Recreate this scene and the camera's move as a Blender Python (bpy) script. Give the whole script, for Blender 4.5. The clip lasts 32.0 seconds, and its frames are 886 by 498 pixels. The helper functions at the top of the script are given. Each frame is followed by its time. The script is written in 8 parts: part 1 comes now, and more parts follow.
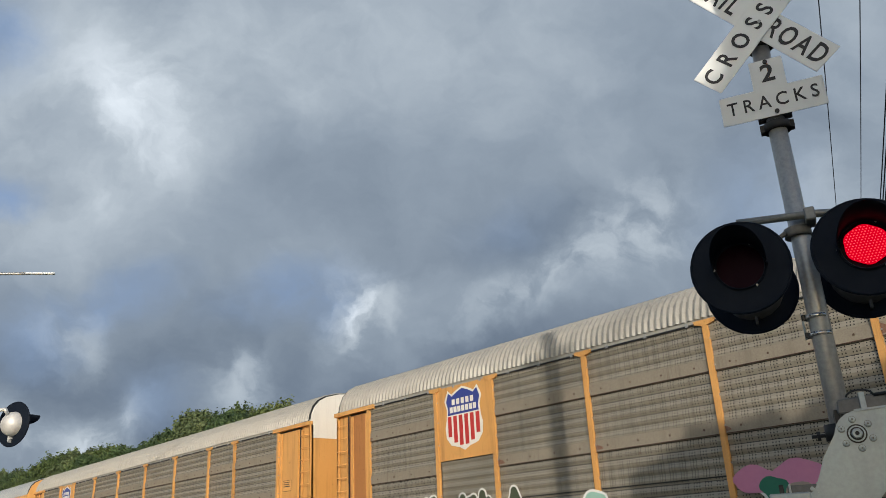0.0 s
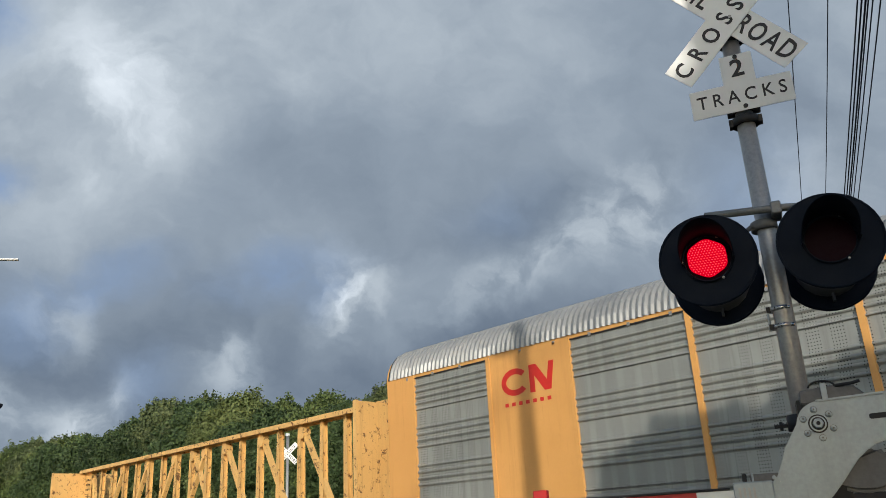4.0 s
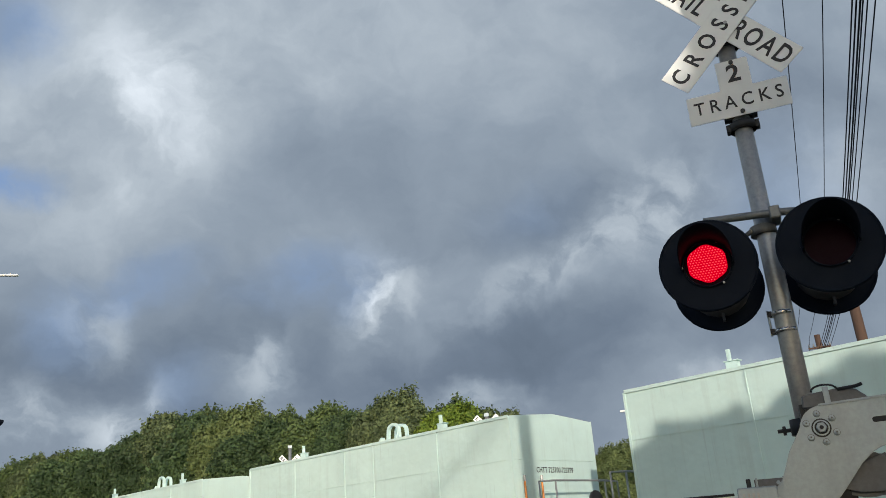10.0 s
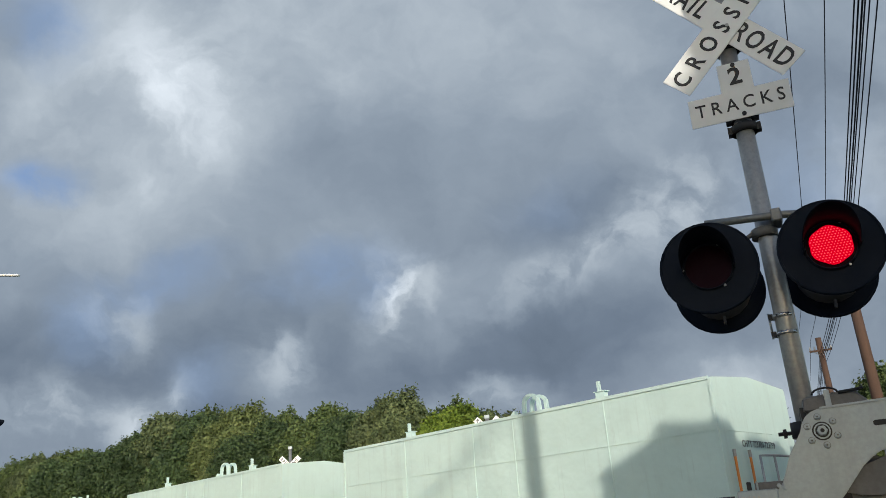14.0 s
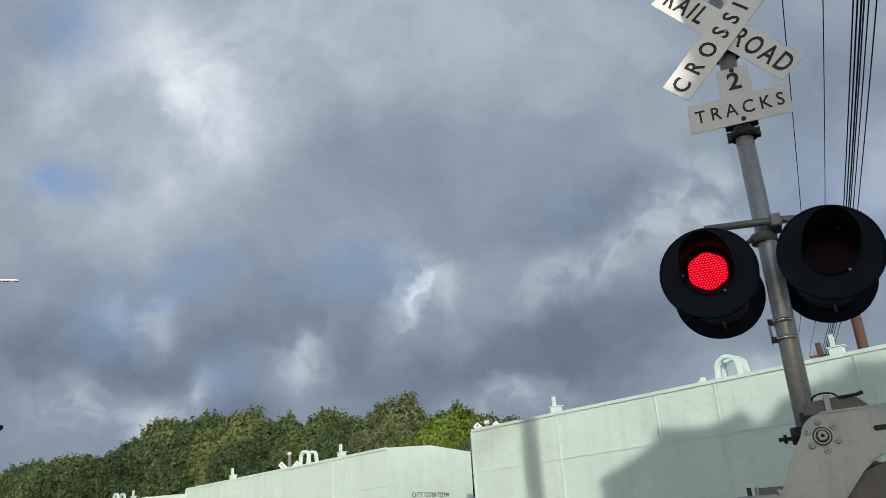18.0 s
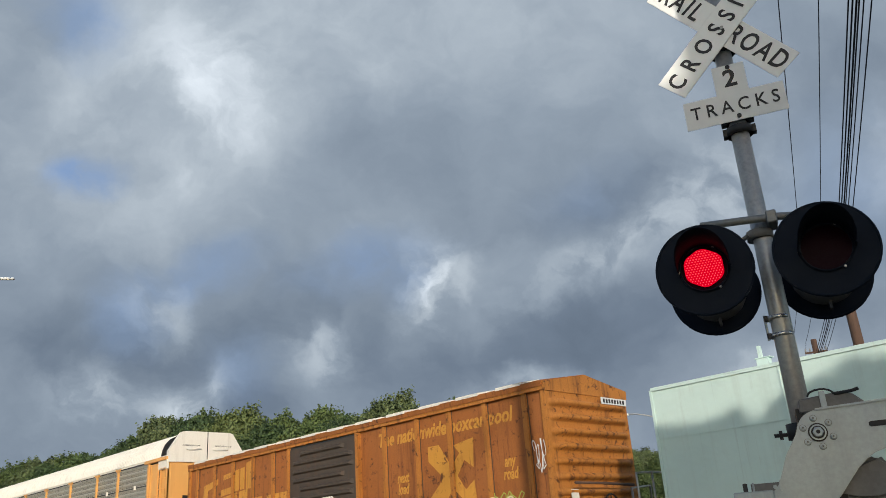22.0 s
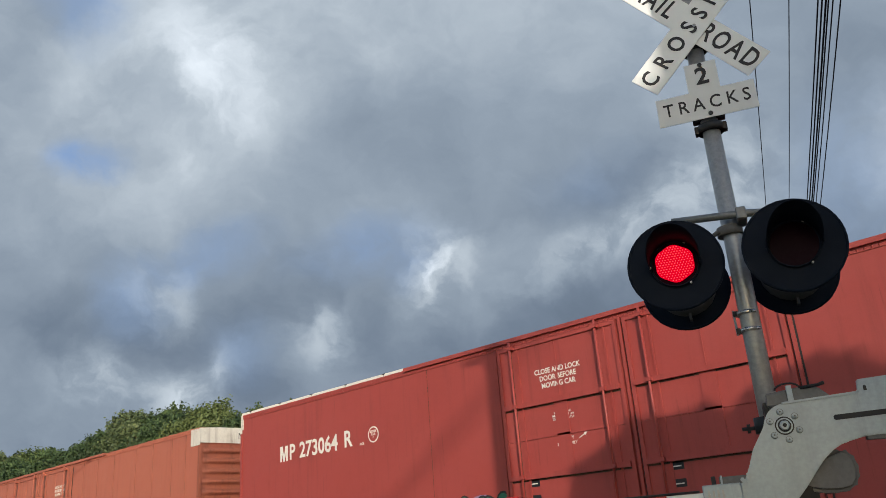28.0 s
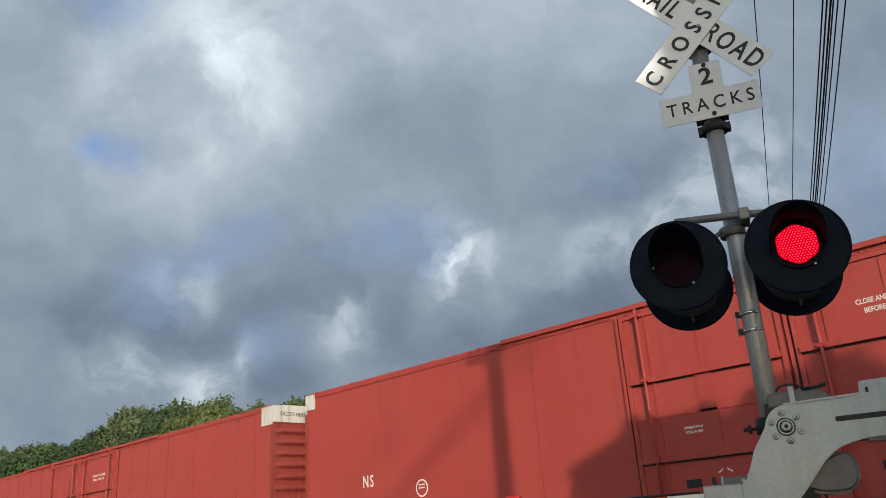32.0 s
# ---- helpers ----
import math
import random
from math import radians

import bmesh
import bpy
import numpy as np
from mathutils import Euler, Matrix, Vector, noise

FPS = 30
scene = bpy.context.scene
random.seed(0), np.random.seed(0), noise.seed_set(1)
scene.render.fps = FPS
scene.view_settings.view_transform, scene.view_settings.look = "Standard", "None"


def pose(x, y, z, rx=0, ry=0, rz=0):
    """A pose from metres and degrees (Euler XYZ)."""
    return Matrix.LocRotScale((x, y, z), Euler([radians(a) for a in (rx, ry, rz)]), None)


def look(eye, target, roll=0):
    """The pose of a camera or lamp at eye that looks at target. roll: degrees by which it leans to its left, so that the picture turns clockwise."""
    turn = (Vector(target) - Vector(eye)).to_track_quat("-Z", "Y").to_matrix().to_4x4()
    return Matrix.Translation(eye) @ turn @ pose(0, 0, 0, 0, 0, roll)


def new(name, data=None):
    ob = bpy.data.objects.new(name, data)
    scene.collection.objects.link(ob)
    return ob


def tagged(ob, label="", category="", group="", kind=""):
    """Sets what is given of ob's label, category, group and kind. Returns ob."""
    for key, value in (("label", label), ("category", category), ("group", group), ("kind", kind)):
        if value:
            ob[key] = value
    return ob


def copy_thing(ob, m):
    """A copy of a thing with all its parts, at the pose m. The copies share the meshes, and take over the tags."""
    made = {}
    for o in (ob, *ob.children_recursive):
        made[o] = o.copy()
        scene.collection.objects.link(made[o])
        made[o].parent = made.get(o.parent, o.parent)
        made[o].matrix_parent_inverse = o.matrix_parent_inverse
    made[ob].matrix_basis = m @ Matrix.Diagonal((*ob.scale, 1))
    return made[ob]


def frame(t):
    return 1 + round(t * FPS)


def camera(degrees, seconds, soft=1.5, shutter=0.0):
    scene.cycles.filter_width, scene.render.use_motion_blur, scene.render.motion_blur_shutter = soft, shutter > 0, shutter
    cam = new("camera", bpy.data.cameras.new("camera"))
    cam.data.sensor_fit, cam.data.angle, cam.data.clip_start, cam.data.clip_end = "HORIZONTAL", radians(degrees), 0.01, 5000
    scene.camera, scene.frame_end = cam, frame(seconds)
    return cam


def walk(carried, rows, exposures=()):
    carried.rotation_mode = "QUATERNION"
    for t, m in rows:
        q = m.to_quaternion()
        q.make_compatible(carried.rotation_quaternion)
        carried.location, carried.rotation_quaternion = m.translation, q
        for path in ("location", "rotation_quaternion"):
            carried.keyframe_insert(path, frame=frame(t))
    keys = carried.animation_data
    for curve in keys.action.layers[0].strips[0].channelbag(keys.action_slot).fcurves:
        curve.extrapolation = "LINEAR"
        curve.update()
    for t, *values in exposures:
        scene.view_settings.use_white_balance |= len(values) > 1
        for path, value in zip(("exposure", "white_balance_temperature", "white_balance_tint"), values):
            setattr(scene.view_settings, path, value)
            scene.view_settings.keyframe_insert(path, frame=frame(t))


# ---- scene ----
EYE = Vector((0.0, 0.0, 1.2))


def aim(turn, tilt, lean):
    """The pose of the eye: turn from the track's far end, tilt above level, lean, in degrees."""
    a, b = radians(turn), radians(tilt)
    way = Vector((-math.cos(a) * math.cos(b), math.sin(a) * math.cos(b), math.sin(b)))
    return look(EYE, EYE + way, lean)


# seconds, turn, tilt, lean
PATH = [
    (0, 42.65, 20.50, -2.97),
    (0.5, 42.65, 20.50, -2.97),
    (1, 42.65, 20.52, -3.02),
    (1.5, 42.66, 20.55, -3.10),
    (2, 42.86, 20.47, -3.05),
    (2.5, 43.67, 19.90, -2.81),
    (3, 44.52, 19.49, -2.92),
    (3.5, 44.77, 19.61, -3.08),
    (5.5, 44.87, 19.73, -3.24),
    (6, 45.10, 19.75, -3.36),
    (6.5, 45.10, 19.79, -3.31),
    (7, 44.94, 19.77, -3.47),
    (7.5, 44.76, 19.75, -3.65),
    (8, 44.79, 19.80, -3.89),
    (8.5, 44.82, 20.00, -3.99),
    (9, 44.86, 20.19, -4.02),
    (9.5, 44.84, 20.29, -3.97),
    (10, 44.89, 20.32, -4.01),
    (10.5, 44.96, 20.31, -4.07),
    (11, 44.98, 20.30, -4.04),
    (11.5, 44.95, 20.30, -4.06),
    (12, 44.95, 20.28, -4.10),
    (12.5, 44.95, 20.25, -4.13),
    (13, 44.95, 20.22, -4.11),
    (13.5, 44.89, 20.29, -3.96),
    (14, 44.82, 20.44, -3.78),
    (14.5, 44.80, 20.46, -3.77),
    (16.5, 44.89, 20.53, -3.97),
    (17, 44.90, 20.61, -3.81),
    (17.5, 44.88, 20.72, -3.76),
    (18, 44.87, 20.81, -3.81),
    (18.5, 44.91, 20.87, -3.83),
    (19, 45.00, 21.00, -3.95),
    (19.5, 45.06, 21.11, -3.88),
    (20, 45.09, 21.10, -3.77),
    (20.5, 45.04, 20.92, -3.64),
    (21, 44.99, 20.75, -3.73),
    (21.5, 45.01, 20.65, -3.78),
    (22, 45.14, 20.60, -4.02),
    (22.5, 46.21, 20.52, -3.97),
    (23, 47.59, 20.27, -3.77),
    (23.5, 47.66, 20.25, -3.87),
    (24, 47.66, 20.36, -3.72),
    (24.5, 47.64, 20.49, -3.79),
    (25, 47.66, 20.52, -3.93),
    (25.5, 47.66, 20.52, -3.93),
    (27.5, 47.20, 20.05, -4.38),
    (28, 47.14, 20.05, -4.37),
    (28.5, 46.86, 20.02, -3.66),
    (29, 46.61, 20.01, -3.27),
    (29.5, 46.56, 20.03, -3.50),
    (30, 46.57, 19.94, -3.56),
    (30.5, 46.66, 19.90, -3.65),
    (31, 46.74, 19.86, -3.66),
    (31.5, 46.85, 19.92, -3.91),
    (32, 46.95, 19.96, -3.91),
]
cam = camera(58.5, 32.0, soft=0.85)
walk(cam, [(t, aim(a, b, c)) for t, a, b, c in PATH], [(0.0, 0.06), (5.0, 0.06), (21.0, 0.06), (26.0, 0.12), (32.0, 0.16)])

# ---- light ----
SUN_EL, SUN_AZ = 15.5, Vector((0.735, -0.678, 0.0))
sun_way = Vector((SUN_AZ.x * math.cos(radians(SUN_EL)), SUN_AZ.y * math.cos(radians(SUN_EL)), math.sin(radians(SUN_EL))))
sun = new("sun", bpy.data.lights.new("sun", "SUN"))
sun.data.energy, sun.data.angle, sun.data.color = 2.95, radians(0.53), (1.0, 0.90, 0.77)
sun.matrix_basis = look(sun_way * 50, (0, 0, 0))

world = bpy.data.worlds.new("sky")
scene.world = world
world.use_nodes = True
wn = world.node_tree.nodes
wn.clear()
sky = wn.new("ShaderNodeTexSky")
sky.sky_type, sky.sun_disc = "NISHITA", False
sky.sun_elevation, sky.sun_rotation = radians(SUN_EL), math.atan2(SUN_AZ.x, SUN_AZ.y)
sky.air_density, sky.dust_density, sky.ozone_density = 1.0, 1.1, 1.0
back = wn.new("ShaderNodeBackground")
back.inputs["Strength"].default_value = 0.15
wout = wn.new("ShaderNodeOutputWorld")
world.node_tree.links.new(sky.outputs[0], back.inputs[0])
world.node_tree.links.new(back.outputs[0], wout.inputs[0])

# ---- materials ----
class Nodes:
    """A small helper that writes a node material line by line."""

    def __init__(self, name):
        self.mat = bpy.data.materials.new(name)
        self.mat.use_nodes = True
        self.tree = self.mat.node_tree
        self.tree.nodes.clear()

    def add(self, kind, **values):
        return self.tree.nodes.new(kind)

    def link(self, a, b):
        self.tree.links.new(a, b)

    def put(self, socket, v):
        if hasattr(v, "is_output"):
            self.link(v, socket)
        elif v is not None:
            if hasattr(socket.default_value, "__len__"):
                n = len(socket.default_value)
                v = tuple(v) if hasattr(v, "__len__") else (v,) * n
                v = v + (1.0,) * (n - len(v))
            socket.default_value = v

    def math(self, op, a, b=None, c=None, clamp=False):
        nd = self.add("ShaderNodeMath")
        nd.operation, nd.use_clamp = op, clamp
        for s, v in zip(nd.inputs, (a, b, c)):
            self.put(s, v)
        return nd.outputs[0]

    def vec(self, op, a, b=None):
        nd = self.add("ShaderNodeVectorMath")
        nd.operation = op
        self.put(nd.inputs[0], a)
        self.put(nd.inputs[1], b)
        return nd.outputs["Value"] if op in ("LENGTH", "DOT_PRODUCT", "DISTANCE") else nd.outputs["Vector"]

    def coords(self, which="Object"):
        return self.add("ShaderNodeTexCoord").outputs[which]

    def random(self):
        return self.add("ShaderNodeObjectInfo").outputs["Random"]

    def noise(self, vector, scale, detail=4.0, rough=0.55, warp=0.0):
        nd = self.add("ShaderNodeTexNoise")
        self.put(nd.inputs["Vector"], vector)
        nd.inputs["Scale"].default_value = scale
        nd.inputs["Detail"].default_value = detail
        nd.inputs["Roughness"].default_value = rough
        nd.inputs["Distortion"].default_value = warp
        return nd.outputs["Fac"]

    def span(self, v, a, b, c=0.0, d=1.0, smooth=True):
        nd = self.add("ShaderNodeMapRange")
        nd.interpolation_type = "SMOOTHSTEP" if smooth else "LINEAR"
        for s, x in zip(nd.inputs, (v, a, b, c, d)):
            self.put(s, x)
        return nd.outputs[0]

    def mix(self, f, a, b, how="MIX"):
        nd = self.add("ShaderNodeMix")
        nd.data_type, nd.blend_type = "RGBA", how
        self.put(nd.inputs[0], f)
        self.put(nd.inputs[6], a)
        self.put(nd.inputs[7], b)
        return nd.outputs[2]

    def ramp(self, f, stops):
        nd = self.add("ShaderNodeValToRGB")
        el = nd.color_ramp.elements
        while len(el) < len(stops):
            el.new(0.5)
        for e, (p, c) in zip(el, stops):
            e.position, e.color = p, (*c, 1)
        self.put(nd.inputs[0], f)
        return nd.outputs[0]

    def finish(self, color, rough=0.6, metal=0.0, bump=None, bump_size=0.01, strength=0.5, emit=None, emit_power=0.0, spec=0.4, trans=0.0):
        out = self.add("ShaderNodeOutputMaterial")
        b = self.add("ShaderNodeBsdfPrincipled")
        self.put(b.inputs["Base Color"], color)
        self.put(b.inputs["Roughness"], rough)
        self.put(b.inputs["Metallic"], metal)
        b.inputs["Specular IOR Level"].default_value = spec
        b.inputs["Transmission Weight"].default_value = trans
        if emit:
            self.put(b.inputs["Emission Color"], emit)
            b.inputs["Emission Strength"].default_value = emit_power
        if bump is not None:
            nd = self.add("ShaderNodeBump")
            nd.inputs["Distance"].default_value, nd.inputs["Strength"].default_value = bump_size, strength
            self.put(nd.inputs["Height"], bump)
            self.link(nd.outputs[0], b.inputs["Normal"])
        self.link(b.outputs[0], out.inputs[0])
        return self.mat


def stretched(n, sx, sy, sz, which="Object"):
    return n.vec("MULTIPLY", n.coords(which), (sx, sy, sz))


def painted(name, base, dirt=(0.05, 0.04, 0.035), rust=0.0, grime=0.35, rough=0.5, fade=0.15, metal=0.0, fine=0.12, dent=1.0):
    """Weathered paint on steel: patches of fading, rain streaks, specks of rust."""
    n = Nodes(name)
    co = n.coords()
    big = n.noise(co, 0.9, 5, 0.6)
    streak = n.noise(stretched(n, 5.0, 5.0, 0.35), 1.0, 5, 0.6)
    grain = n.noise(co, 38.0, 3, 0.6)
    col = n.mix(n.span(big, 0.3, 0.75, 0, fade), base, tuple(min(1, c * 1.25 + 0.06) for c in base))
    col = n.mix(n.math("MULTIPLY", n.span(streak, 0.5, 0.8), grime), col, dirt)
    col = n.mix(n.span(grain, 0.25, 0.75, 0, fine), col, dirt)
    run = n.noise(stretched(n, 16.0, 16.0, 0.55), 1.0, 4, 0.6)
    col = n.mix(n.math("MULTIPLY", n.span(run, 0.56, 0.72), n.math("MULTIPLY", n.span(n.noise(co, 1.7, 4, 0.6), 0.42, 0.66), min(1.0, grime * 1.1))), col, dirt)
    blotch = n.noise(co, 2.6, 7, 0.68, 0.4)
    col = n.mix(n.span(blotch, 0.52, 0.72, 0.0, min(0.6, grime * 0.7)), col, tuple(0.5 * (c + d) for c, d in zip(base, dirt)))
    if rust:
        spots = n.span(n.noise(co, 4.6, 7, 0.72, 0.5), 0.66 - 0.14 * rust, 0.74 - 0.12 * rust)
        col = n.mix(n.math("MULTIPLY", spots, 0.9), col, n.mix(n.noise(co, 14, 3), (0.12, 0.042, 0.016), (0.035, 0.015, 0.010)))
    rg = n.span(big, 0.3, 0.7, rough - 0.08, rough + 0.12)
    return n.finish(col, rg, metal, bump=n.math("ADD", n.math("MULTIPLY", grain, 0.15), n.math("MULTIPLY", n.noise(co, 1.6, 3), dent)), bump_size=0.014, strength=0.4)


def plain(name, base, rough=0.6, metal=0.0, emit=0.0, fine=0.2, spec=0.4):
    n = Nodes(name)
    co = n.coords()
    g = n.noise(co, 9.0, 5, 0.65)
    col = n.mix(n.span(g, 0.3, 0.72, 0, fine), base, tuple(c * 0.55 for c in base))
    return n.finish(col, n.span(g, 0.2, 0.8, rough - 0.08, rough + 0.1), metal, emit=base if emit else None, emit_power=emit, spec=spec)


def cloud_material():
    """Broken evening cloud, lit on its upper edges; u and v are slopes from the middle of the sky's near side."""
    n = Nodes("cloud_cover")
    co = n.coords()
    a, b = radians(45.0), radians(20.2)
    ahead = Vector((-math.cos(a) * math.cos(b), math.sin(a) * math.cos(b), math.sin(b)))
    side = ahead.cross(Vector((0, 0, 1))).normalized()
    up = side.cross(ahead)
    roll = radians(-4.1)
    side, up = side * math.cos(roll) + up * math.sin(roll), up * math.cos(roll) - side * math.sin(roll)
    deep = n.math("MAXIMUM", n.vec("DOT_PRODUCT", co, tuple(ahead)), 1.0)
    u = n.math("DIVIDE", n.vec("DOT_PRODUCT", co, tuple(side)), deep)
    v = n.math("DIVIDE", n.vec("DOT_PRODUCT", co, tuple(up)), deep)
    comb = n.add("ShaderNodeCombineXYZ")
    n.link(u, comb.inputs[0])
    n.link(v, comb.inputs[1])
    uv = comb.outputs[0]
    w1 = n.add("ShaderNodeTexNoise")
    w1.inputs["Scale"].default_value, w1.inputs["Detail"].default_value, w1.inputs["Roughness"].default_value = 7.0, 6, 0.58
    n.link(uv, w1.inputs["Vector"])
    warp = n.vec("MULTIPLY", n.vec("SUBTRACT", w1.outputs["Color"], (0.5, 0.5, 0.5)), (0.13, 0.11, 0.0))
    uvw = n.vec("ADD", uv, warp)

    def blob(u0, v0, ru, rv, lean=0.0, edge=1.0):
        d = n.vec("SUBTRACT", uvw, (u0, v0, 0))
        if lean:
            r = n.add("ShaderNodeVectorRotate")
            r.rotation_type = "Z_AXIS"
            n.link(d, r.inputs["Vector"])
            r.inputs["Angle"].default_value = -radians(lean)
            d = r.outputs[0]
        return n.span(n.vec("LENGTH", n.vec("MULTIPLY", d, (1 / ru, 1 / rv, 0))), 0.0, edge, 1.0, 0.0)

    long = n.vec("MULTIPLY", uvw, (1.0, 1.35, 1.0))
    base = n.noise(long, 3.2, 7, 0.55, 0.1)
    fine = n.noise(long, 8.0, 7, 0.56, 0.1)
    rise = n.math("MULTIPLY_ADD", v, 0.22, 0.375)
    lum = n.math("ADD", n.math("MINIMUM", rise, 0.44), n.math("MULTIPLY", n.math("SUBTRACT", base, 0.5), 0.24))
    lum = n.math("ADD", lum, n.math("MULTIPLY", n.math("SUBTRACT", fine, 0.5), 0.21))
    wisp = n.noise(n.vec("MULTIPLY", uvw, (1.0, 1.2, 1.0)), 13.0, 6, 0.55, 0.1)
    ragged = n.span(wisp, 0.34, 0.64, 0.25, 1.6)
    heap = n.span(n.noise(uvw, 6.0, 6, 0.55, 0.1), 0.32, 0.66, 0.35, 1.45)
    for u0, v0, ru, rv, lean, gain in MASSES:
        lum = n.math("ADD", lum, n.math("MULTIPLY", n.math("MULTIPLY", blob(u0, v0, ru, rv, lean), gain), heap))
    glow = None
    for u0, v0, ru, rv, lean, gain in PUFFS:
        g = n.math("MULTIPLY", blob(u0, v0, ru, rv, lean), gain)
        glow = g if glow is None else n.math("ADD", glow, g)
    lum = n.math("ADD", lum, n.math("MULTIPLY", glow, ragged))
    lum = n.math("ADD", lum, n.math("MULTIPLY", n.math("SUBTRACT", wisp, 0.5), 0.11))
    for u0, v0, ru, rv, lean, gain in DARK:
        lum = n.math("SUBTRACT", lum, n.math("MULTIPLY", blob(u0, v0, ru, rv, lean), gain))
    col = n.ramp(lum, [(0.0, (0.070, 0.095, 0.130)), (0.2, (0.120, 0.155, 0.205)), (0.4, (0.210, 0.255, 0.310)),
                       (0.6, (0.345, 0.395, 0.445)), (0.8, (0.55, 0.605, 0.66)), (1.0, (0.78, 0.82, 0.87))])
    hole = None
    for u0, v0, ru, rv, lean, gain in BLUE:
        h = n.math("MULTIPLY", blob(u0, v0, ru, rv, lean), gain)
        hole = h if hole is None else n.math("MAXIMUM", hole, h)
    hole = n.math("MULTIPLY", hole, n.span(fine, 0.35, 0.6, 0.45, 1.0))
    col = n.mix(hole, col, (0.135, 0.235, 0.44))
    em = n.add("ShaderNodeEmission")
    n.link(col, em.inputs[0])
    em.inputs[1].default_value = 1.31
    out = n.add("ShaderNodeOutputMaterial")
    n.link(em.outputs[0], out.inputs[0])
    return n.mat


# patches of the cloud cover: slope across, slope up, half widths, lean, gain
MASSES = [(-0.36, 0.25, 0.22, 0.24, 0, 0.19), (-0.31, 0.16, 0.15, 0.15, -20, 0.135), (-0.16, 0.26, 0.20, 0.15, 0, 0.13), (-0.45, 0.05, 0.22, 0.12, 15, 0.12), (-0.50, 0.17, 0.13, 0.13, 0, 0.08), (0.08, 0.29, 0.32, 0.16, 0, 0.08),
          (0.54, 0.10, 0.14, 0.11, 30, 0.14), (0.38, -0.19, 0.15, 0.09, 20, 0.26)]
PUFFS = [(-0.042, -0.043, 0.080, 0.076, 0, 0.26), (-0.06, -0.085, 0.06, 0.07, -30, 0.08), (0.125, -0.04, 0.17, 0.045, 33, 0.10), (0.22, 0.01, 0.14, 0.06, 30, 0.11), (0.31, 0.07, 0.13, 0.09, 25, 0.17),
         (-0.196, -0.131, 0.07, 0.065, 30, 0.19), (-0.40, -0.085, 0.09, 0.08, 40, 0.12), (-0.364, -0.203, 0.10, 0.06, 25, 0.22), (-0.48, -0.19, 0.10, 0.07, 0, 0.18), (0.07, -0.18, 0.14, 0.04, 0, 0.16)]
DARK = [(0.155, -0.11, 0.21, 0.12, 15, 0.24), (-0.10, 0.11, 0.32, 0.12, 5, 0.05), (-0.27, -0.11, 0.14, 0.09, 25, 0.11), (-0.12, -0.125, 0.14, 0.11, 20, 0.12), (-0.55, -0.12, 0.14, 0.07, 0, 0.16),
        (-0.24, -0.05, 0.18, 0.07, 10, 0.03), (-0.53, 0.30, 0.10, 0.08, 0, 0.12), (0.45, 0.20, 0.24, 0.2, 0, 0.10), (0.20, 0.06, 0.22, 0.09, 10, 0.12), (0.40, -0.07, 0.2, 0.09, 10, 0.10), (-0.43, -0.145, 0.14, 0.06, 15, 0.12), (-0.28, -0.21, 0.10, 0.06, 0, 0.14),
        (0.48, 0.0, 0.15, 0.13, 0, 0.12), (0.0, -0.15, 0.12, 0.06, 10, 0.10)]
BLUE = [(-0.50, 0.092, 0.075, 0.045, 10, 0.85), (-0.14, -0.02, 0.16, 0.055, 10, 0.42), (-0.36, -0.035, 0.15, 0.05, 15, 0.40), (-0.44, -0.085, 0.08, 0.07, 60, 0.35), (-0.09, -0.03, 0.07, 0.06, 0, 0.40),
        (-0.49, 0.29, 0.09, 0.08, 0, 0.5), (0.48, 0.07, 0.15, 0.15, 0, 0.25), (0.14, 0.06, 0.12, 0.06, 20, 0.15), (-0.30, -0.16, 0.08, 0.07, 0, 0.25)]

M_CLOUD = cloud_material()
M_GALV = painted("galvanised_steel", (0.355, 0.365, 0.365), dirt=(0.12, 0.12, 0.12), grime=0.4, rough=0.42, metal=0.5, fine=0.3)
M_BLACK = plain("black_enamel", (0.006, 0.0105, 0.020), 0.65, spec=0.12)
M_DARK = plain("dark_steel", (0.025, 0.026, 0.028), 0.6, 0.2)
M_ALU = painted("cast_aluminium", (0.285, 0.345, 0.385), dirt=(0.15, 0.172, 0.188), grime=0.55, rough=0.45, metal=0.25, fine=0.25, fade=0.75)
M_CASE = painted("dull_grey_case", (0.13, 0.135, 0.138), dirt=(0.05, 0.05, 0.05), grime=0.5, rough=0.55, fine=0.3)
M_SIGN = plain("white_sheeting", (0.80, 0.83, 0.83), 0.5, fine=0.08)
M_SIGN_OLD = plain("faded_sheeting", (0.68, 0.71, 0.72), 0.55, fine=0.12)
M_INK = plain("black_ink", (0.012, 0.013, 0.016), 0.5)
M_RUST = painted("rusty_iron", (0.09, 0.05, 0.035), grime=0.3, rough=0.85, fine=0.4)
M_WOOD_RED = painted("reddish_wood", (0.14, 0.05, 0.05), dirt=(0.07, 0.03, 0.03), grime=0.5, rough=0.85, fine=0.3)
M_WOOD = painted("creosoted_wood", (0.085, 0.049, 0.034), dirt=(0.05, 0.03, 0.02), grime=0.6, rough=0.85, fine=0.35)

# ---- building helpers ----
def part(name, bm, material, parent=None, label="", place=None):
    """Links a bmesh (or a ready mesh) as one mesh object under a thing or a part."""
    if isinstance(bm, bmesh.types.BMesh):
        me = bpy.data.meshes.new(name)
        bm.normal_update()
        bm.to_mesh(me)
        bm.free()
        for m in material if isinstance(material, (list, tuple)) else [material]:
            me.materials.append(m)
    else:
        me = bm
    ob = new(name, me)
    if parent:
        ob.parent = parent
    if place is not None:
        ob.matrix_basis = place
    return tagged(ob, label) if label else ob


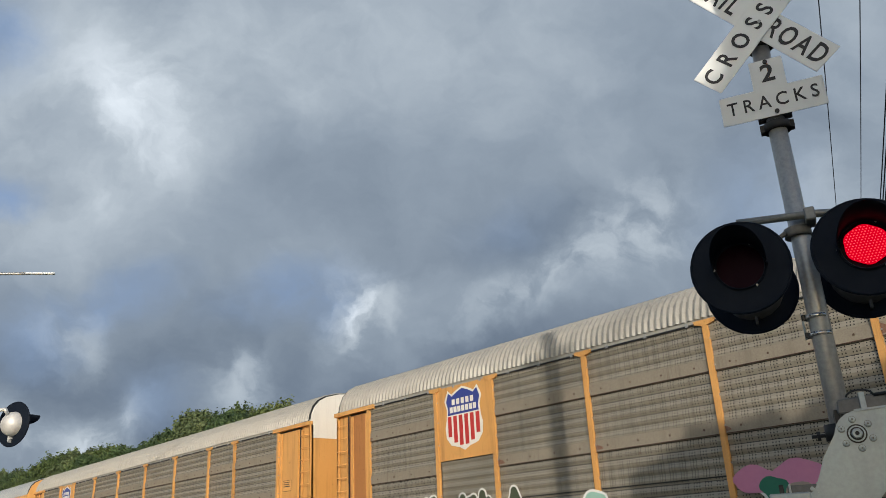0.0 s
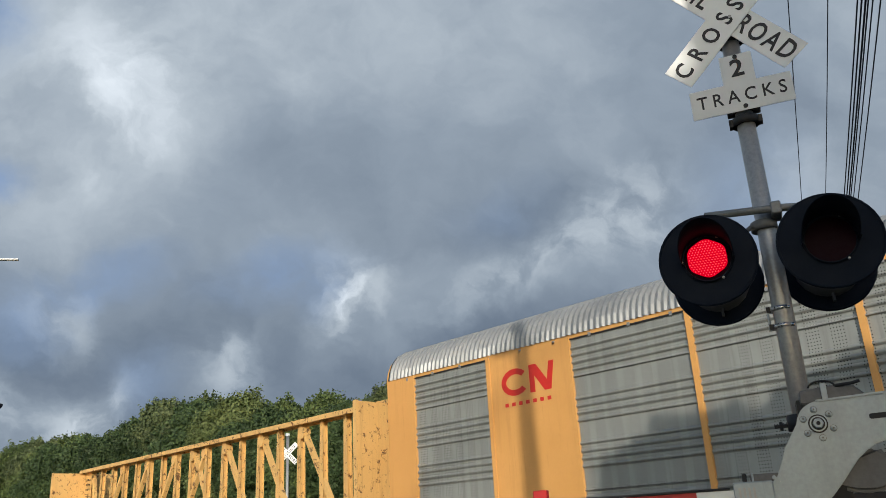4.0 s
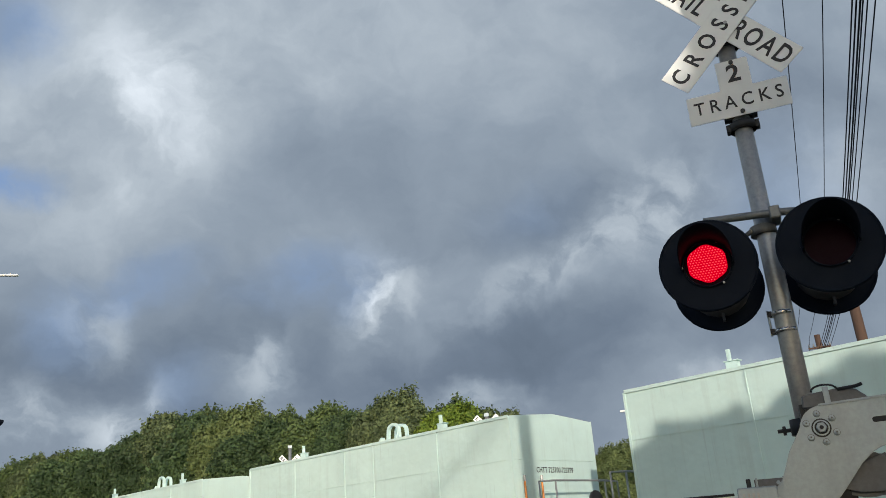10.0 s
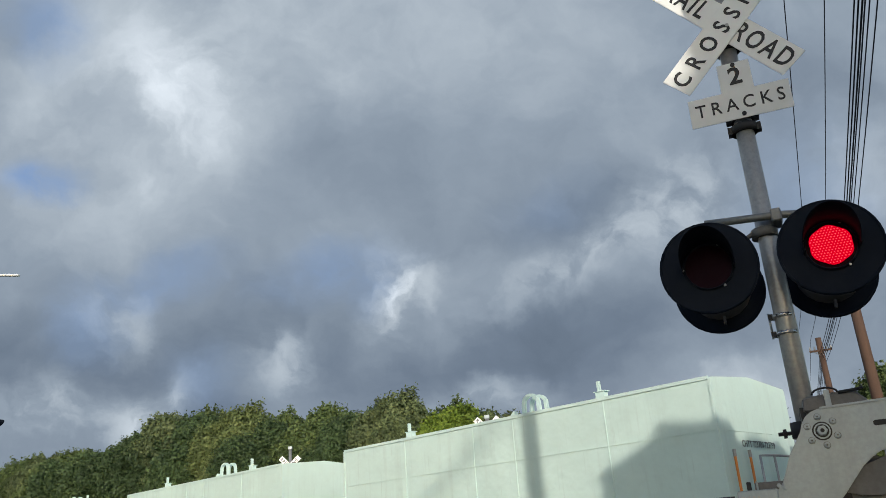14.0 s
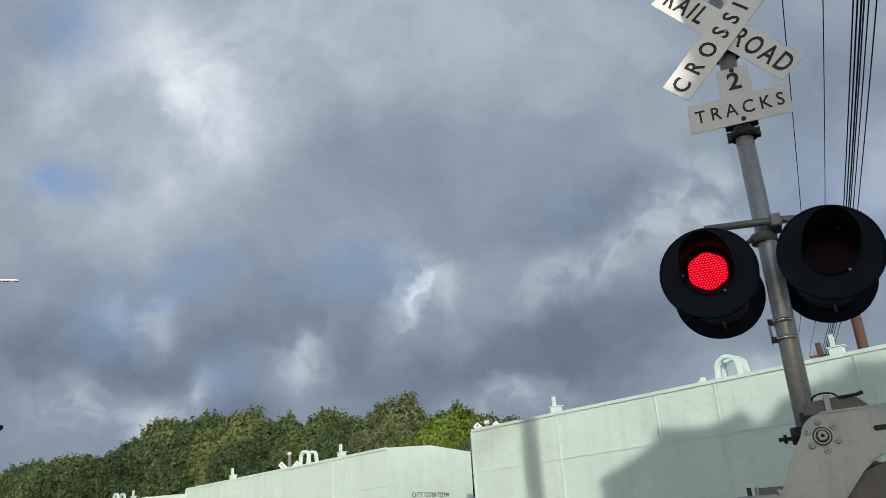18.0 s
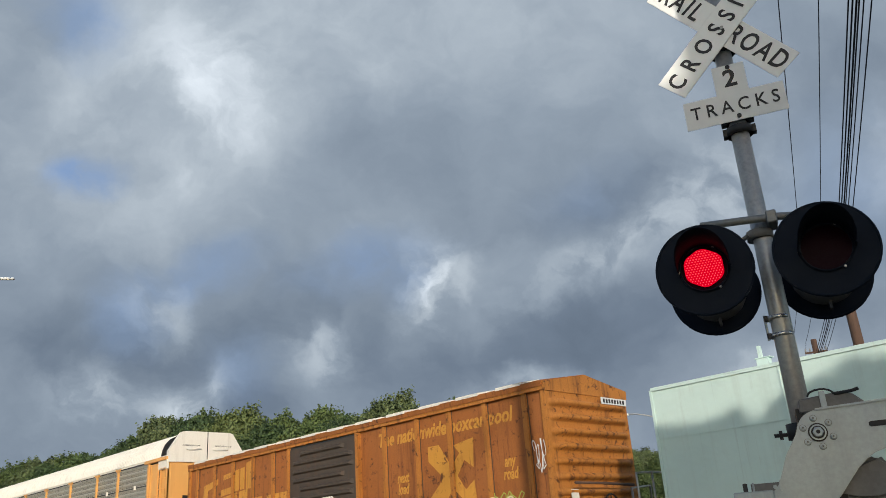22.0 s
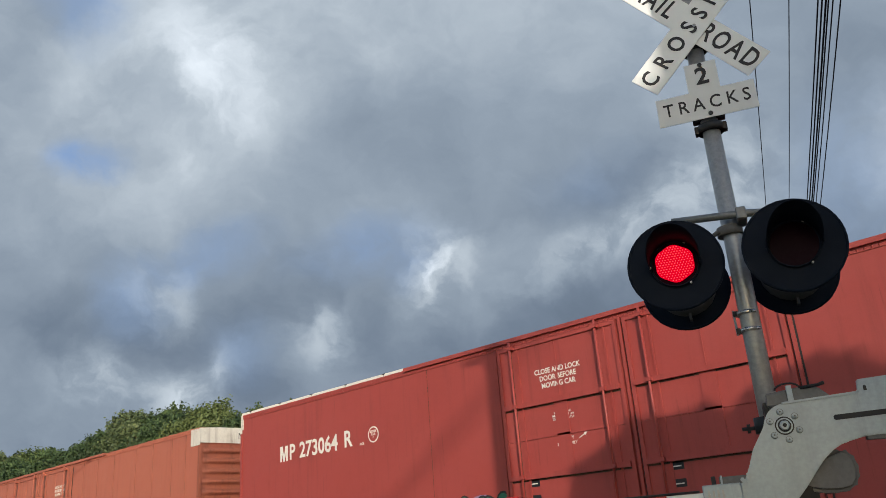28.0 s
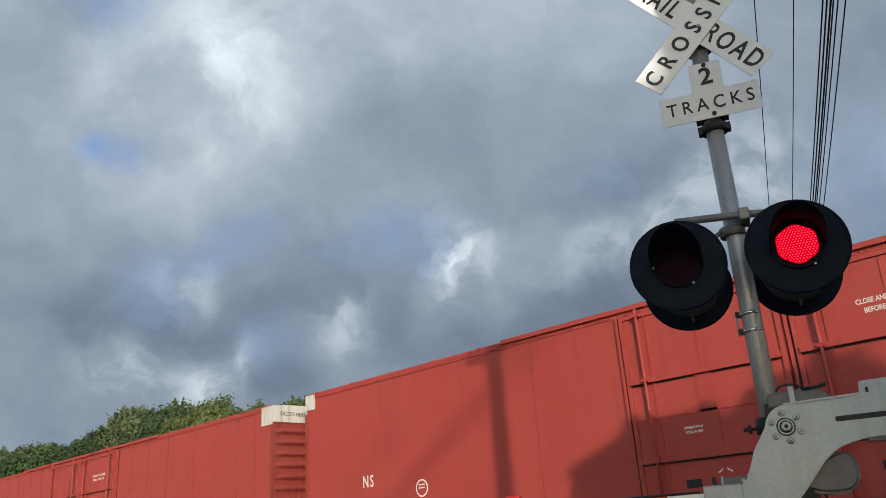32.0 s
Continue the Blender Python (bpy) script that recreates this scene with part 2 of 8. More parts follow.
def thing(name, place, label, category, group="", kind=""):
    ob = new(name)
    ob.empty_display_size = 0.3
    ob.matrix_basis = place
    return tagged(ob, label, category, group, kind)


def box(bm, x0, x1, y0, y1, z0, z1, m=0):
    v = [bm.verts.new((x, y, z)) for x in (x0, x1) for y in (y0, y1) for z in (z0, z1)]
    for q in ((0, 1, 3, 2), (4, 6, 7, 5), (0, 4, 5, 1), (2, 3, 7, 6), (0, 2, 6, 4), (1, 5, 7, 3)):
        bm.faces.new([v[i] for i in q]).material_index = m
    return bm


def boxes(*rows):
    bm = bmesh.new()
    for r in rows:
        box(bm, *r)
    return bm


def bevelled(bm, width, seg=1):
    bmesh.ops.bevel(bm, geom=list(bm.edges), offset=width, segments=seg, affect="EDGES", clamp_overlap=True)
    return bm


def tube(bm, a, b, r, n=10, r2=None, caps=True):
    a, b = Vector(a), Vector(b)
    w = (b - a).normalized()
    p = w.orthogonal().normalized()
    q = w.cross(p)
    rings = []
    for c, rr in ((a, r), (b, r if r2 is None else r2)):
        rings.append([bm.verts.new(c + (p * math.cos(2 * math.pi * i / n) + q * math.sin(2 * math.pi * i / n)) * rr) for i in range(n)])
    for i in range(n):
        f = bm.faces.new((rings[0][i], rings[0][(i + 1) % n], rings[1][(i + 1) % n], rings[1][i]))
        f.smooth = n > 6
    if caps:
        bm.faces.new(rings[0][::-1])
        bm.faces.new(rings[1])
    return bm


def pipe(bm, points, r, n=6):
    """One bent round bar through the points."""
    pts = [Vector(p) for p in points]
    ways = [(b - a).normalized() for a, b in zip(pts, pts[1:])]
    side = ways[0].orthogonal().normalized()
    rings = []
    for i, p in enumerate(pts):
        w = (ways[max(i - 1, 0)] + ways[min(i, len(ways) - 1)])
        w = w.normalized() if w.length > 0.2 else ways[min(i, len(ways) - 1)]
        side = (side - w * side.dot(w)).normalized() if (side - w * side.dot(w)).length > 1e-4 else w.orthogonal().normalized()
        up_way = w.cross(side)
        rings.append([bm.verts.new(p + (side * math.cos(2 * math.pi * k / n) + up_way * math.sin(2 * math.pi * k / n)) * r) for k in range(n)])
    for a, b in zip(rings, rings[1:]):
        for k in range(n):
            bm.faces.new((a[k], a[(k + 1) % n], b[(k + 1) % n], b[k])).smooth = True
    bm.faces.new(rings[0][::-1])
    bm.faces.new(rings[-1])
    return bm


def prism(bm, profile, x0, x1, m=0):
    """A closed outline of (y, z) drawn out along x."""
    a = [bm.verts.new((x0, y, z)) for y, z in profile]
    b = [bm.verts.new((x1, y, z)) for y, z in profile]
    k = len(profile)
    for i in range(k):
        bm.faces.new((a[i], a[(i + 1) % k], b[(i + 1) % k], b[i])).material_index = m
    bm.faces.new(a[::-1]).material_index = m
    bm.faces.new(b).material_index = m
    bmesh.ops.recalc_face_normals(bm, faces=bm.faces[:])
    return bm


def slab(bm, outline, y0, y1, m=0):
    """A closed outline of (x, z) drawn out along y."""
    a = [bm.verts.new((x, y0, z)) for x, z in outline]
    b = [bm.verts.new((x, y1, z)) for x, z in outline]
    k = len(outline)
    for i in range(k):
        bm.faces.new((a[i], a[(i + 1) % k], b[(i + 1) % k], b[i])).material_index = m
    bm.faces.new(a[::-1]).material_index = m
    bm.faces.new(b).material_index = m
    bmesh.ops.recalc_face_normals(bm, faces=bm.faces[:])
    return bm


def disc_outline(cx, cz, rx, rz=None, n=20, start=0.0, sweep=360.0):
    rz = rx if rz is None else rz
    k = n if sweep >= 360 else n + 1
    return [(cx + rx * math.cos(radians(start + sweep * i / n)), cz + rz * math.sin(radians(start + sweep * i / n))) for i in range(k)]


def lettering(body, size, wide=1.0, bold=0.0, slant=0.0, gap=1.0):
    """A mesh of built-in letters, standing in the x-z plane, facing -y, centred."""
    cu = bpy.data.curves.new("letters", "FONT")
    cu.body, cu.size, cu.align_x, cu.align_y = body, size, "CENTER", "CENTER"
    cu.offset, cu.extrude, cu.shear, cu.space_character, cu.resolution_u = bold, 0.0015, slant, gap, 3
    ob = bpy.data.objects.new("letters", cu)
    scene.collection.objects.link(ob)
    me = bpy.data.meshes.new_from_object(ob.evaluated_get(bpy.context.evaluated_depsgraph_get()))
    bpy.data.objects.remove(ob)
    me.transform(Matrix.Rotation(radians(90), 4, "X") @ Matrix.Diagonal((wide, 1, 1, 1)))
    return me


def written(name, body, size, material, parent, place, label="", **more):
    me = lettering(body, size, **more)
    me.materials.clear()
    me.materials.append(material)
    return part(name, me, material, parent, label, place)

# ---- distance ----
def cloud_cover():
    """The near half of the cloudy sky, a shell far off, which drifts slowly."""
    bm = bmesh.new()
    r, rows, cols = 3000.0, 16, 30
    grid = []
    for i in range(rows + 1):
        el = radians(-4 + 66 * i / rows)
        grid.append([])
        for j in range(cols + 1):
            be = radians(-118 + 150 * j / cols)
            grid[-1].append(bm.verts.new((r * math.sin(be) * math.cos(el), r * math.cos(be) * math.cos(el), r * math.sin(el))))
    for i in range(rows):
        for j in range(cols):
            bm.faces.new((grid[i][j], grid[i][j + 1], grid[i + 1][j + 1], grid[i + 1][j])).smooth = True
    ob = part("backdrop_clouds", bm, M_CLOUD)
    ob.location = EYE
    return tagged(ob, "grey broken storm clouds with bright edges and blue gaps", "sky", kind="structure")


clouds = cloud_cover()

# ---- the train ----
SPEED, TRACK_Y = 15.2, 14.93
TRAIN, FLASHES = [], []
HALF = 1.53


def perforated(name, base, dx, dz, size, group, dirt=(0.07, 0.06, 0.05), streak=0.45):
    """Galvanised sheet with rows of small punched holes, in upright bands."""
    n = Nodes(name)
    sep = n.add("ShaderNodeSeparateXYZ")
    n.link(n.coords(), sep.inputs[0])
    x, z = sep.outputs[0], sep.outputs[2]
    cx = n.math("SUBTRACT", n.math("FRACT", n.math("DIVIDE", x, dx)), 0.5)
    cz = n.math("SUBTRACT", n.math("FRACT", n.math("DIVIDE", z, dz)), 0.5)
    rx, rz = n.math("MULTIPLY", cx, dx), n.math("MULTIPLY", cz, dz)
    d = n.math("SQRT", n.math("ADD", n.math("MULTIPLY", rx, rx), n.math("MULTIPLY", rz, rz)))
    hole = n.math("LESS_THAN", d, size)
    band = n.math("GREATER_THAN", n.math("FRACT", n.math("DIVIDE", x, group)), 0.34)
    hole = n.math("MULTIPLY", hole, band)
    co = n.coords()
    big = n.noise(co, 1.3, 5, 0.6)
    run = n.noise(stretched(n, 6.0, 6.0, 0.25), 1.0, 5, 0.65)
    col = n.mix(n.span(big, 0.3, 0.7, 0, 0.35), base, tuple(c * 0.62 for c in base))
    col = n.mix(n.math("MULTIPLY", n.span(run, 0.48, 0.78), streak), col, dirt)
    col = n.mix(n.span(n.noise(co, 3.1, 6, 0.7), 0.66, 0.76, 0, 0.5), col, (0.12, 0.055, 0.03))
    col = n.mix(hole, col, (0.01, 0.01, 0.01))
    return n.finish(col, 0.5, 0.25, bump=n.noise(co, 7, 3), bump_size=0.01, strength=0.3)


M_YELLOW = painted("car_yellow", (0.62, 0.325, 0.098), dirt=(0.20, 0.09, 0.03), rust=0.22, grime=0.55, rough=0.5)
# browner and darker than the yellow frame, with rust specks
M_RECESS = painted("rust_specked_brown_door", (0.40, 0.17, 0.05), dirt=(0.09, 0.045, 0.025), rust=0.4, grime=0.6, rough=0.65, fine=0.25)
M_YELLOW_CLEAN = painted("fresh_yellow", (0.68, 0.36, 0.108), dirt=(0.30, 0.13, 0.04), grime=0.22, rough=0.45, fine=0.06)
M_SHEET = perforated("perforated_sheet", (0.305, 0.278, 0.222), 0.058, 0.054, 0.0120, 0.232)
M_SHEET_NEW = perforated("perforated_bright_sheet", (0.375, 0.37, 0.325), 0.066, 0.062, 0.0122, 0.198, streak=0.25)
M_SHEET_RIB = perforated("ribbed_bright_sheet", (0.33, 0.35, 0.335), 0.050, 0.056, 0.0095, 0.40, streak=0.4)
M_PANEL = painted("smooth_grey_panel", (0.36, 0.375, 0.365), dirt=(0.14, 0.13, 0.12), grime=0.4, rough=0.4, metal=0.2, fine=0.08)
M_ROOF_GREY = painted("grey_roof", (0.345, 0.335, 0.30), dirt=(0.16, 0.15, 0.13), grime=0.4, rough=0.5, metal=0.15, fine=0.2)
M_ROOF_WHITE = painted("white_roof", (0.70, 0.69, 0.64), dirt=(0.25, 0.22, 0.18), grime=0.3, rough=0.5)
M_ROOF_ZINC = painted("zinc_roof", (0.30, 0.32, 0.325), dirt=(0.16, 0.16, 0.16), grime=0.3, rough=0.42, metal=0.3)
M_ROOF_TAN = painted("tan_roof", (0.43, 0.37, 0.29), dirt=(0.13, 0.095, 0.065), grime=0.45, rough=0.6)
M_TAN = painted("dusty_brown", (0.262, 0.222, 0.175), dirt=(0.10, 0.075, 0.055), grime=0.4, rough=0.62)
M_TAN_LIGHT = painted("dusty_tan", (0.43, 0.365, 0.285), dirt=(0.15, 0.11, 0.08), grime=0.35, rough=0.62)
M_WHITE = painted("white_paint", (0.74, 0.72, 0.66), dirt=(0.22, 0.18, 0.13), grime=0.22, rough=0.5)
M_WHITE_OLD = painted("sooty_white", (0.66, 0.64, 0.58), dirt=(0.13, 0.10, 0.08), rust=0.25, grime=0.75, rough=0.55, fine=0.25)
# stronger fade paints pale patches in place of light on buckled panels
M_MINT = painted("pale_green", (0.54, 0.69, 0.65), dirt=(0.38, 0.46, 0.42), grime=0.3, rough=0.5, fade=0.3, fine=0.05, dent=6.0)
M_COVER = painted("grey_cover", (0.30, 0.315, 0.29), dirt=(0.17, 0.17, 0.155), grime=0.35, rough=0.55, fine=0.06)
M_OXIDE = painted("oxide_red", (0.36, 0.090, 0.049), dirt=(0.13, 0.045, 0.03), grime=0.3, rough=0.58, fine=0.1, dent=2.0)
M_OXIDE_B = painted("faded_oxide", (0.39, 0.117, 0.073), dirt=(0.17, 0.055, 0.035), grime=0.26, rough=0.58, fine=0.1, dent=2.0)
M_CRIMSON = painted("dark_crimson", (0.325, 0.052, 0.043), dirt=(0.10, 0.022, 0.02), grime=0.3, rough=0.5, fine=0.08, dent=2.0)
M_SCARLET = painted("car_red", (0.37, 0.050, 0.037), dirt=(0.16, 0.03, 0.024), grime=0.3, rough=0.52, fine=0.08, dent=2.0)
# a darker, more streaked copy of the car red, for the ends
M_DARKER_RED = painted("darker_red", (0.29, 0.045, 0.034), dirt=(0.05, 0.018, 0.014), grime=0.6, rough=0.6, fine=0.2)
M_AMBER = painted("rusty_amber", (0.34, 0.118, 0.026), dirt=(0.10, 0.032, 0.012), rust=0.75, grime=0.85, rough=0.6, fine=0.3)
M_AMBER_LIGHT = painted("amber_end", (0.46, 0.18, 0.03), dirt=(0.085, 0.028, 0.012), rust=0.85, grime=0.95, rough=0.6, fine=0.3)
M_DOORGREY = painted("dark_grey_door", (0.050, 0.043, 0.036), dirt=(0.11, 0.055, 0.03), grime=0.5, rough=0.6, fine=0.25)
M_BEAM = painted("beam_yellow", (0.70, 0.45, 0.165), dirt=(0.24, 0.11, 0.05), rust=0.85, grime=0.35, rough=0.5)
M_RUST_STAIN = painted("rust_stain", (0.16, 0.07, 0.045), dirt=(0.22, 0.19, 0.15), grime=0.6, rough=0.8, fine=0.3)
M_FRAME = painted("grimy_frame", (0.045, 0.038, 0.032), grime=0.4, rough=0.8)
M_SHIELD_BLUE = plain("deep_blue", (0.035, 0.055, 0.26), 0.45)
M_SHIELD_RED = plain("signal_red", (0.50, 0.035, 0.03), 0.45)
M_LOGO_ORANGE = plain("logo_orange", (0.75, 0.10, 0.02), 0.45)
M_LOGO_RED = plain("logo_red", (0.62, 0.03, 0.02), 0.45)
M_LOGO_YELLOW = painted("faded_yellow", (0.56, 0.27, 0.04), dirt=(0.24, 0.09, 0.02), rust=0.75, grime=0.8)
M_ORANGE = plain("safety_orange", (0.65, 0.22, 0.04), 0.5)
M_BAND = painted("brown_seam", (0.25, 0.222, 0.172), dirt=(0.12, 0.09, 0.065), rust=0.25, grime=0.5, rough=0.6, fine=0.3)
SPRAY = {k: plain("spray_" + k, c, 0.6, fine=0.1) for k, c in dict(
    white=(0.72, 0.72, 0.70), black=(0.02, 0.02, 0.022), teal=(0.05, 0.36, 0.38), blue=(0.05, 0.16, 0.36), sky=(0.14, 0.34, 0.44),
    pale=(0.55, 0.58, 0.44), blush=(0.66, 0.40, 0.36), sea=(0.13, 0.36, 0.29), violet=(0.27, 0.20, 0.36), gold=(0.60, 0.42, 0.08), green=(0.02, 0.14, 0.09), pink=(0.50, 0.20, 0.33), lime=(0.35, 0.40, 0.08), sage=(0.17, 0.20, 0.07), dust=(0.30, 0.26, 0.22), maroon=(0.09, 0.035, 0.035), navy=(0.02, 0.035, 0.08), crimson=(0.22, 0.015, 0.03), mint=(0.3, 0.5, 0.42), cream=(0.62, 0.55, 0.36), olive=(0.06, 0.075, 0.045)).items()}

# steps across the roof of a covered rack car: y, z
ROOF = [(-1.54, 4.97), (-1.50, 5.18), (-1.40, 5.40), (-1.22, 5.60), (-0.95, 5.74), (-0.5, 5.85), (0.0, 5.89),
        (0.5, 5.85), (0.95, 5.74), (1.22, 5.60), (1.40, 5.40), (1.50, 5.18), (1.54, 4.97)]


def corrugated_roof(x0, x1, pitch=0.145, deep=0.045):
    bm = bmesh.new()
    cols = []
    n = int(abs(x1 - x0) / pitch)
    for i in range(n):
        for f, h in ((0.0, 0.0), (0.22, 0.0), (0.5, deep), (0.72, deep)):
            cols.append((x0 + (x1 - x0) * (i + f) / n, h))
    cols.append((x1, 0.0))
    rows = []
    for x, h in cols:
        rows.append([bm.verts.new((x, y * (1 + h / 1.6), z + h * max(0.0, (z - 4.9) / 1.0) * 1.4)) for y, z in ROOF])
    for a, b in zip(rows, rows[1:]):
        for i in range(len(ROOF) - 1):
            bm.faces.new((a[i], b[i], b[i + 1], a[i + 1]))
    bmesh.ops.recalc_face_normals(bm, faces=bm.faces[:])
    return bm


def end_plate(x, top, bottom=1.25, thick=0.06, low=0.0):
    """The end wall under the roof's curve, from z = low up; m 0 below top, m 1 above it."""
    bm = bmesh.new()
    upper = [(y * 0.99, z) for y, z in ROOF if z > top]
    prism(bm, [(-1.50, bottom), (1.50, bottom), (1.50, top), (-1.50, top)], x - thick, x, 0)
    prism(bm, [(-1.50, top + 0.003), *upper, (1.50, top + 0.003)], x - thick, x, 1)
    return bm


def waved_sheet(x0, x1, z0, z1, y, depth, step=0.045):
    """An upright sheet whose depth follows a function of height."""
    bm = bmesh.new()
    n = max(2, int((z1 - z0) / step))
    prev = None
    for i in range(n + 1):
        z = z0 + (z1 - z0) * i / n
        a, b = bm.verts.new((x0, y - depth(z), z)), bm.verts.new((x1, y - depth(z), z))
        if prev:
            bm.faces.new((prev[0], prev[1], b, a))
        prev = (a, b)
    bmesh.ops.recalc_face_normals(bm, faces=bm.faces[:])
    if bm.faces[0].normal.y > 0:
        bmesh.ops.reverse_faces(bm, faces=bm.faces[:])
    return bm


_bogie = {}


def running_gear(car, length, inset):
    """Two four-wheeled trucks, couplers and the underframe."""
    part("underframe", boxes((-length + 0.2, -0.2, -1.25, 1.25, 0.85, 1.15), (-length - 0.1, 0.1, -0.22, 0.22, 0.7, 0.95)), M_FRAME, car)
    for x in (0.55, -length - 0.55):
        part("coupler", boxes((x - 0.5, x + 0.5, -0.11, 0.11, 0.76, 0.98)), M_RUST, car)
    for x in (-inset, -length + inset):
        if "frame" not in _bogie:
            bm = bmesh.new()
            for s in (-1, 1):
                slab(bm, [(-1.25, 0.42), (-0.9, 0.72), (0.9, 0.72), (1.25, 0.42), (0.5, 0.36), (-0.5, 0.36)], s * 1.0 - 0.09, s * 1.0 + 0.09)
            box(bm, -0.25, 0.25, -1.0, 1.0, 0.45, 0.8)
            _bogie["frame"] = part("truck", bm, M_FRAME).data
            bm = bmesh.new()
            for s in (-1, 1):
                tube(bm, (0, s * 0.70, 0), (0, s * 0.84, 0), 0.46, 20)
                tube(bm, (0, s * 0.69, 0), (0, s * 0.71, 0), 0.49, 20)
            tube(bm, (0, -0.8, 0), (0, 0.8, 0), 0.08, 8)
            _bogie["wheel"] = part("wheelset", bm, M_RUST).data
            for k in ("truck", "wheelset"):
                bpy.data.objects.remove(bpy.data.objects[k])
        truck = part("truck", _bogie["frame"], M_FRAME, car, place=pose(x, 0, 0))
        for dx in (-0.89, 0.89):
            part("wheelset", _bogie["wheel"], M_RUST, truck, place=pose(dx, 0, 0.46))


def ladder(name, parent, x0, x1, z0, z1, y, rungs, mat, drop=0.05):
    bm = bmesh.new()
    for x in (x0, x1):
        box(bm, x - 0.025, x + 0.025, y - 0.02, y + 0.03, z0, z1)
    lad = part(name, bm, mat, parent)
    for i in range(rungs):
        z = z0 + (z1 - z0) * (i + 0.5) / rungs
        b2 = bmesh.new()
        pipe(b2, [(x0, y - 0.02, z), (x0 + 0.03, y - 0.07, z - drop * 0.5), (x1 - 0.03, y - 0.07, z - drop * 0.5), (x1, y - 0.02, z)], 0.013, 5)
        part("rung", b2, mat, lad)


def shield(parent, x, z, w, h, y):
    """A badge in the form of a shield: blue field above red and white stripes, with two white bars."""
    def form(k):
        half = [(0.0, 0.50), (0.14, 0.46), (0.30, 0.40), (0.40, 0.47), (0.47, 0.36), (0.50, 0.30), (0.44, 0.16), (0.46, 0.0), (0.50, -0.12), (0.48, -0.28), (0.36, -0.40), (0.12, -0.45), (0.0, -0.50)]
        return [(x + a * w * k, z + b * h * k) for a, b in half] + [(x - a * w * k, z + b * h * k) for a, b in half[-2:0:-1]]
    badge = part("badge", slab(bmesh.new(), form(1.0), y - 0.004, y), M_WHITE, parent, "shield badge in blue, red and white")
    half = [(0.0, 0.465), (0.14, 0.425), (0.29, 0.365), (0.385, 0.425), (0.43, 0.335), (0.45, 0.29), (0.40, 0.16), (0.415, 0.07)]
    part("blue_field", slab(bmesh.new(), [(x + p * w, z + q * h) for p, q in half] + [(x - p * w, z + q * h) for p, q in half[:0:-1]], y - 0.008, y - 0.004), M_SHIELD_BLUE, badge)
    for i in range(6):
        cx = x + (i - 2.5) * w * 0.15
        low = z - h * (0.42 - 0.9 * abs((i - 2.5) * 0.15) ** 2 * 1.2)
        part("red_stripe", boxes((cx - w * 0.048, cx + w * 0.048, y - 0.008, y - 0.004, low, z + h * 0.05)), M_SHIELD_RED, badge)
    for k, a in enumerate((0.27, 0.15)):
        for i in range(5 + k * 2):
            s = (i - (4 + k * 2) / 2) * w * (0.125 if k == 0 else 0.105)
            part("white_bar", boxes((x + s - w * 0.04, x + s + w * 0.04, y - 0.012, y - 0.008, z + h * (a - 0.045), z + h * (a + 0.045))), M_WHITE, badge)


def blob_paint(parent, y, items, rnd):
    """Sprayed lettering too wild to read: rounded patches with outlines."""
    for step, (x, z, rx, rz, fill, line) in enumerate(items):
        y -= 0.0008 if step else 0.0

        def lump(k):
            r = random.Random(rnd + int(x * 10))
            ph = [r.uniform(0, 6.28) for _ in range(3)]
            pts = []
            for i in range(22):
                a = 2 * math.pi * i / 22
                m = 1 + 0.10 * math.sin(2 * a + ph[0]) + 0.07 * math.sin(3 * a + ph[1]) + 0.05 * math.sin(5 * a + ph[2])
                pts.append((x + (rx * m + k) * math.cos(a), z + (rz * m + k) * math.sin(a)))
            return pts
        if line:
            part("sprayed_outline", slab(bmesh.new(), lump(0.05), y - 0.003, y), SPRAY[line], parent)
        part("sprayed_patch", slab(bmesh.new(), lump(0.0), y - 0.006, y - 0.003), SPRAY[fill], parent)


def scrawl(parent, y, x, z, w, h, ink, seed, loops=7, r=0.016):
    """A quick spray-can tag, a looping line."""
    q = random.Random(seed)
    pts = []
    for i in range(loops * 6):
        t = i / 6.0
        pts.append((x + w * (t / loops - 0.5) + q.uniform(-0.12, 0.12) * w, y - 0.006, z + h * 0.5 * math.sin(t * 4.2 + q.uniform(-0.5, 0.5)) * q.uniform(0.5, 1.0)))
    bm = bmesh.new()
    for a, b in zip(pts, pts[1:]):
        tube(bm, a, b, r, 4)
    for v in bm.verts:
        v.co.y = y - 0.002 - (y - v.co.y) * 0.15
    part("spray_tag", bm, SPRAY[ink], parent)


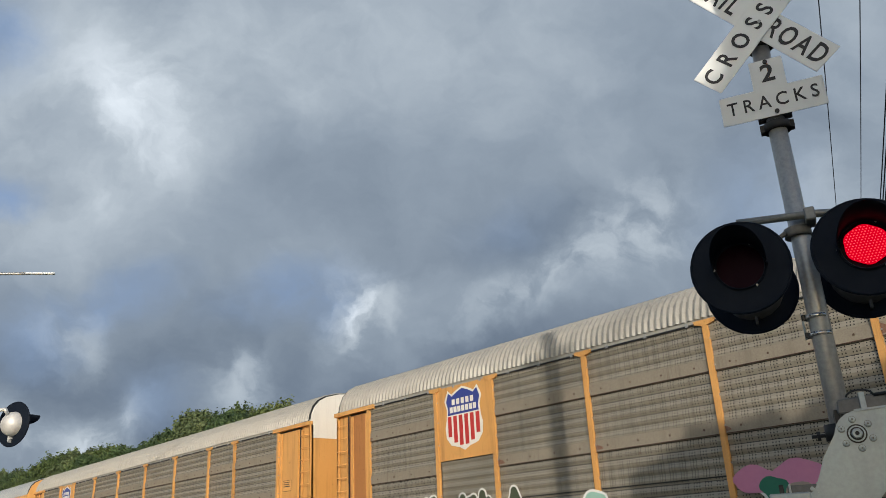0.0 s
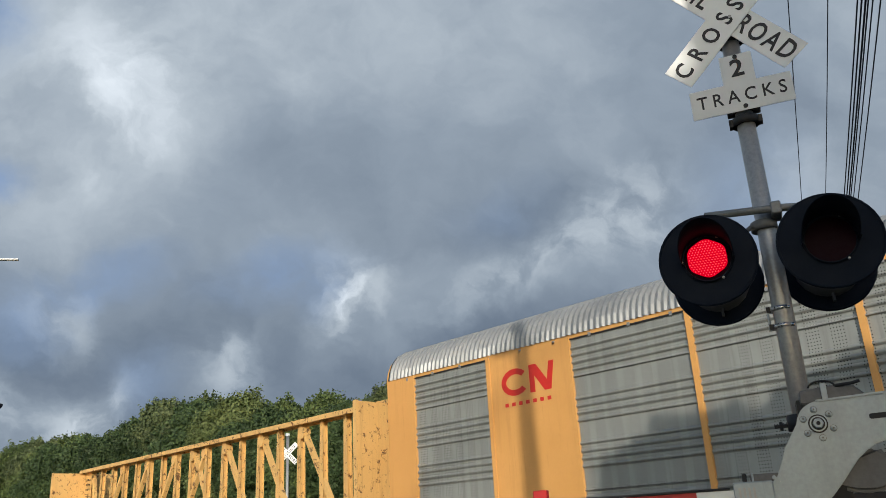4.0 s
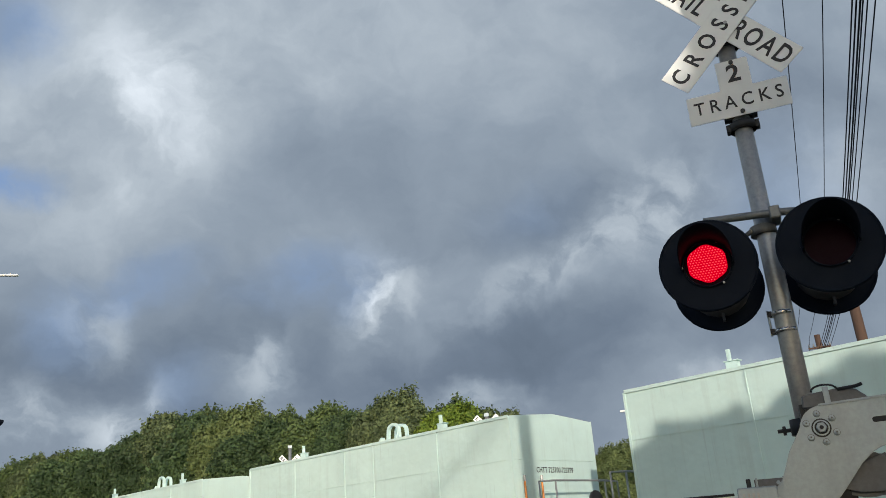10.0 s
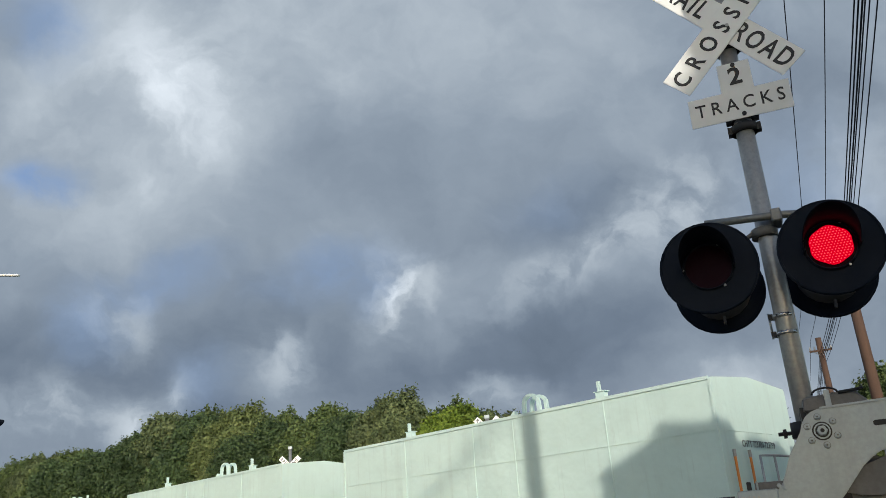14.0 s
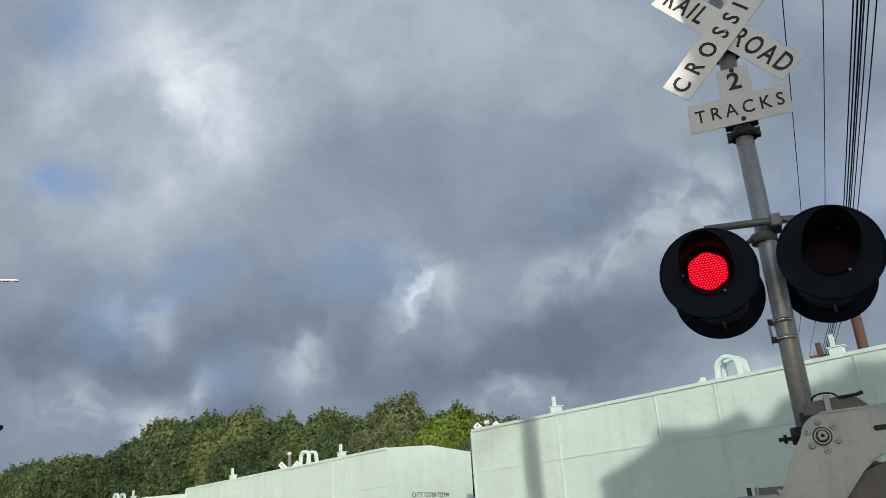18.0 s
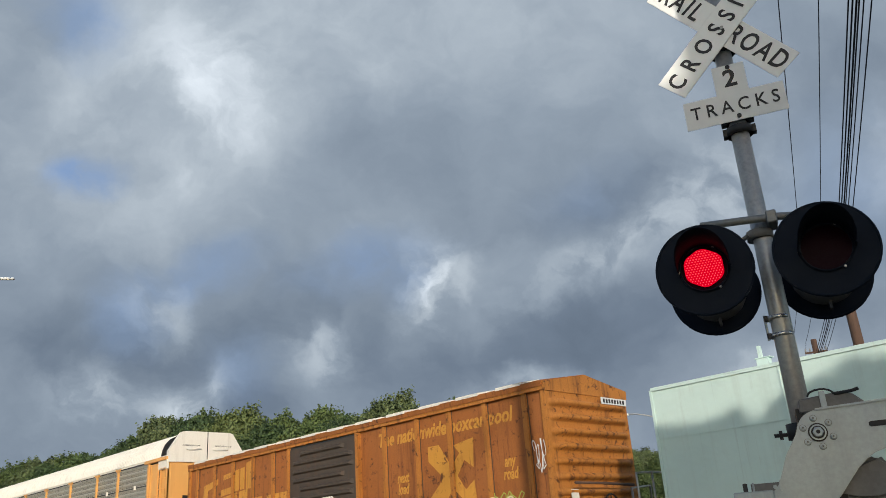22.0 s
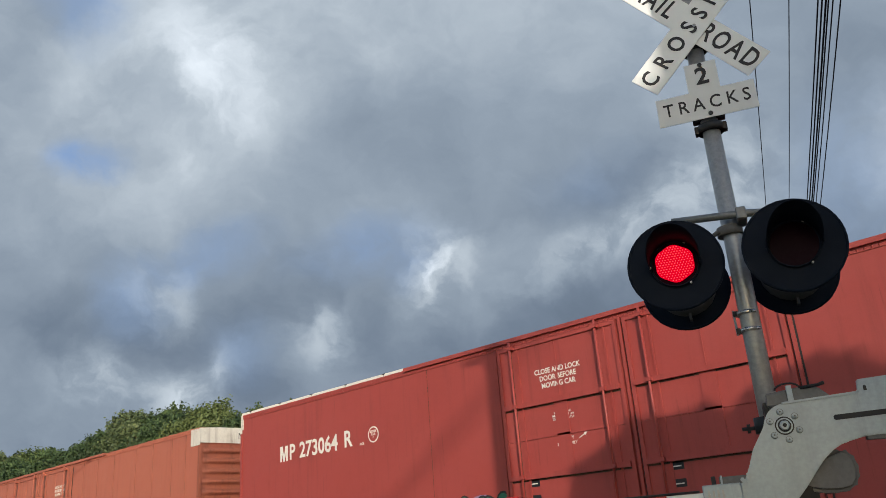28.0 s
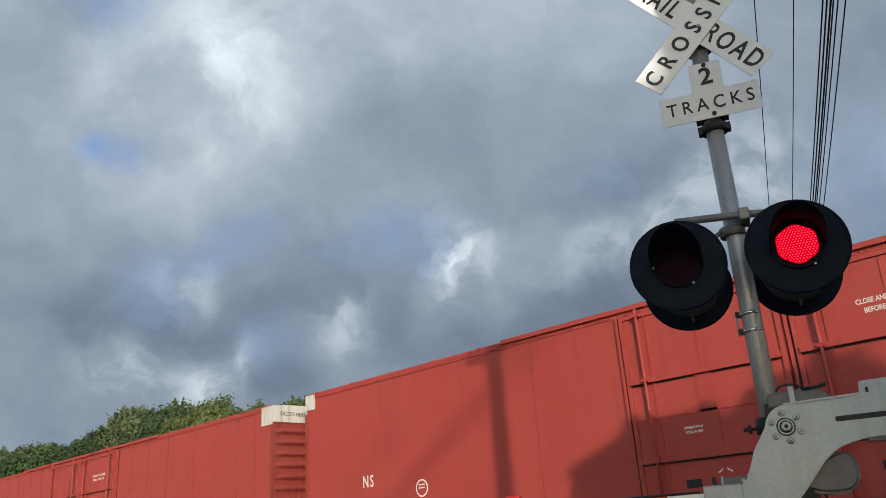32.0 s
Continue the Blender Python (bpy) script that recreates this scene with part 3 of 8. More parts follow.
def spray_letters(parent, y, x, z, count, wide, high, r, fill, line, seed, bubble=False):
    """A row of wild sprayed shapes with an outline, too tangled to be letters."""
    for layer, (ink, grow) in enumerate(((line, 0.045), (fill, 0.0))):
        if not ink:
            continue
        q, lift = random.Random(seed), y - 0.004 * layer
        for i in range(count):
            bm = bmesh.new()
            cx, lean = x + (i + 0.5) * wide, q.uniform(-0.25, 0.25)
            if bubble:
                pts = [(q.uniform(-0.12, 0.12), -0.5), (q.uniform(-0.22, 0.0), 0.1), (q.uniform(-0.1, 0.1), 0.5), (q.uniform(0.05, 0.2), 0.05), (q.uniform(0.0, 0.2), -0.5)]
            else:
                pts = [(q.uniform(-0.5, 0.5), (-0.5, 0.5, -0.35, 0.35, 0.0)[(k + i) % 5] + q.uniform(-0.12, 0.12)) for k in range(5)]
            pts = [(cx + (a + lean * b) * wide, z + b * high) for a, b in pts]
            for (ax, az), (bx, bz) in zip(pts, pts[1:]):
                w = Vector((bx - ax, 0, bz - az))
                turn, rr, lift = math.degrees(math.atan2(w.z, w.x)), r + grow, lift - 0.0002
                slab(bm, disc_outline(bx, bz, rr, rr, 6, turn - 90, 180) + disc_outline(ax, az, rr * 0.8, rr * 0.8, 6, turn + 90, 180), lift - 0.003, lift)
            part("sprayed_shape" if layer else "sprayed_outline", bm, SPRAY[ink], parent)


def rack_car(front, label, length, bays, sheet, roof, frame, depth, cap, badge=None, solid=(), caps=True, end_mat=None, white_from=4.72, boxy=False):
    """A covered rack car for motor cars: posts, sheets, curved ribbed roof and end doors."""
    car = thing("rack_car", pose(0, 0, 0), label, "rail car", "cars of the freight train")
    running_gear(car, length, 3.6)
    y = -HALF
    part("sill", boxes((-length, 0, -1.52, -1.40, 1.0, 1.42), (-length, 0, 1.40, 1.52, 1.0, 1.42)), M_FRAME, car)
    part("far_wall", boxes((-length, 0, 1.46, 1.50, 1.42, 4.97)), sheet, car)
    part("deck", boxes((-length + 0.05, -0.05, -1.4, 1.4, 1.15, 1.25), (-length + 0.05, -0.05, -1.44, -1.40, 1.42, 4.9)), M_FRAME, car)
    part("roof", corrugated_roof(-length + 0.1, -0.5 if boxy else -0.1), roof, car)
    part("top_chord", boxes((-length + 0.05, -0.05, y - 0.005, y + 0.06, 4.90, 5.0)), M_ROOF_WHITE if boxy else frame if cap != "grey" else M_ROOF_GREY, car)
    part("chord_gap", boxes((-length + 0.06, -0.06, y - 0.012, y + 0.02, 4.868, 4.898)), M_DARK, car)
    part("roof_rim", prism(bmesh.new(), [(p * 1.012, q + 0.03 * (q > 5.3)) for p, q in ROOF], -0.15 if not boxy else -0.54, -0.10 if not boxy else -0.50), M_DARK, car)
    part("roof_rim", prism(bmesh.new(), [(p * 1.012, q + 0.03 * (q > 5.3)) for p, q in ROOF], -length + 0.10, -length + 0.15), M_DARK, car)
    for k in range(int(length / 0.95)):
        part("drip_clip", boxes((-0.6 - k * 0.95, -0.54 - k * 0.95, y - 0.03, y - 0.005, 4.86, 4.93)), M_GALV, car)
    for x in (0.0, -length + 0.06):
        if boxy and x == 0:
            bm = prism(bmesh.new(), [(-1.50, 1.25), (1.50, 1.25), (1.50, white_from), (-1.50, white_from)], x - 0.06, x, 0)
            prism(bm, [(-1.52, white_from + 0.003), (1.52, white_from + 0.003), (1.52, 5.16), (1.06, 5.84), (0.9, 5.88), (-0.9, 5.88), (-1.06, 5.84), (-1.52, 5.16)], x - 0.12, x + 0.06, 1)
            e = part("end_wall", bm, end_mat, car)
            part("roof_cap", prism(bmesh.new(), [(p * 0.94, q - 0.05) for p, q in ROOF], -0.50, -0.12), M_DARK, car)
        else:
            e = part("end_wall", end_plate(x, white_from), end_mat or [frame, M_WHITE], car)
        part("door_seam", boxes((x + (0.002 if x == 0 else -0.066) + (0.06 if boxy and x == 0 else 0), x + (0.006 if x == 0 else -0.062) + (0.062 if boxy and x == 0 else 0), -0.016, 0.016, 1.3, 5.86)), M_DARK, e)
    for d in bays:
        w = 0.11
        bm = boxes((-d - w / 2, -d + w / 2, y - 0.05, y + 0.02, 1.42, 4.92))
        if caps:
            slab(bm, [(-d - 0.22, 4.93), (-d + 0.22, 4.93), (-d + 0.2, 4.86), (-d + 0.06, 4.82), (-d - 0.06, 4.82), (-d - 0.2, 4.86)], y - 0.055, y + 0.02)
        post = part("post", bm, frame, car)
        for z in (1.7, 2.3, 2.95, 3.5, 4.05, 4.55):
            part("bolt", boxes((-d + 0.055, -d + 0.08, y - 0.03, y - 0.01, z, z + 0.03)), M_GALV, post) if cap == "grey" else None
    for a, b in zip(bays, bays[1:]):
        if any(abs(a - s) < 0.3 for s in solid):
            continue
        cuts = [1.42, 4.90] if depth is rib_deep else [1.42, 2.00, 3.05, 4.07, 4.90] if boxy else [1.42, 2.10, 2.95, 4.0, 4.90]
        gap = 0.024 if boxy else 0.012
        for z0, z1 in zip(cuts, cuts[1:]):
            part("side_panel", waved_sheet(-b + 0.05, -a - 0.05, z0 + gap, z1 - gap, y + 0.02, depth, 0.019 if depth is rib_deep else 0.045), sheet, car)
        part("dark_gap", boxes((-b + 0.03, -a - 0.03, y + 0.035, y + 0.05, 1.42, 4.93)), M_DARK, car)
    return car


def wave_small(z):
    return 0.017 * math.sin(z * 2 * math.pi / 0.19)


def rib_deep(z):
    f = (z * 1.0 / 0.15) % 1.0
    flat = math.sin(z * 2 * math.pi / 0.95 + 0.8) > 0.45
    return 0.0 if flat else 0.048 * max(0.0, math.sin(f * 2 * math.pi)) ** 0.6


def rack_end_bay(car, d0, d1, frame, front=True):
    """The solid yellow bay at a car's end: door leaf, corner ladder and the bracket above."""
    y = -HALF
    a, b = -d1, -d0
    inner = (a, b - 0.62) if front else (a + 0.62, b)
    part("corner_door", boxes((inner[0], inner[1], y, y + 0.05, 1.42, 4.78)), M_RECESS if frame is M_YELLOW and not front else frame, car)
    part("door_rib", boxes((inner[0] + 0.12, inner[0] + 0.2, y - 0.04, y, 1.42, 4.75), (inner[1] - 0.1, inner[1] - 0.03, y - 0.05, y, 1.42, 4.75)), frame, car)
    part("bracket_beam", boxes((a - 0.3 if front else a - 0.05, b + 0.02 if front else b + 0.3, y - 0.08, y + 0.05, 4.84, 4.95)), frame, car)
    lx = (b - 0.50, b - 0.06) if front else (a + 0.06, a + 0.50)
    part("corner_recess", boxes((lx[0] - 0.06, lx[1] + 0.06, y + 0.05, y + 0.085, 1.42, 4.84)), frame, car)
    part("corner_post", boxes((lx[1] + 0.0, lx[1] + 0.06, y - 0.02, y + 0.05, 1.42, 4.84) if front else (lx[0] - 0.06, lx[0], y - 0.02, y + 0.05, 1.42, 4.84)), frame, car)
    ladder("ladder", car, lx[0], lx[1], 1.5, 4.75, y, 9, frame)
    part("hinge_gap", boxes((lx[0] - 0.10 if front else lx[1] + 0.06, lx[0] - 0.07 if front else lx[1] + 0.09, y - 0.01, y + 0.055, 1.42, 4.8)), M_DARK, car)
    for r in ((inner[0] + 0.3, inner[0] + 0.75, y - 0.004, y, 3.0, 3.3), (inner[0] + 0.33, inner[0] + 0.72, y - 0.004, y, 2.5, 2.7)) if front and inner[1] - inner[0] > 1.0 else ():
        note = part("notice", boxes(r), M_YELLOW_CLEAN, car)
        part("notice_edge", boxes((r[0] - 0.015, r[1] + 0.015, r[2] + 0.001, r[3], r[4] - 0.015, r[5] + 0.015)), M_RUST, note)
        for k in range(3):
            part("dark_bar", boxes((r[0] + 0.04, r[1] - 0.05 - 0.04 * (k % 2), r[2] - 0.003, r[2], r[5] - 0.06 - k * 0.06, r[5] - 0.035 - k * 0.06)), M_INK, note)


def build_grey_racks():
    bays = [1.88, 4.79, 6.72, 9.6, 12.46, 15.39, 18.3, 21.1, 23.1, 25.94]
    for front, length, tag in ((8.0, 27.5, "shield"), (-20.9, 27.35, "tags")):
        car = rack_car(front, "grey perforated covered rack car with yellow posts and shield badge", length, bays, M_SHEET, M_ROOF_GREY, M_YELLOW, wave_small, "grey",
                       solid=(21.1,), end_mat=[M_YELLOW, M_WHITE], white_from=4.45)
        rack_end_bay(car, 0.0, 1.85, M_YELLOW)
        rack_end_bay(car, 25.98, length, M_YELLOW, front=False)
        y = -HALF
        part("badge_panel", boxes((-23.08, -21.12, y - 0.02, y + 0.04, 3.12, 4.9)), M_YELLOW, car)
        part("side_panel", waved_sheet(-23.02, -21.15, 1.45, 3.10, y + 0.02, wave_small), M_SHEET, car)
        shield(car, -22.1, 4.08, 1.32, 1.54, y - 0.024)
        stain = random.Random(int(abs(front)))
        for d0, d1 in zip(bays, bays[1:]):
            if d0 != 21.1:
                for z in (2.83, 3.97):
                    part("seam_band", boxes((-d1 + 0.06, -d0 - 0.06, y - 0.012, y + 0.01, z, z + 0.22)), M_BAND, car)
                    part("seam_line", boxes((-d1 + 0.06, -d0 - 0.06, y - 0.016, y + 0.006, z - 0.014, z)), M_RUST, car)
                    if stain.random() < 0.6:
                        w, h = stain.uniform(0.10, 0.26), stain.uniform(0.08, 0.20)
                        part("rust_stain", slab(bmesh.new(), [(-d1 + 0.06, z + 0.02), (-d1 + 0.06 + w, z + 0.05), (-d1 + 0.06 + w * 0.7, z + 0.02 + h * 0.6), (-d1 + 0.06, z + 0.02 + h)], y - 0.0145, y - 0.0125), M_RUST_STAIN, car)
                    for k in range(4):
                        xb = -d1 + (d1 - d0) * (k + 0.5) / 4
                        part("band_bolt", boxes((xb - 0.016, xb + 0.016, y - 0.026, y - 0.012, z + 0.085, z + 0.118)), M_RUST, car)
        if tag == "tags":
            blob_paint(car, y - 0.055, [(-17.55, 1.80, 0.40, 0.32, "maroon", "white"), (-15.6, 1.85, 0.5, 0.26, "blue", "white"), (-16.5, 1.92, 0.46, 0.50, "navy", "white"), (-14.4, 1.90, 0.52, 0.58, "green", "white"), (-14.72, 1.82, 0.22, 0.40, "crimson", None),
                                        (-12.75, 1.9, 0.22, 0.42, "white", "black"), (-12.1, 1.8, 0.25, 0.30, "mint", "black"), (-11.2, 1.85, 0.55, 0.62, "teal", "black"), (-9.6, 1.8, 0.58, 0.58, "sky", "black"), (-8.3, 1.7, 0.3, 0.45, "white", "black"), (-4.2, 1.55, 0.5, 0.35, "teal", "black")], 3)
            for i, w in enumerate(("B-DAY=", "=SPRAY", "2021")):
                written("spray_word", w, 0.22, SPRAY["white"], car, pose(-18.75 + i * 0.06, y - 0.06, 2.36 - i * 0.19, 0, 4, 0), bold=0.004)
            for i, w in enumerate(("MFK", "CREW..")):
                written("spray_word", w, 0.30 - 0.08 * i, SPRAY["white"], car, pose(-13.35 + i * 0.1, y - 0.06, 2.36 - i * 0.2, 0, -4, 0), bold=0.008)
        else:
            spray_letters(car, y - 0.052, -24.2, 1.95, 5, 0.78, 0.62, 0.10, "olive", "white", 12)
            blob_paint(car, y - 0.055, [(-14.9, 1.98, 0.42, 0.24, "pink", None), (-14.2, 2.0, 0.46, 0.26, "pink", None), (-14.6, 1.82, 0.26, 0.20, "green", "white"), (-14.15, 1.72, 0.30, 0.16, "dust", "green"), (-18.4, 1.85, 0.3, 0.2, "mint", "white")], 5)
        TRAIN.append((car, front))


def build_ribbed_rack():
    y = -HALF
    bays = [1.75, 4.68, 6.67, 9.48, 12.36, 15.3, 18.28, 21.1, 23.4, 26.0]
    car = rack_car(-49.6, "yellow covered rack car with ribbed grey side panels", 27.05, bays, M_SHEET_RIB, M_ROOF_ZINC, M_YELLOW_CLEAN, rib_deep, "yellow",
                   solid=(4.68, 21.1), caps=False, end_mat=[M_YELLOW_CLEAN, M_YELLOW_CLEAN])
    part("plain_panel", boxes((-6.65, -4.70, y - 0.03, y + 0.04, 1.42, 4.9)), M_YELLOW_CLEAN, car)
    part("panel_seam", boxes((-5.72, -5.66, y - 0.045, y - 0.03, 1.42, 4.9), (-6.5, -6.46, y - 0.04, y - 0.03, 1.42, 4.9), (-4.9, -4.86, y - 0.04, y - 0.03, 1.42, 4.9)), M_YELLOW_CLEAN, car)
    for dx in (-6.35, -5.95, -5.42, -4.98):
        for z in (2.82, 3.66):
            part("bolt", boxes((dx - 0.018, dx + 0.018, y - 0.042, y - 0.03, z - 0.018, z + 0.018)), M_RUST, car)
    part("logo_panel", boxes((-23.38, -21.12, y - 0.03, y + 0.04, 1.42, 4.9)), M_YELLOW_CLEAN, car)
    for x0, x1 in ((-1.72, -0.05), (-27.0, -26.04)):
        part("end_panel", boxes((x0, x1, y - 0.02, y + 0.04, 1.42, 4.9)), M_YELLOW_CLEAN, car)
    logo = part("logo", slab(bmesh.new(), disc_outline(-22.62, 4.24, 0.40, 0.30, 16, 40, 280) + disc_outline(-22.62, 4.24, 0.26, 0.17, 16, 320, -280)[:17], y - 0.036, y - 0.031), M_LOGO_RED, car, "red winding logo band")
    part("logo_stroke", slab(bmesh.new(), [(-22.2, 3.94), (-22.06, 3.94), (-22.06, 4.3), (-21.8, 3.94), (-21.62, 3.94), (-21.5, 4.54), (-21.64, 4.54), (-21.72, 4.16), (-22.0, 4.54), (-22.2, 4.54)], y - 0.036, y - 0.031), M_LOGO_RED, logo)
    for i in range(7):
        part("red_bar", boxes((-22.95 + i * 0.2, -22.85 + i * 0.2, y - 0.036, y - 0.031, 3.72, 3.8)), M_LOGO_RED, logo)
    for i in range(7):
        part("small_bar", boxes((-1.32, -1.16 + 0.04 * (i % 3), y - 0.023, y - 0.020, 3.9 - i * 0.07, 3.922 - i * 0.07)), M_RUST, car)
    for i, m in enumerate((M_DOORGREY, M_WHITE, M_DOORGREY)):
        part("edge_stripe", boxes((0.004, 0.03, -1.42 + i * 0.2, -1.24 + i * 0.2, 1.4, 4.55)), m, car)
    q = random.Random(4)
    for x in (-9.0, -11.8, -14.8):
        bm = bmesh.new()
        pts = disc_outline(x + q.uniform(-0.4, 0.4), 1.75, 0.55, 0.42, 14, 10, 170)
        pipe(bm, [(a, y - 0.06, b) for a, b in pts], 0.025, 5)
        part("sprayed_arc", bm, SPRAY["black"], car)
    TRAIN.append((car, -49.6))


def build_tan_rack():
    y, length = -HALF, 27.6
    car = thing("rack_car", pose(0, 0, 0), "dusty brown covered rack car with punched panels and white end door", "rail car", "cars of the freight train")
    running_gear(car, length, 3.6)
    part("sill", boxes((-length, 0, -1.52, -1.40, 1.0, 1.42), (-length, 0, 1.40, 1.52, 1.0, 1.42)), M_FRAME, car)
    part("far_wall", boxes((-length, 0, 1.46, 1.50, 1.42, 4.97)), M_TAN, car)
    part("roof", corrugated_roof(-length + 0.12, -1.0, 0.19, 0.050), M_ROOF_TAN, car)
    part("top_chord", boxes((-length + 0.05, -1.0, y - 0.02, y + 0.06, 4.83, 4.99)), M_TAN_LIGHT, car)
    posts = [1.05 + 1.165 * k for k in range(23)]
    post_mesh = None
    for d in posts:
        if post_mesh is None:
            p = part("post", boxes((-0.055, 0.055, y - 0.055, y + 0.02, 1.42, 4.83)), M_TAN_LIGHT, car, place=pose(-d, 0, 0))
            post_mesh = p.data
        else:
            part("post", post_mesh, None, car, place=pose(-d, 0, 0))
    panel_mesh, holes = None, None
    for d in posts[:-1]:
        x0 = -d - 1.165 + 0.05
        if panel_mesh is None:
            p = part("side_panel", boxes((0, 1.065, y, y + 0.03, 1.42, 4.84)), M_TAN, car, place=pose(x0, 0, 0))
            panel_mesh = p.data
            bm = bmesh.new()
            for top, rows in ((4.76, 3), (4.02, 6), (3.25, 4), (2.58, 5), (1.85, 3)):
                for r in range(rows):
                    for c in range(13):
                        x, z = 0.11 + c * 0.066, top - r * 0.070
                        bm.faces.new([bm.verts.new((x + a, y - 0.003, z + b)) for a, b in ((0, 0), (0.030, 0), (0.030, 0.034), (0, 0.034))])
            for k in range(12):
                for x in (0.035, 1.03):
                    bm.faces.new([bm.verts.new((x + a, y - 0.003, 1.6 + k * 0.27 + b)) for a, b in ((0, 0), (0.018, 0), (0.018, 0.018), (0, 0.018))])
            h = tagged(part("perforation", bm, M_DARK, p), kind="stuff")
            holes = h.data
        else:
            p = part("side_panel", panel_mesh, None, car, place=pose(x0, 0, 0))
            tagged(part("perforation", holes, None, p), kind="stuff")
    part("end_panel", boxes((-0.98, -0.02, y + 0.05, y + 0.09, 1.42, 4.95)), M_TAN, car)
    part("end_panel", boxes((-length + 0.02, -posts[-1] - 0.05, y, y + 0.04, 1.42, 4.9)), M_TAN, car)
    part("end_post", boxes((-0.11, -0.02, y - 0.03, y + 0.09, 1.42, 4.95)), M_TAN_LIGHT, car)
    part("roof_cap", prism(bmesh.new(), [(p[0] * 0.985, p[1]) for p in ROOF], -1.0, -0.10), M_DARK, car)
    bm = prism(bmesh.new(), [(-1.50, 1.25), (1.50, 1.25), (1.50, 4.66), (-1.50, 4.66)], -0.07, 0.02, 0)
    prism(bm, [(-1.51, 4.663), (1.51, 4.663), (1.51, 5.25), (1.30, 5.62), (0.95, 5.82), (0.8, 5.86), (-0.8, 5.86), (-0.95, 5.82), (-1.30, 5.62), (-1.51, 5.25)], -0.10, 0.02, 1)
    end = part("end_door", bm, [M_TAN, M_WHITE], car, "end door with white upper half")
    ladder("ladder", car, -length + 0.12, -length + 0.62, 1.3, 2.75, y - 0.02, 4, M_ORANGE)
    part("dark_slot", boxes((-length + 0.08, -length + 0.65, y - 0.006, y + 0.0, 2.95, 3.06)), M_DARK, car)
    part("end_door", end_plate(-length + 0.1, 4.66), [M_TAN, M_WHITE], car)
    part("door_seam", boxes((0.021, 0.026, -0.015, 0.015, 1.3, 5.86), (0.021, 0.024, -0.56, -0.55, 1.3, 5.75), (0.021, 0.024, 0.55, 0.56, 1.3, 5.75)), M_DARK, end)
    for i in range(8):
        z = 4.5 - i * 0.40
        for s in (-1, 1):
            bm = bmesh.new()
            pipe(bm, [(0.03, s * 0.04, z - 0.03), (0.09, s * 0.10, z - 0.05), (0.09, s * 0.45, z), (0.03, s * 0.52, z + 0.06)], 0.014, 5)
            part("end_rung", bm, M_ORANGE if i < 7 else M_TAN_LIGHT, end)
    for yy, m in ((-1.05, M_TAN_LIGHT), (0.75, M_DARK)):
        part("lock_bar", boxes((0.022, 0.10, yy - 0.2, yy + 0.35, 5.24, 5.30), (0.022, 0.09, yy - 0.2, yy - 0.1, 5.2, 5.40)), m, end)
    written("caption", "EXCESS HEIGHT CAR", 0.13, M_INK, end, pose(0.026, -0.05, 5.50, 0, 0, 90))
    for i in range(2):
        part("dark_bar", boxes((0.021, 0.026, 0.85, 1.2 - 0.1 * i, 4.42 - 0.24 * i, 4.52 - 0.24 * i)), M_INK, end)
    ladder("ladder", car, -0.85, -0.25, 1.3, 3.35, y + 0.02, 5, M_TAN_LIGHT)
    part("notice", boxes((-3.3, -2.8, y - 0.004, y, 2.25, 2.7)), M_TAN_LIGHT, car)
    part("sprayed_cloud", slab(bmesh.new(), [(-18.0 + 0.28 * k, 2.10 + 0.16 * math.sin(k * 1.7) + 0.12 * (k > 11)) for k in range(16)] + [(-13.8, 1.43), (-18.0, 1.43)], y - 0.061, y - 0.057), SPRAY["white"], car)
    spray_letters(car, y - 0.063, -17.9, 1.86, 7, 0.58, 0.66, 0.05, "black", None, 13)
    spray_letters(car, y - 0.075, -17.8, 1.80, 7, 0.58, 0.50, 0.022, "white", None, 14)
    spray_letters(car, y - 0.060, -13.4, 1.60, 8, 0.62, 0.36, 0.09, "dust", "black", 15)
    spray_letters(car, y - 0.058, -26.85, 1.78, 6, 0.62, 0.74, 0.21, "green", "white", 16, bubble=True)
    for i in range(5):
        scrawl(car, y - 0.080, -26.3 + i * 0.62, 1.85, 0.16, 0.55, "white", 80 + i, 2, 0.012)
    for i in range(7):
        part("sprayed_spike", slab(bmesh.new(), [(-17.6 + i * 0.5, 2.22), (-17.3 + i * 0.5, 2.16), (-17.65 + i * 0.5, 2.50)], y - 0.066, y - 0.062), SPRAY["black"], car)
    scrawl(car, y - 0.090, -20.6, 1.75, 3.0, 0.25, "white", 6, 10)
    written("spray_word", "2010", 0.26, SPRAY["black"], car, pose(-18.5, y - 0.06, 2.0), bold=0.008)
    written("spray_word", "WH", 0.3, SPRAY["white"], car, pose(-13.2, y - 0.06, 2.0), bold=0.01)
    TRAIN.append((car, -119.8))


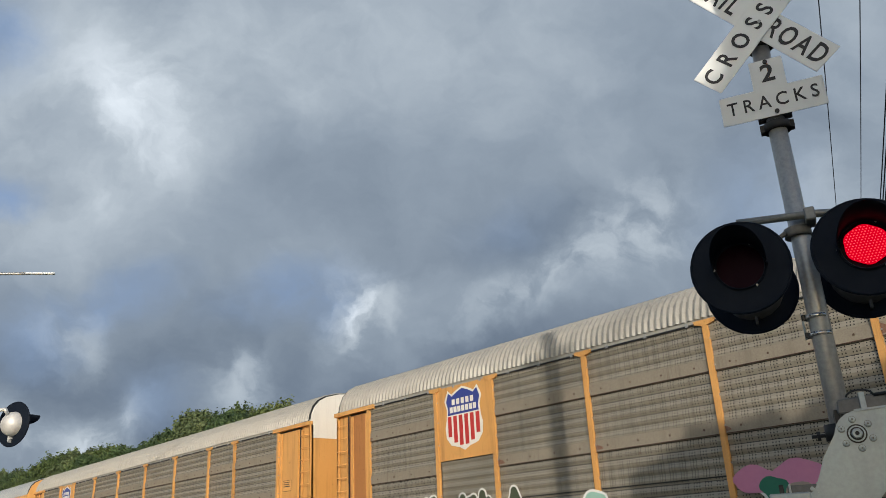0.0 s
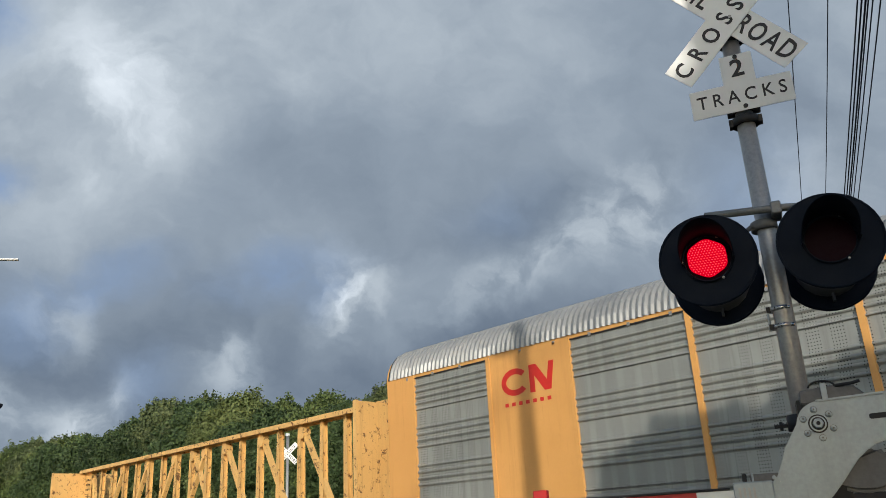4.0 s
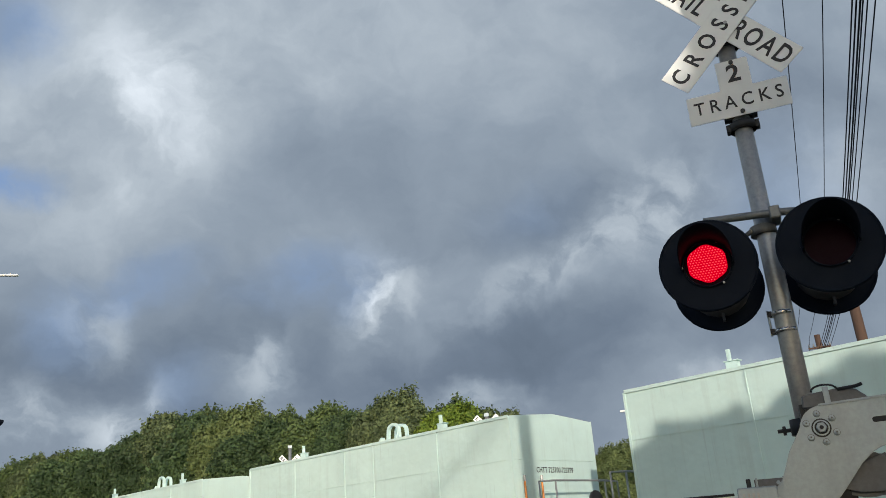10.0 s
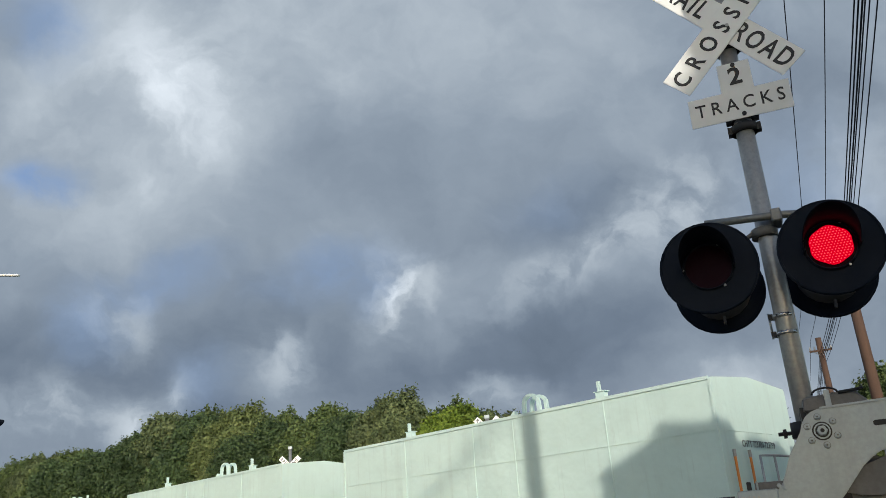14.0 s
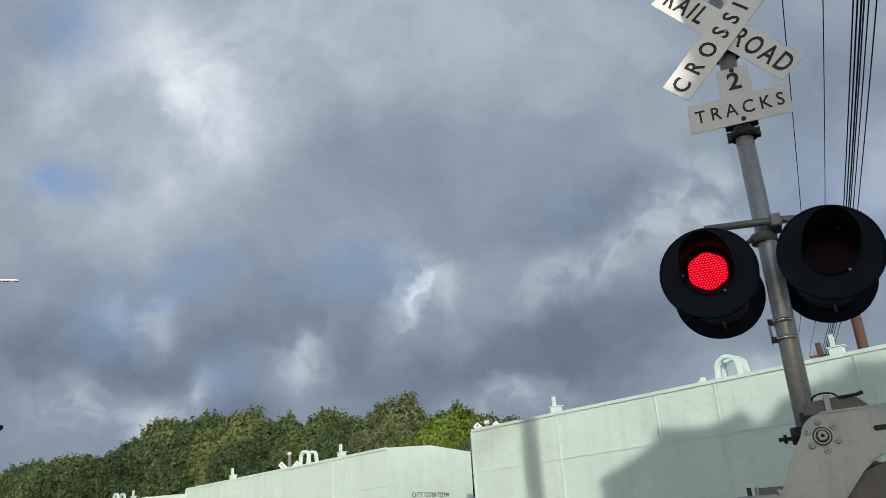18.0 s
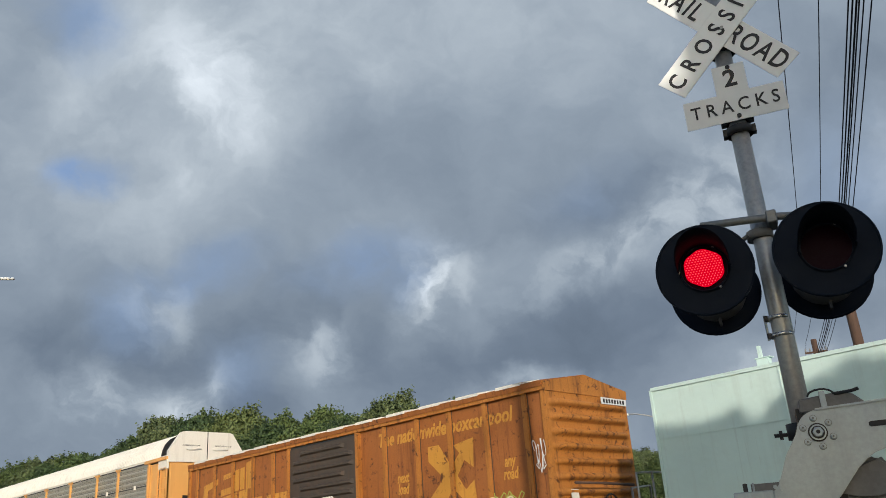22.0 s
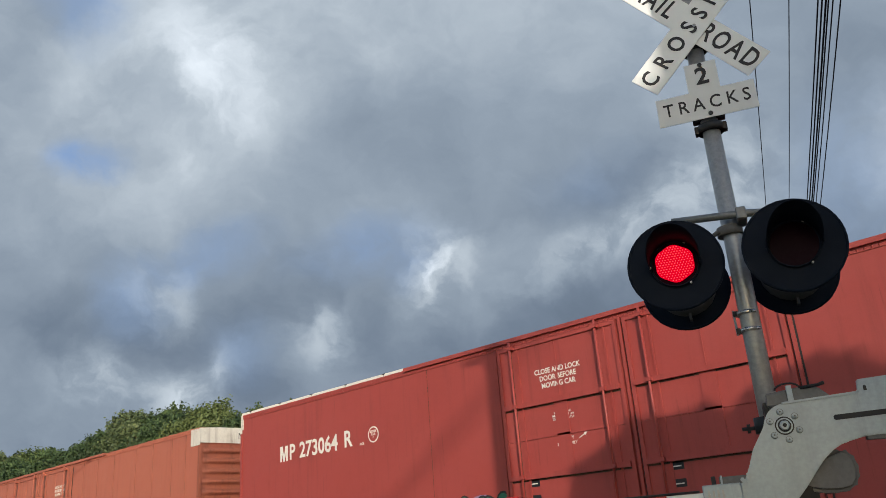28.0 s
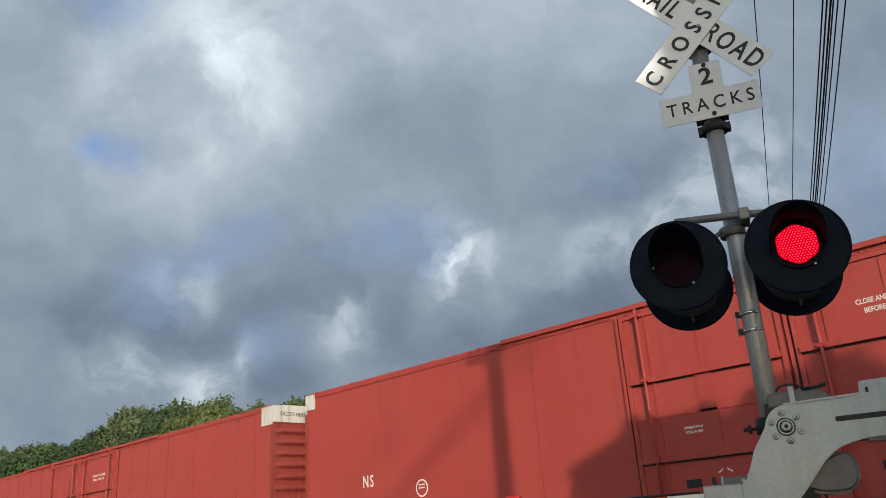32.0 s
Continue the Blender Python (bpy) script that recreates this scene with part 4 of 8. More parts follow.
def build_white_roof_rack():
    y = -HALF
    bays = [1.47, 4.21, 6.31, 9.22, 12.2, 15.02, 17.99, 20.72, 25.5]
    car = rack_car(-362.6, "perforated covered rack car with white roof and yellow posts", 27.0, bays, M_SHEET_NEW, M_ROOF_WHITE, M_YELLOW_CLEAN, wave_small, "yellow", end_mat=[M_YELLOW_CLEAN, M_WHITE], white_from=4.75, boxy=True)
    rack_end_bay(car, 0.0, 1.44, M_YELLOW_CLEAN)
    rack_end_bay(car, 25.54, 27.0, M_YELLOW_CLEAN, front=False)
    for a, b in ((-0.7, 0.03), (-27.02, -26.5)):
        part("corner_cap", boxes((a, b, y - 0.03, y + 0.05, 4.52, 4.84)), M_WHITE, car)
    part("logo_panel", boxes((-9.14, -6.40, y - 0.012, y + 0.02, 3.08, 4.03)), M_PANEL, car, "smooth grey logo panel")
    x = -8.86
    for w in (0.52, 0.60, 0.56, 0.46):
        for z0, z1 in ((3.53, 3.625), (3.66, 3.755)):
            sh = (z0 - 3.53) * 0.55
            part("logo_block", slab(bmesh.new(), [(x + sh, z0), (x + sh + w, z0), (x + sh + w + 0.05, z1), (x + sh + 0.05, z1)], y - 0.020, y - 0.013), M_LOGO_ORANGE, car, "orange slanted logo block")
        x += w + 0.03
    part("logo_stripe", slab(bmesh.new(), [(-9.0, 3.36), (-8.7, 3.44), (-6.62, 3.475), (-8.6, 3.40)], y - 0.020, y - 0.013), M_INK, car, "dark tapering stripe")
    for k in range(5):
        part("rivet", boxes((-9.08 + k * 0.64, -9.04 + k * 0.64, y - 0.020, y - 0.012, 3.16, 3.2)), M_GALV, car)
    part("black_notice", boxes((0.025, 0.03, -0.9, -0.1, 3.42, 3.58)), M_INK, car)
    for z in (4.08, 3.07, 2.02):
        for d in (2.6, 5.2, 7.7, 10.57, 13.53, 16.38, 19.3, 22.2, 24.2):
            part("latch", boxes((-d - 0.028, -d + 0.028, y - 0.05, y + 0.01, z - 0.075, z + 0.075), (-d - 0.04, -d - 0.02, y - 0.05, y + 0.01, z - 0.075, z - 0.02)), M_WHITE, car)
    for yy in (-0.55, 0.55):
        written("caption", "EXCESS HEIGHT CAR", 0.075, M_INK, car, pose(0.064, yy * 1.2, 5.36, 0, 0, 90))
        bm = bmesh.new()
        pipe(bm, [(0.06, yy - 0.3, 5.22), (0.13, yy - 0.25, 5.2), (0.13, yy + 0.25, 5.24), (0.06, yy + 0.3, 5.22)], 0.014, 5)
        part("handrail", bm, M_WHITE, car)
    spray_letters(car, y - 0.052, -14.3, 1.70, 6, 0.66, 0.50, 0.11, "crimson", "gold", 24)
    spray_letters(car, y - 0.052, -9.1, 1.66, 3, 0.55, 0.46, 0.06, "crimson", "pink", 25)
    blob_paint(car, y - 0.052, [(-6.35, 1.72, 0.26, 0.38, "lime", "black"), (-5.75, 1.75, 0.28, 0.30, "maroon", "pink")], 26)
    scrawl(car, y - 0.05, -22.6, 1.95, 3.2, 0.6, "black", 21, 9)
    scrawl(car, y - 0.05, -18.3, 1.8, 2.0, 0.6, "pink", 23, 6)
    TRAIN.append((car, -362.6))


def build_beam_car():
    """A flat car with a tall open truss along its middle and a bulkhead at each end."""
    length = 22.95
    car = thing("centre_beam_car", pose(0, 0, 0), "yellow centre beam flat car, rusted, empty", "rail car", "cars of the freight train")
    running_gear(car, length, 2.6)
    part("deck", boxes((-length, 0, -1.50, 1.50, 1.12, 1.24), (-length, 0, -1.52, -1.44, 0.95, 1.24), (-length, 0, 1.44, 1.52, 0.95, 1.24)), M_BEAM, car)
    part("top_chord", boxes((-length + 0.1, -0.1, -0.27, 0.27, 4.74, 4.80), (-length + 0.1, -0.1, -0.30, -0.26, 4.68, 4.83), (-length + 0.1, -0.1, 0.26, 0.30, 4.68, 4.83)), M_BEAM, car)
    part("bottom_chord", boxes((-length + 0.1, -0.1, -0.2, 0.2, 1.24, 1.45)), M_BEAM, car)
    mid = 11.53
    stations = [20.72 - 1.225 * k for k in range(16)]
    for d in stations + [21.86, 1.20]:
        bm = bmesh.new()
        for y0, y1 in ((-0.10, -0.085), (0.085, 0.10)):
            slab(bm, [(-d - 0.115, 1.4), (-d + 0.115, 1.4), (-d + 0.07, 4.74), (-d - 0.07, 4.74)], y0, y1)
        box(bm, -d - 0.006, -d + 0.006, -0.10, 0.10, 1.4, 4.74)
        part("post", bm, M_BEAM, car)

    def brace(xa, za, xb, zb):
        w = Vector((xb - xa, 0, zb - za)).normalized()
        sx, sz = -w.z * 0.062, w.x * 0.062
        part("diagonal", slab(bmesh.new(), [(xa + sx, za + sz), (xb + sx, zb + sz), (xb - sx, zb - sz), (xa - sx, za - sz)], -0.085, 0.085), M_BEAM, car)
    for d in (18.27, 15.82, 13.37, 10.92):
        for s in (1, -1):
            c = d if s > 0 else 2 * mid - d
            brace(-c - s * 0.20, 4.46, -c - s * 2.13, 1.48)
            part("gusset", slab(bmesh.new(), disc_outline(-c - s * 0.17, 4.45, 0.155, 0.20, 12), -0.13, 0.13), M_BEAM, car)
            part("gusset_plate", boxes((min(-c - s * 0.22, -c + s * 0.04), max(-c - s * 0.22, -c + s * 0.04), -0.115, 0.115, 4.50, 4.74)), M_BEAM, car)
    for s in (1, -1):
        c = mid + s * 10.22
        brace(-c, 4.40, -c + s * 0.85, 1.50)
    for x, s in ((-0.06, 1), (-length + 0.06, -1)):
        bulk = part("bulkhead", boxes((x - 0.05, x + 0.05, -1.5, 1.5, 1.24, 4.70)), M_BEAM, car, "rust-streaked yellow end bulkhead")
        inn = -s
        for yy in (-1.5, -0.75, 0.75, 1.42):
            part("stiffener", boxes((x - 0.07, x + 0.07, yy - 0.012 * (yy < 0), yy + 0.08 + 0.012 * (yy > 1), 1.24, 4.715)), M_BEAM, bulk)
        for z in (2.2, 3.3, 4.4):
            part("cross_rib", boxes((x + inn * 0.05 - 0.012, x + inn * 0.05 + 0.012, -1.4, -0.1, z, z + 0.03)), M_BEAM, bulk)
        w0, w1 = (x - 1.0, x) if s > 0 else (x, x + 1.0)
        web = part("web_plate", slab(bmesh.new(), [(w0, 1.4), (w1, 1.4), (w1, 4.74), (w0, 4.74)] if s < 0 else [(w0, 1.4), (w1, 1.4), (w1, 4.74), (w0, 4.74)], -0.03, 0.03), M_BEAM, car, "yellow web plate with loading instructions")
        if s < 0:
            for k, (txt, z, sz) in enumerate((("LOADING AND", 4.36, 0.14), ("UNLOADING", 4.14, 0.14), ("INSTRUCTIONS", 3.92, 0.14), ("SAFETY FIRST", 2.92, 0.15), ("WARNING", 1.86, 0.20), ("DO NOT MOVE CAR", 1.66, 0.11))):
                written("stencil", txt, sz, M_INK, web, pose((w0 + w1) / 2 + 0.03, -0.034, z), wide=0.60)
            for k in range(12):
                z = 3.72 - k * 0.10 if k < 5 else 2.72 - (k - 5) * 0.105
                part("small_bar", boxes((w0 + 0.27 + 0.03 * (k % 2), w1 - 0.16 - 0.05 * (k % 3), -0.033, -0.031, z, z + 0.018)), M_RUST, web)
    TRAIN.append((car, -78.0))


def hood_shape(length, prof, cut, ends):
    """A long cover; its section is a list of (y, z), its ends are cut in plan by the given amount."""
    bm = bmesh.new()
    rows = []
    for x, k in ends:
        rows.append([bm.verts.new((x, y * k[0], z if z < 3.0 else z - k[1])) for y, z in prof])
    for a, b in zip(rows, rows[1:]):
        for i in range(len(prof) - 1):
            bm.faces.new((a[i], a[i + 1], b[i + 1], b[i]))
    bm.faces.new(rows[0][::-1])
    bm.faces.new(rows[-1])
    bmesh.ops.recalc_face_normals(bm, faces=bm.faces[:])
    return bm


def coil_running(car, length, body):
    """The low trough under a cover, with end platforms and rails. The cover's front is x = 0."""
    running_gear(car, length, 1.8)
    part("trough", boxes((-length + 1.1, -1.05, -1.48, 1.48, 1.05, 1.55), (-length, -0.1, -1.3, 1.3, 1.0, 1.14)), body, car)


def platform_rails(car, x0, mat):
    bm = bmesh.new()
    pipe(bm, [(x0, -1.45, 1.1), (x0, -1.45, 2.28), (x0, -0.9, 2.3), (x0, 0.9, 2.3), (x0, 1.4, 2.28), (x0, 1.4, 1.1)], 0.022, 6)
    pipe(bm, [(x0, -0.9, 1.1), (x0, -0.9, 2.3)], 0.022, 6)
    pipe(bm, [(x0, 0.9, 1.1), (x0, 0.9, 2.3)], 0.022, 6)
    part("end_railing", bm, mat, car)


def build_coil_cars():
    """Fourteen low cars for steel coils, each under a long pale green cover."""
    car = thing("coil_car", pose(0, 0, 0), "coil car under a pale green ribbed steel cover", "rail car", "cars of the freight train")
    L = 10.93
    prof = [(-1.52, 1.5), (-1.53, 3.70), (-1.50, 3.75), (-0.9, 3.80), (0.0, 3.87), (0.9, 3.80), (1.50, 3.75), (1.53, 3.70), (1.52, 1.5)]
    part("cover", hood_shape(L, prof, 0, [(0.0, (1, 0)), (-L, (1, 0))]), M_MINT, car)
    part("trough", boxes((-L + 0.05, -0.05, -1.46, 1.46, 1.0, 1.5), (-L - 0.9, 0.9, -1.3, 1.3, 1.0, 1.14)), M_MINT, car)
    part("underframe", boxes((-L - 0.8, 0.8, -0.4, 0.4, 0.75, 1.0)), M_FRAME, car)
    part("top_rim", boxes((-L + 0.02, -0.02, -1.555, -1.52, 3.70, 3.765), (-L + 0.02, -0.02, 1.52, 1.555, 3.70, 3.765)), M_MINT, car)
    for x in (-0.01, -L + 0.01):
        part("end_rim", boxes((x - 0.025, x + 0.025, -1.55, -1.49, 1.5, 3.72), (x - 0.02, x + 0.02, -1.5, 1.5, 1.5, 1.58)), M_MINT, car)
    for d in (2.36, 4.80, 6.04, 8.42):
        part("side_seam", boxes((-d - 0.012, -d + 0.012, -1.545, -1.52, 1.5, 3.71)), M_MINT, car)
    part("level_seam", boxes((-L + 0.02, -0.02, -1.541, -1.522, 2.80, 2.82), (0.0, 0.012, -1.45, 1.45, 2.80, 2.82)), M_MINT, car)
    for y0 in (-0.78, -0.50):
        d = 4.86
        bm = bmesh.new()
        out = [(-d - 0.29, 3.7), (-d - 0.25, 4.12)] + [(-d - 0.25 * math.cos(k * math.pi / 10), 4.12 + 0.21 * math.sin(k * math.pi / 10)) for k in range(1, 11)] + [(-d + 0.29, 3.7)]
        inn = [(-d + 0.21, 3.7), (-d + 0.175, 4.12)] + [(-d + 0.175 * math.cos(k * math.pi / 10), 4.12 + 0.14 * math.sin(k * math.pi / 10)) for k in range(1, 11)] + [(-d - 0.21, 3.7)]
        slab(bm, out + inn, y0, y0 + 0.09)
        part("lifting_loop", bm, M_MINT, car)
    part("loop_foot", slab(bmesh.new(), [(-5.80, 3.72), (-5.43, 4.02), (-5.37, 3.72)], -0.72, -0.58), M_MINT, car)
    for d in (2.87, 8.97):
        part("stacking_post", slab(box(box(bmesh.new(), -d - 0.025, -d + 0.03, -0.90, -0.82, 4.0, 4.24), -d - 0.09, -d + 0.20, -0.95, -0.77, 4.005, 4.02), [(-d - 0.06, 3.74), (-d + 0.16, 3.74), (-d + 0.16, 4.0), (-d - 0.06, 4.0)], -0.93, -0.79), M_MINT, car)
    written("stencil", "CHTT 723700-723799", 0.17, M_INK, car, pose(0.016, -0.1, 2.58, 0, 0, 90), wide=0.85)
    for yy in (-1.30, -0.72):
        bm = bmesh.new()
        tube(bm, (0.10, yy, 1.1), (0.10, yy, 2.35), 0.024, 6)
        rail = part("corner_rail", bm, M_ORANGE, car)
        bm = bmesh.new()
        tube(bm, (0.10, yy, 2.33), (0.10, yy, 2.46), 0.032, 6)
        part("rail_cap", bm, M_GALV, rail)
    platform_rails(car, 0.62, M_GALV)
    platform_rails(car, -L - 0.62, M_GALV)
    bm = bmesh.new()
    tube(bm, (0.55, 0.55, 1.85), (0.60, 0.55, 1.85), 0.24, 14)
    part("brake_wheel", bm, M_DARK, car)
    for x in (1.15, -L - 1.15):
        part("coupler", boxes((x - 0.4, x + 0.4, -0.11, 0.11, 0.76, 0.98)), M_RUST, car)
    for x in (-0.9, -L + 0.9):
        truck = part("truck", _bogie["frame"], M_FRAME, car, place=pose(x, 0, 0))
        for dx in (-0.89, 0.89):
            part("wheelset", _bogie["wheel"], M_RUST, truck, place=pose(dx, 0, 0.46))
    for k in range(14):
        TRAIN.append((copy_thing(car, pose(0, 0, 0)) if k else car, -149.79 - 13.979 * k))


def build_grey_coil():
    L = 15.3
    car = thing("coil_car", pose(0, 0, 0), "coil car under a smooth grey cover with a shield badge", "rail car", "cars of the freight train")
    coil_running(car, L, M_COVER)
    prof = [(-1.50, 1.45)] + [(-1.52 * math.cos(radians(a)) ** 0.5, 2.72 + 0.73 * math.sin(radians(a)) ** 0.8) for a in range(0, 90, 9)]
    prof += [(0, 3.45)] + [(-p, q) for p, q in prof[::-1]]
    part("cover", hood_shape(L, prof, 0, [(0.0, (0.70, 0.03)), (-0.08, (0.78, 0.02)), (-0.2, (0.88, 0.01)), (-0.34, (0.96, 0)), (-0.5, (1, 0)), (-L + 0.5, (1, 0)), (-L + 0.3, (0.97, 0.05)), (-L + 0.15, (0.9, 0.15)), (-L, (0.75, 0.35))]), M_COVER, car)
    for d in (5.55, 6.15):
        bm = bmesh.new()
        out = [(-d - 0.24, 3.3), (-d - 0.24, 3.68)] + disc_outline(-d, 3.68, 0.24, 0.24, 10, 180, -180)[1:] + [(-d + 0.24, 3.3)]
        inn = [(-d + 0.185, 3.3), (-d + 0.185, 3.68)] + disc_outline(-d, 3.68, 0.185, 0.185, 10, 0, 180)[1:] + [(-d - 0.185, 3.3)]
        slab(bm, out + inn, -0.40, -0.30)
        part("lifting_loop", bm, M_COVER, car)
    for d in (3.0, 12.4):
        bm = bmesh.new()
        slab(bm, [(-d - 0.13, 2.62), (-d - 0.08, 2.62), (-d + 0.0, 3.72), (-d - 0.05, 3.72)], -1.56, -1.51)
        slab(bm, [(-d + 0.08, 2.62), (-d + 0.13, 2.62), (-d + 0.05, 3.72), (-d + 0.0, 3.72)], -1.56, -1.51)
        box(bm, -d - 0.20, -d + 0.20, -1.58, -1.515, 2.58, 2.62)
        box(bm, -d - 0.07, -d + 0.07, -1.57, -1.50, 3.70, 3.76)
        pipe(bm, [(-d, -1.5, 3.72), (-d + 0.5, -1.05, 3.42)], 0.032, 5)
        part("lifting_post", bm, M_COVER, car)
    shield(car, -8.3, 2.52, 0.5, 0.6, -1.535)
    written("slogan", "BUILDING AMERICA", 0.25, M_INK, car, pose(-6.62, -1.535, 2.38), wide=0.74, bold=0.004)
    part("side_weld", boxes((-4.2, -4.17, -1.528, -1.515, 1.5, 2.75), (-9.8, -9.77, -1.528, -1.515, 1.5, 2.75)), M_COVER, car)
    written("stencil", "UP 212000-212599", 0.16, M_INK, car, pose(0.008, 0.0, 2.72, 0, 0, 90), wide=0.85)
    bm = bmesh.new()
    for yy in (-1.35, -0.8):
        pipe(bm, [(0.35, yy, 1.1), (0.35, yy, 2.2), (0.30, yy + 0.08, 2.24)], 0.028, 6)
    part("corner_rail", bm, M_ORANGE, car)
    platform_rails(car, 0.75, M_GALV)
    platform_rails(car, -L - 0.5, M_GALV)
    bm = bmesh.new()
    tube(bm, (0.62, 0.4, 1.8), (0.67, 0.4, 1.8), 0.26, 14)
    part("brake_wheel", bm, M_DARK, car)
    TRAIN.append((car, -102.8))


def ribbed_end(x, z0, z1, half, amp, pitch, out=1):
    """An end wall pressed into level ribs."""
    bm = bmesh.new()
    n = int((z1 - z0) / 0.025)
    prev = None
    for i in range(n + 1):
        z = z0 + (z1 - z0) * i / n
        s = math.sin((z - z0) * 2 * math.pi / pitch)
        row = []
        for yy, k in ((-half, 0.0), (-half + 0.12, 0.1), (-half + 0.35, 1.0), (half - 0.35, 1.0), (half - 0.12, 0.1), (half, 0.0)):
            row.append(bm.verts.new((x + out * k * amp * (max(0.0, s) ** 0.55 * 0.85 + 0.15 * (0.5 + 0.5 * s)), yy, z)))
        if prev:
            for j in range(5):
                bm.faces.new((prev[j], prev[j + 1], row[j + 1], row[j])).smooth = True
        prev = row
    bmesh.ops.recalc_face_normals(bm, faces=bm.faces[:])
    return bm


RIVETS = {}


def rivet_row(parent, d, y, mat, z0=1.15, z1=4.98, step=0.085):
    """An upright line of small rivet heads."""
    if mat.name not in RIVETS:
        bm = bmesh.new()
        for k in range(int((z1 - z0) / step)):
            z = z0 + k * step
            top = bm.verts.new((0, -0.018, z + 0.002))
            ring = [bm.verts.new((0.020 * math.cos(i * math.pi / 3), 0, z + 0.020 * math.sin(i * math.pi / 3))) for i in range(6)]
            for i in range(6):
                bm.faces.new((ring[i], ring[(i + 1) % 6], top))
        bmesh.ops.recalc_face_normals(bm, faces=bm.faces[:])
        RIVETS[mat.name] = tagged(part("rivet_line", bm, mat, parent, place=pose(-d, y, 0)), kind="stuff").data
    else:
        tagged(part("rivet_line", RIVETS[mat.name], None, parent, place=pose(-d, y, 0)), kind="stuff")


def edge_rivets(parent, length, y, z, mat):
    """A level line of rivet heads along the roof's edge."""
    bm = bmesh.new()
    for k in range(int(length / 0.115)):
        x = -0.06 - k * 0.115
        top = bm.verts.new((x, -0.022, 0.006))
        ring = [bm.verts.new((x + 0.026 * math.cos(i * math.pi / 2), 0, 0.026 * math.sin(i * math.pi / 2))) for i in range(4)]
        for i in range(4):
            bm.faces.new((ring[i], ring[(i + 1) % 4], top))
    bmesh.ops.recalc_face_normals(bm, faces=bm.faces[:])
    tagged(part("rivet_line", bm, mat, parent, place=pose(0, y, z)), kind="stuff")


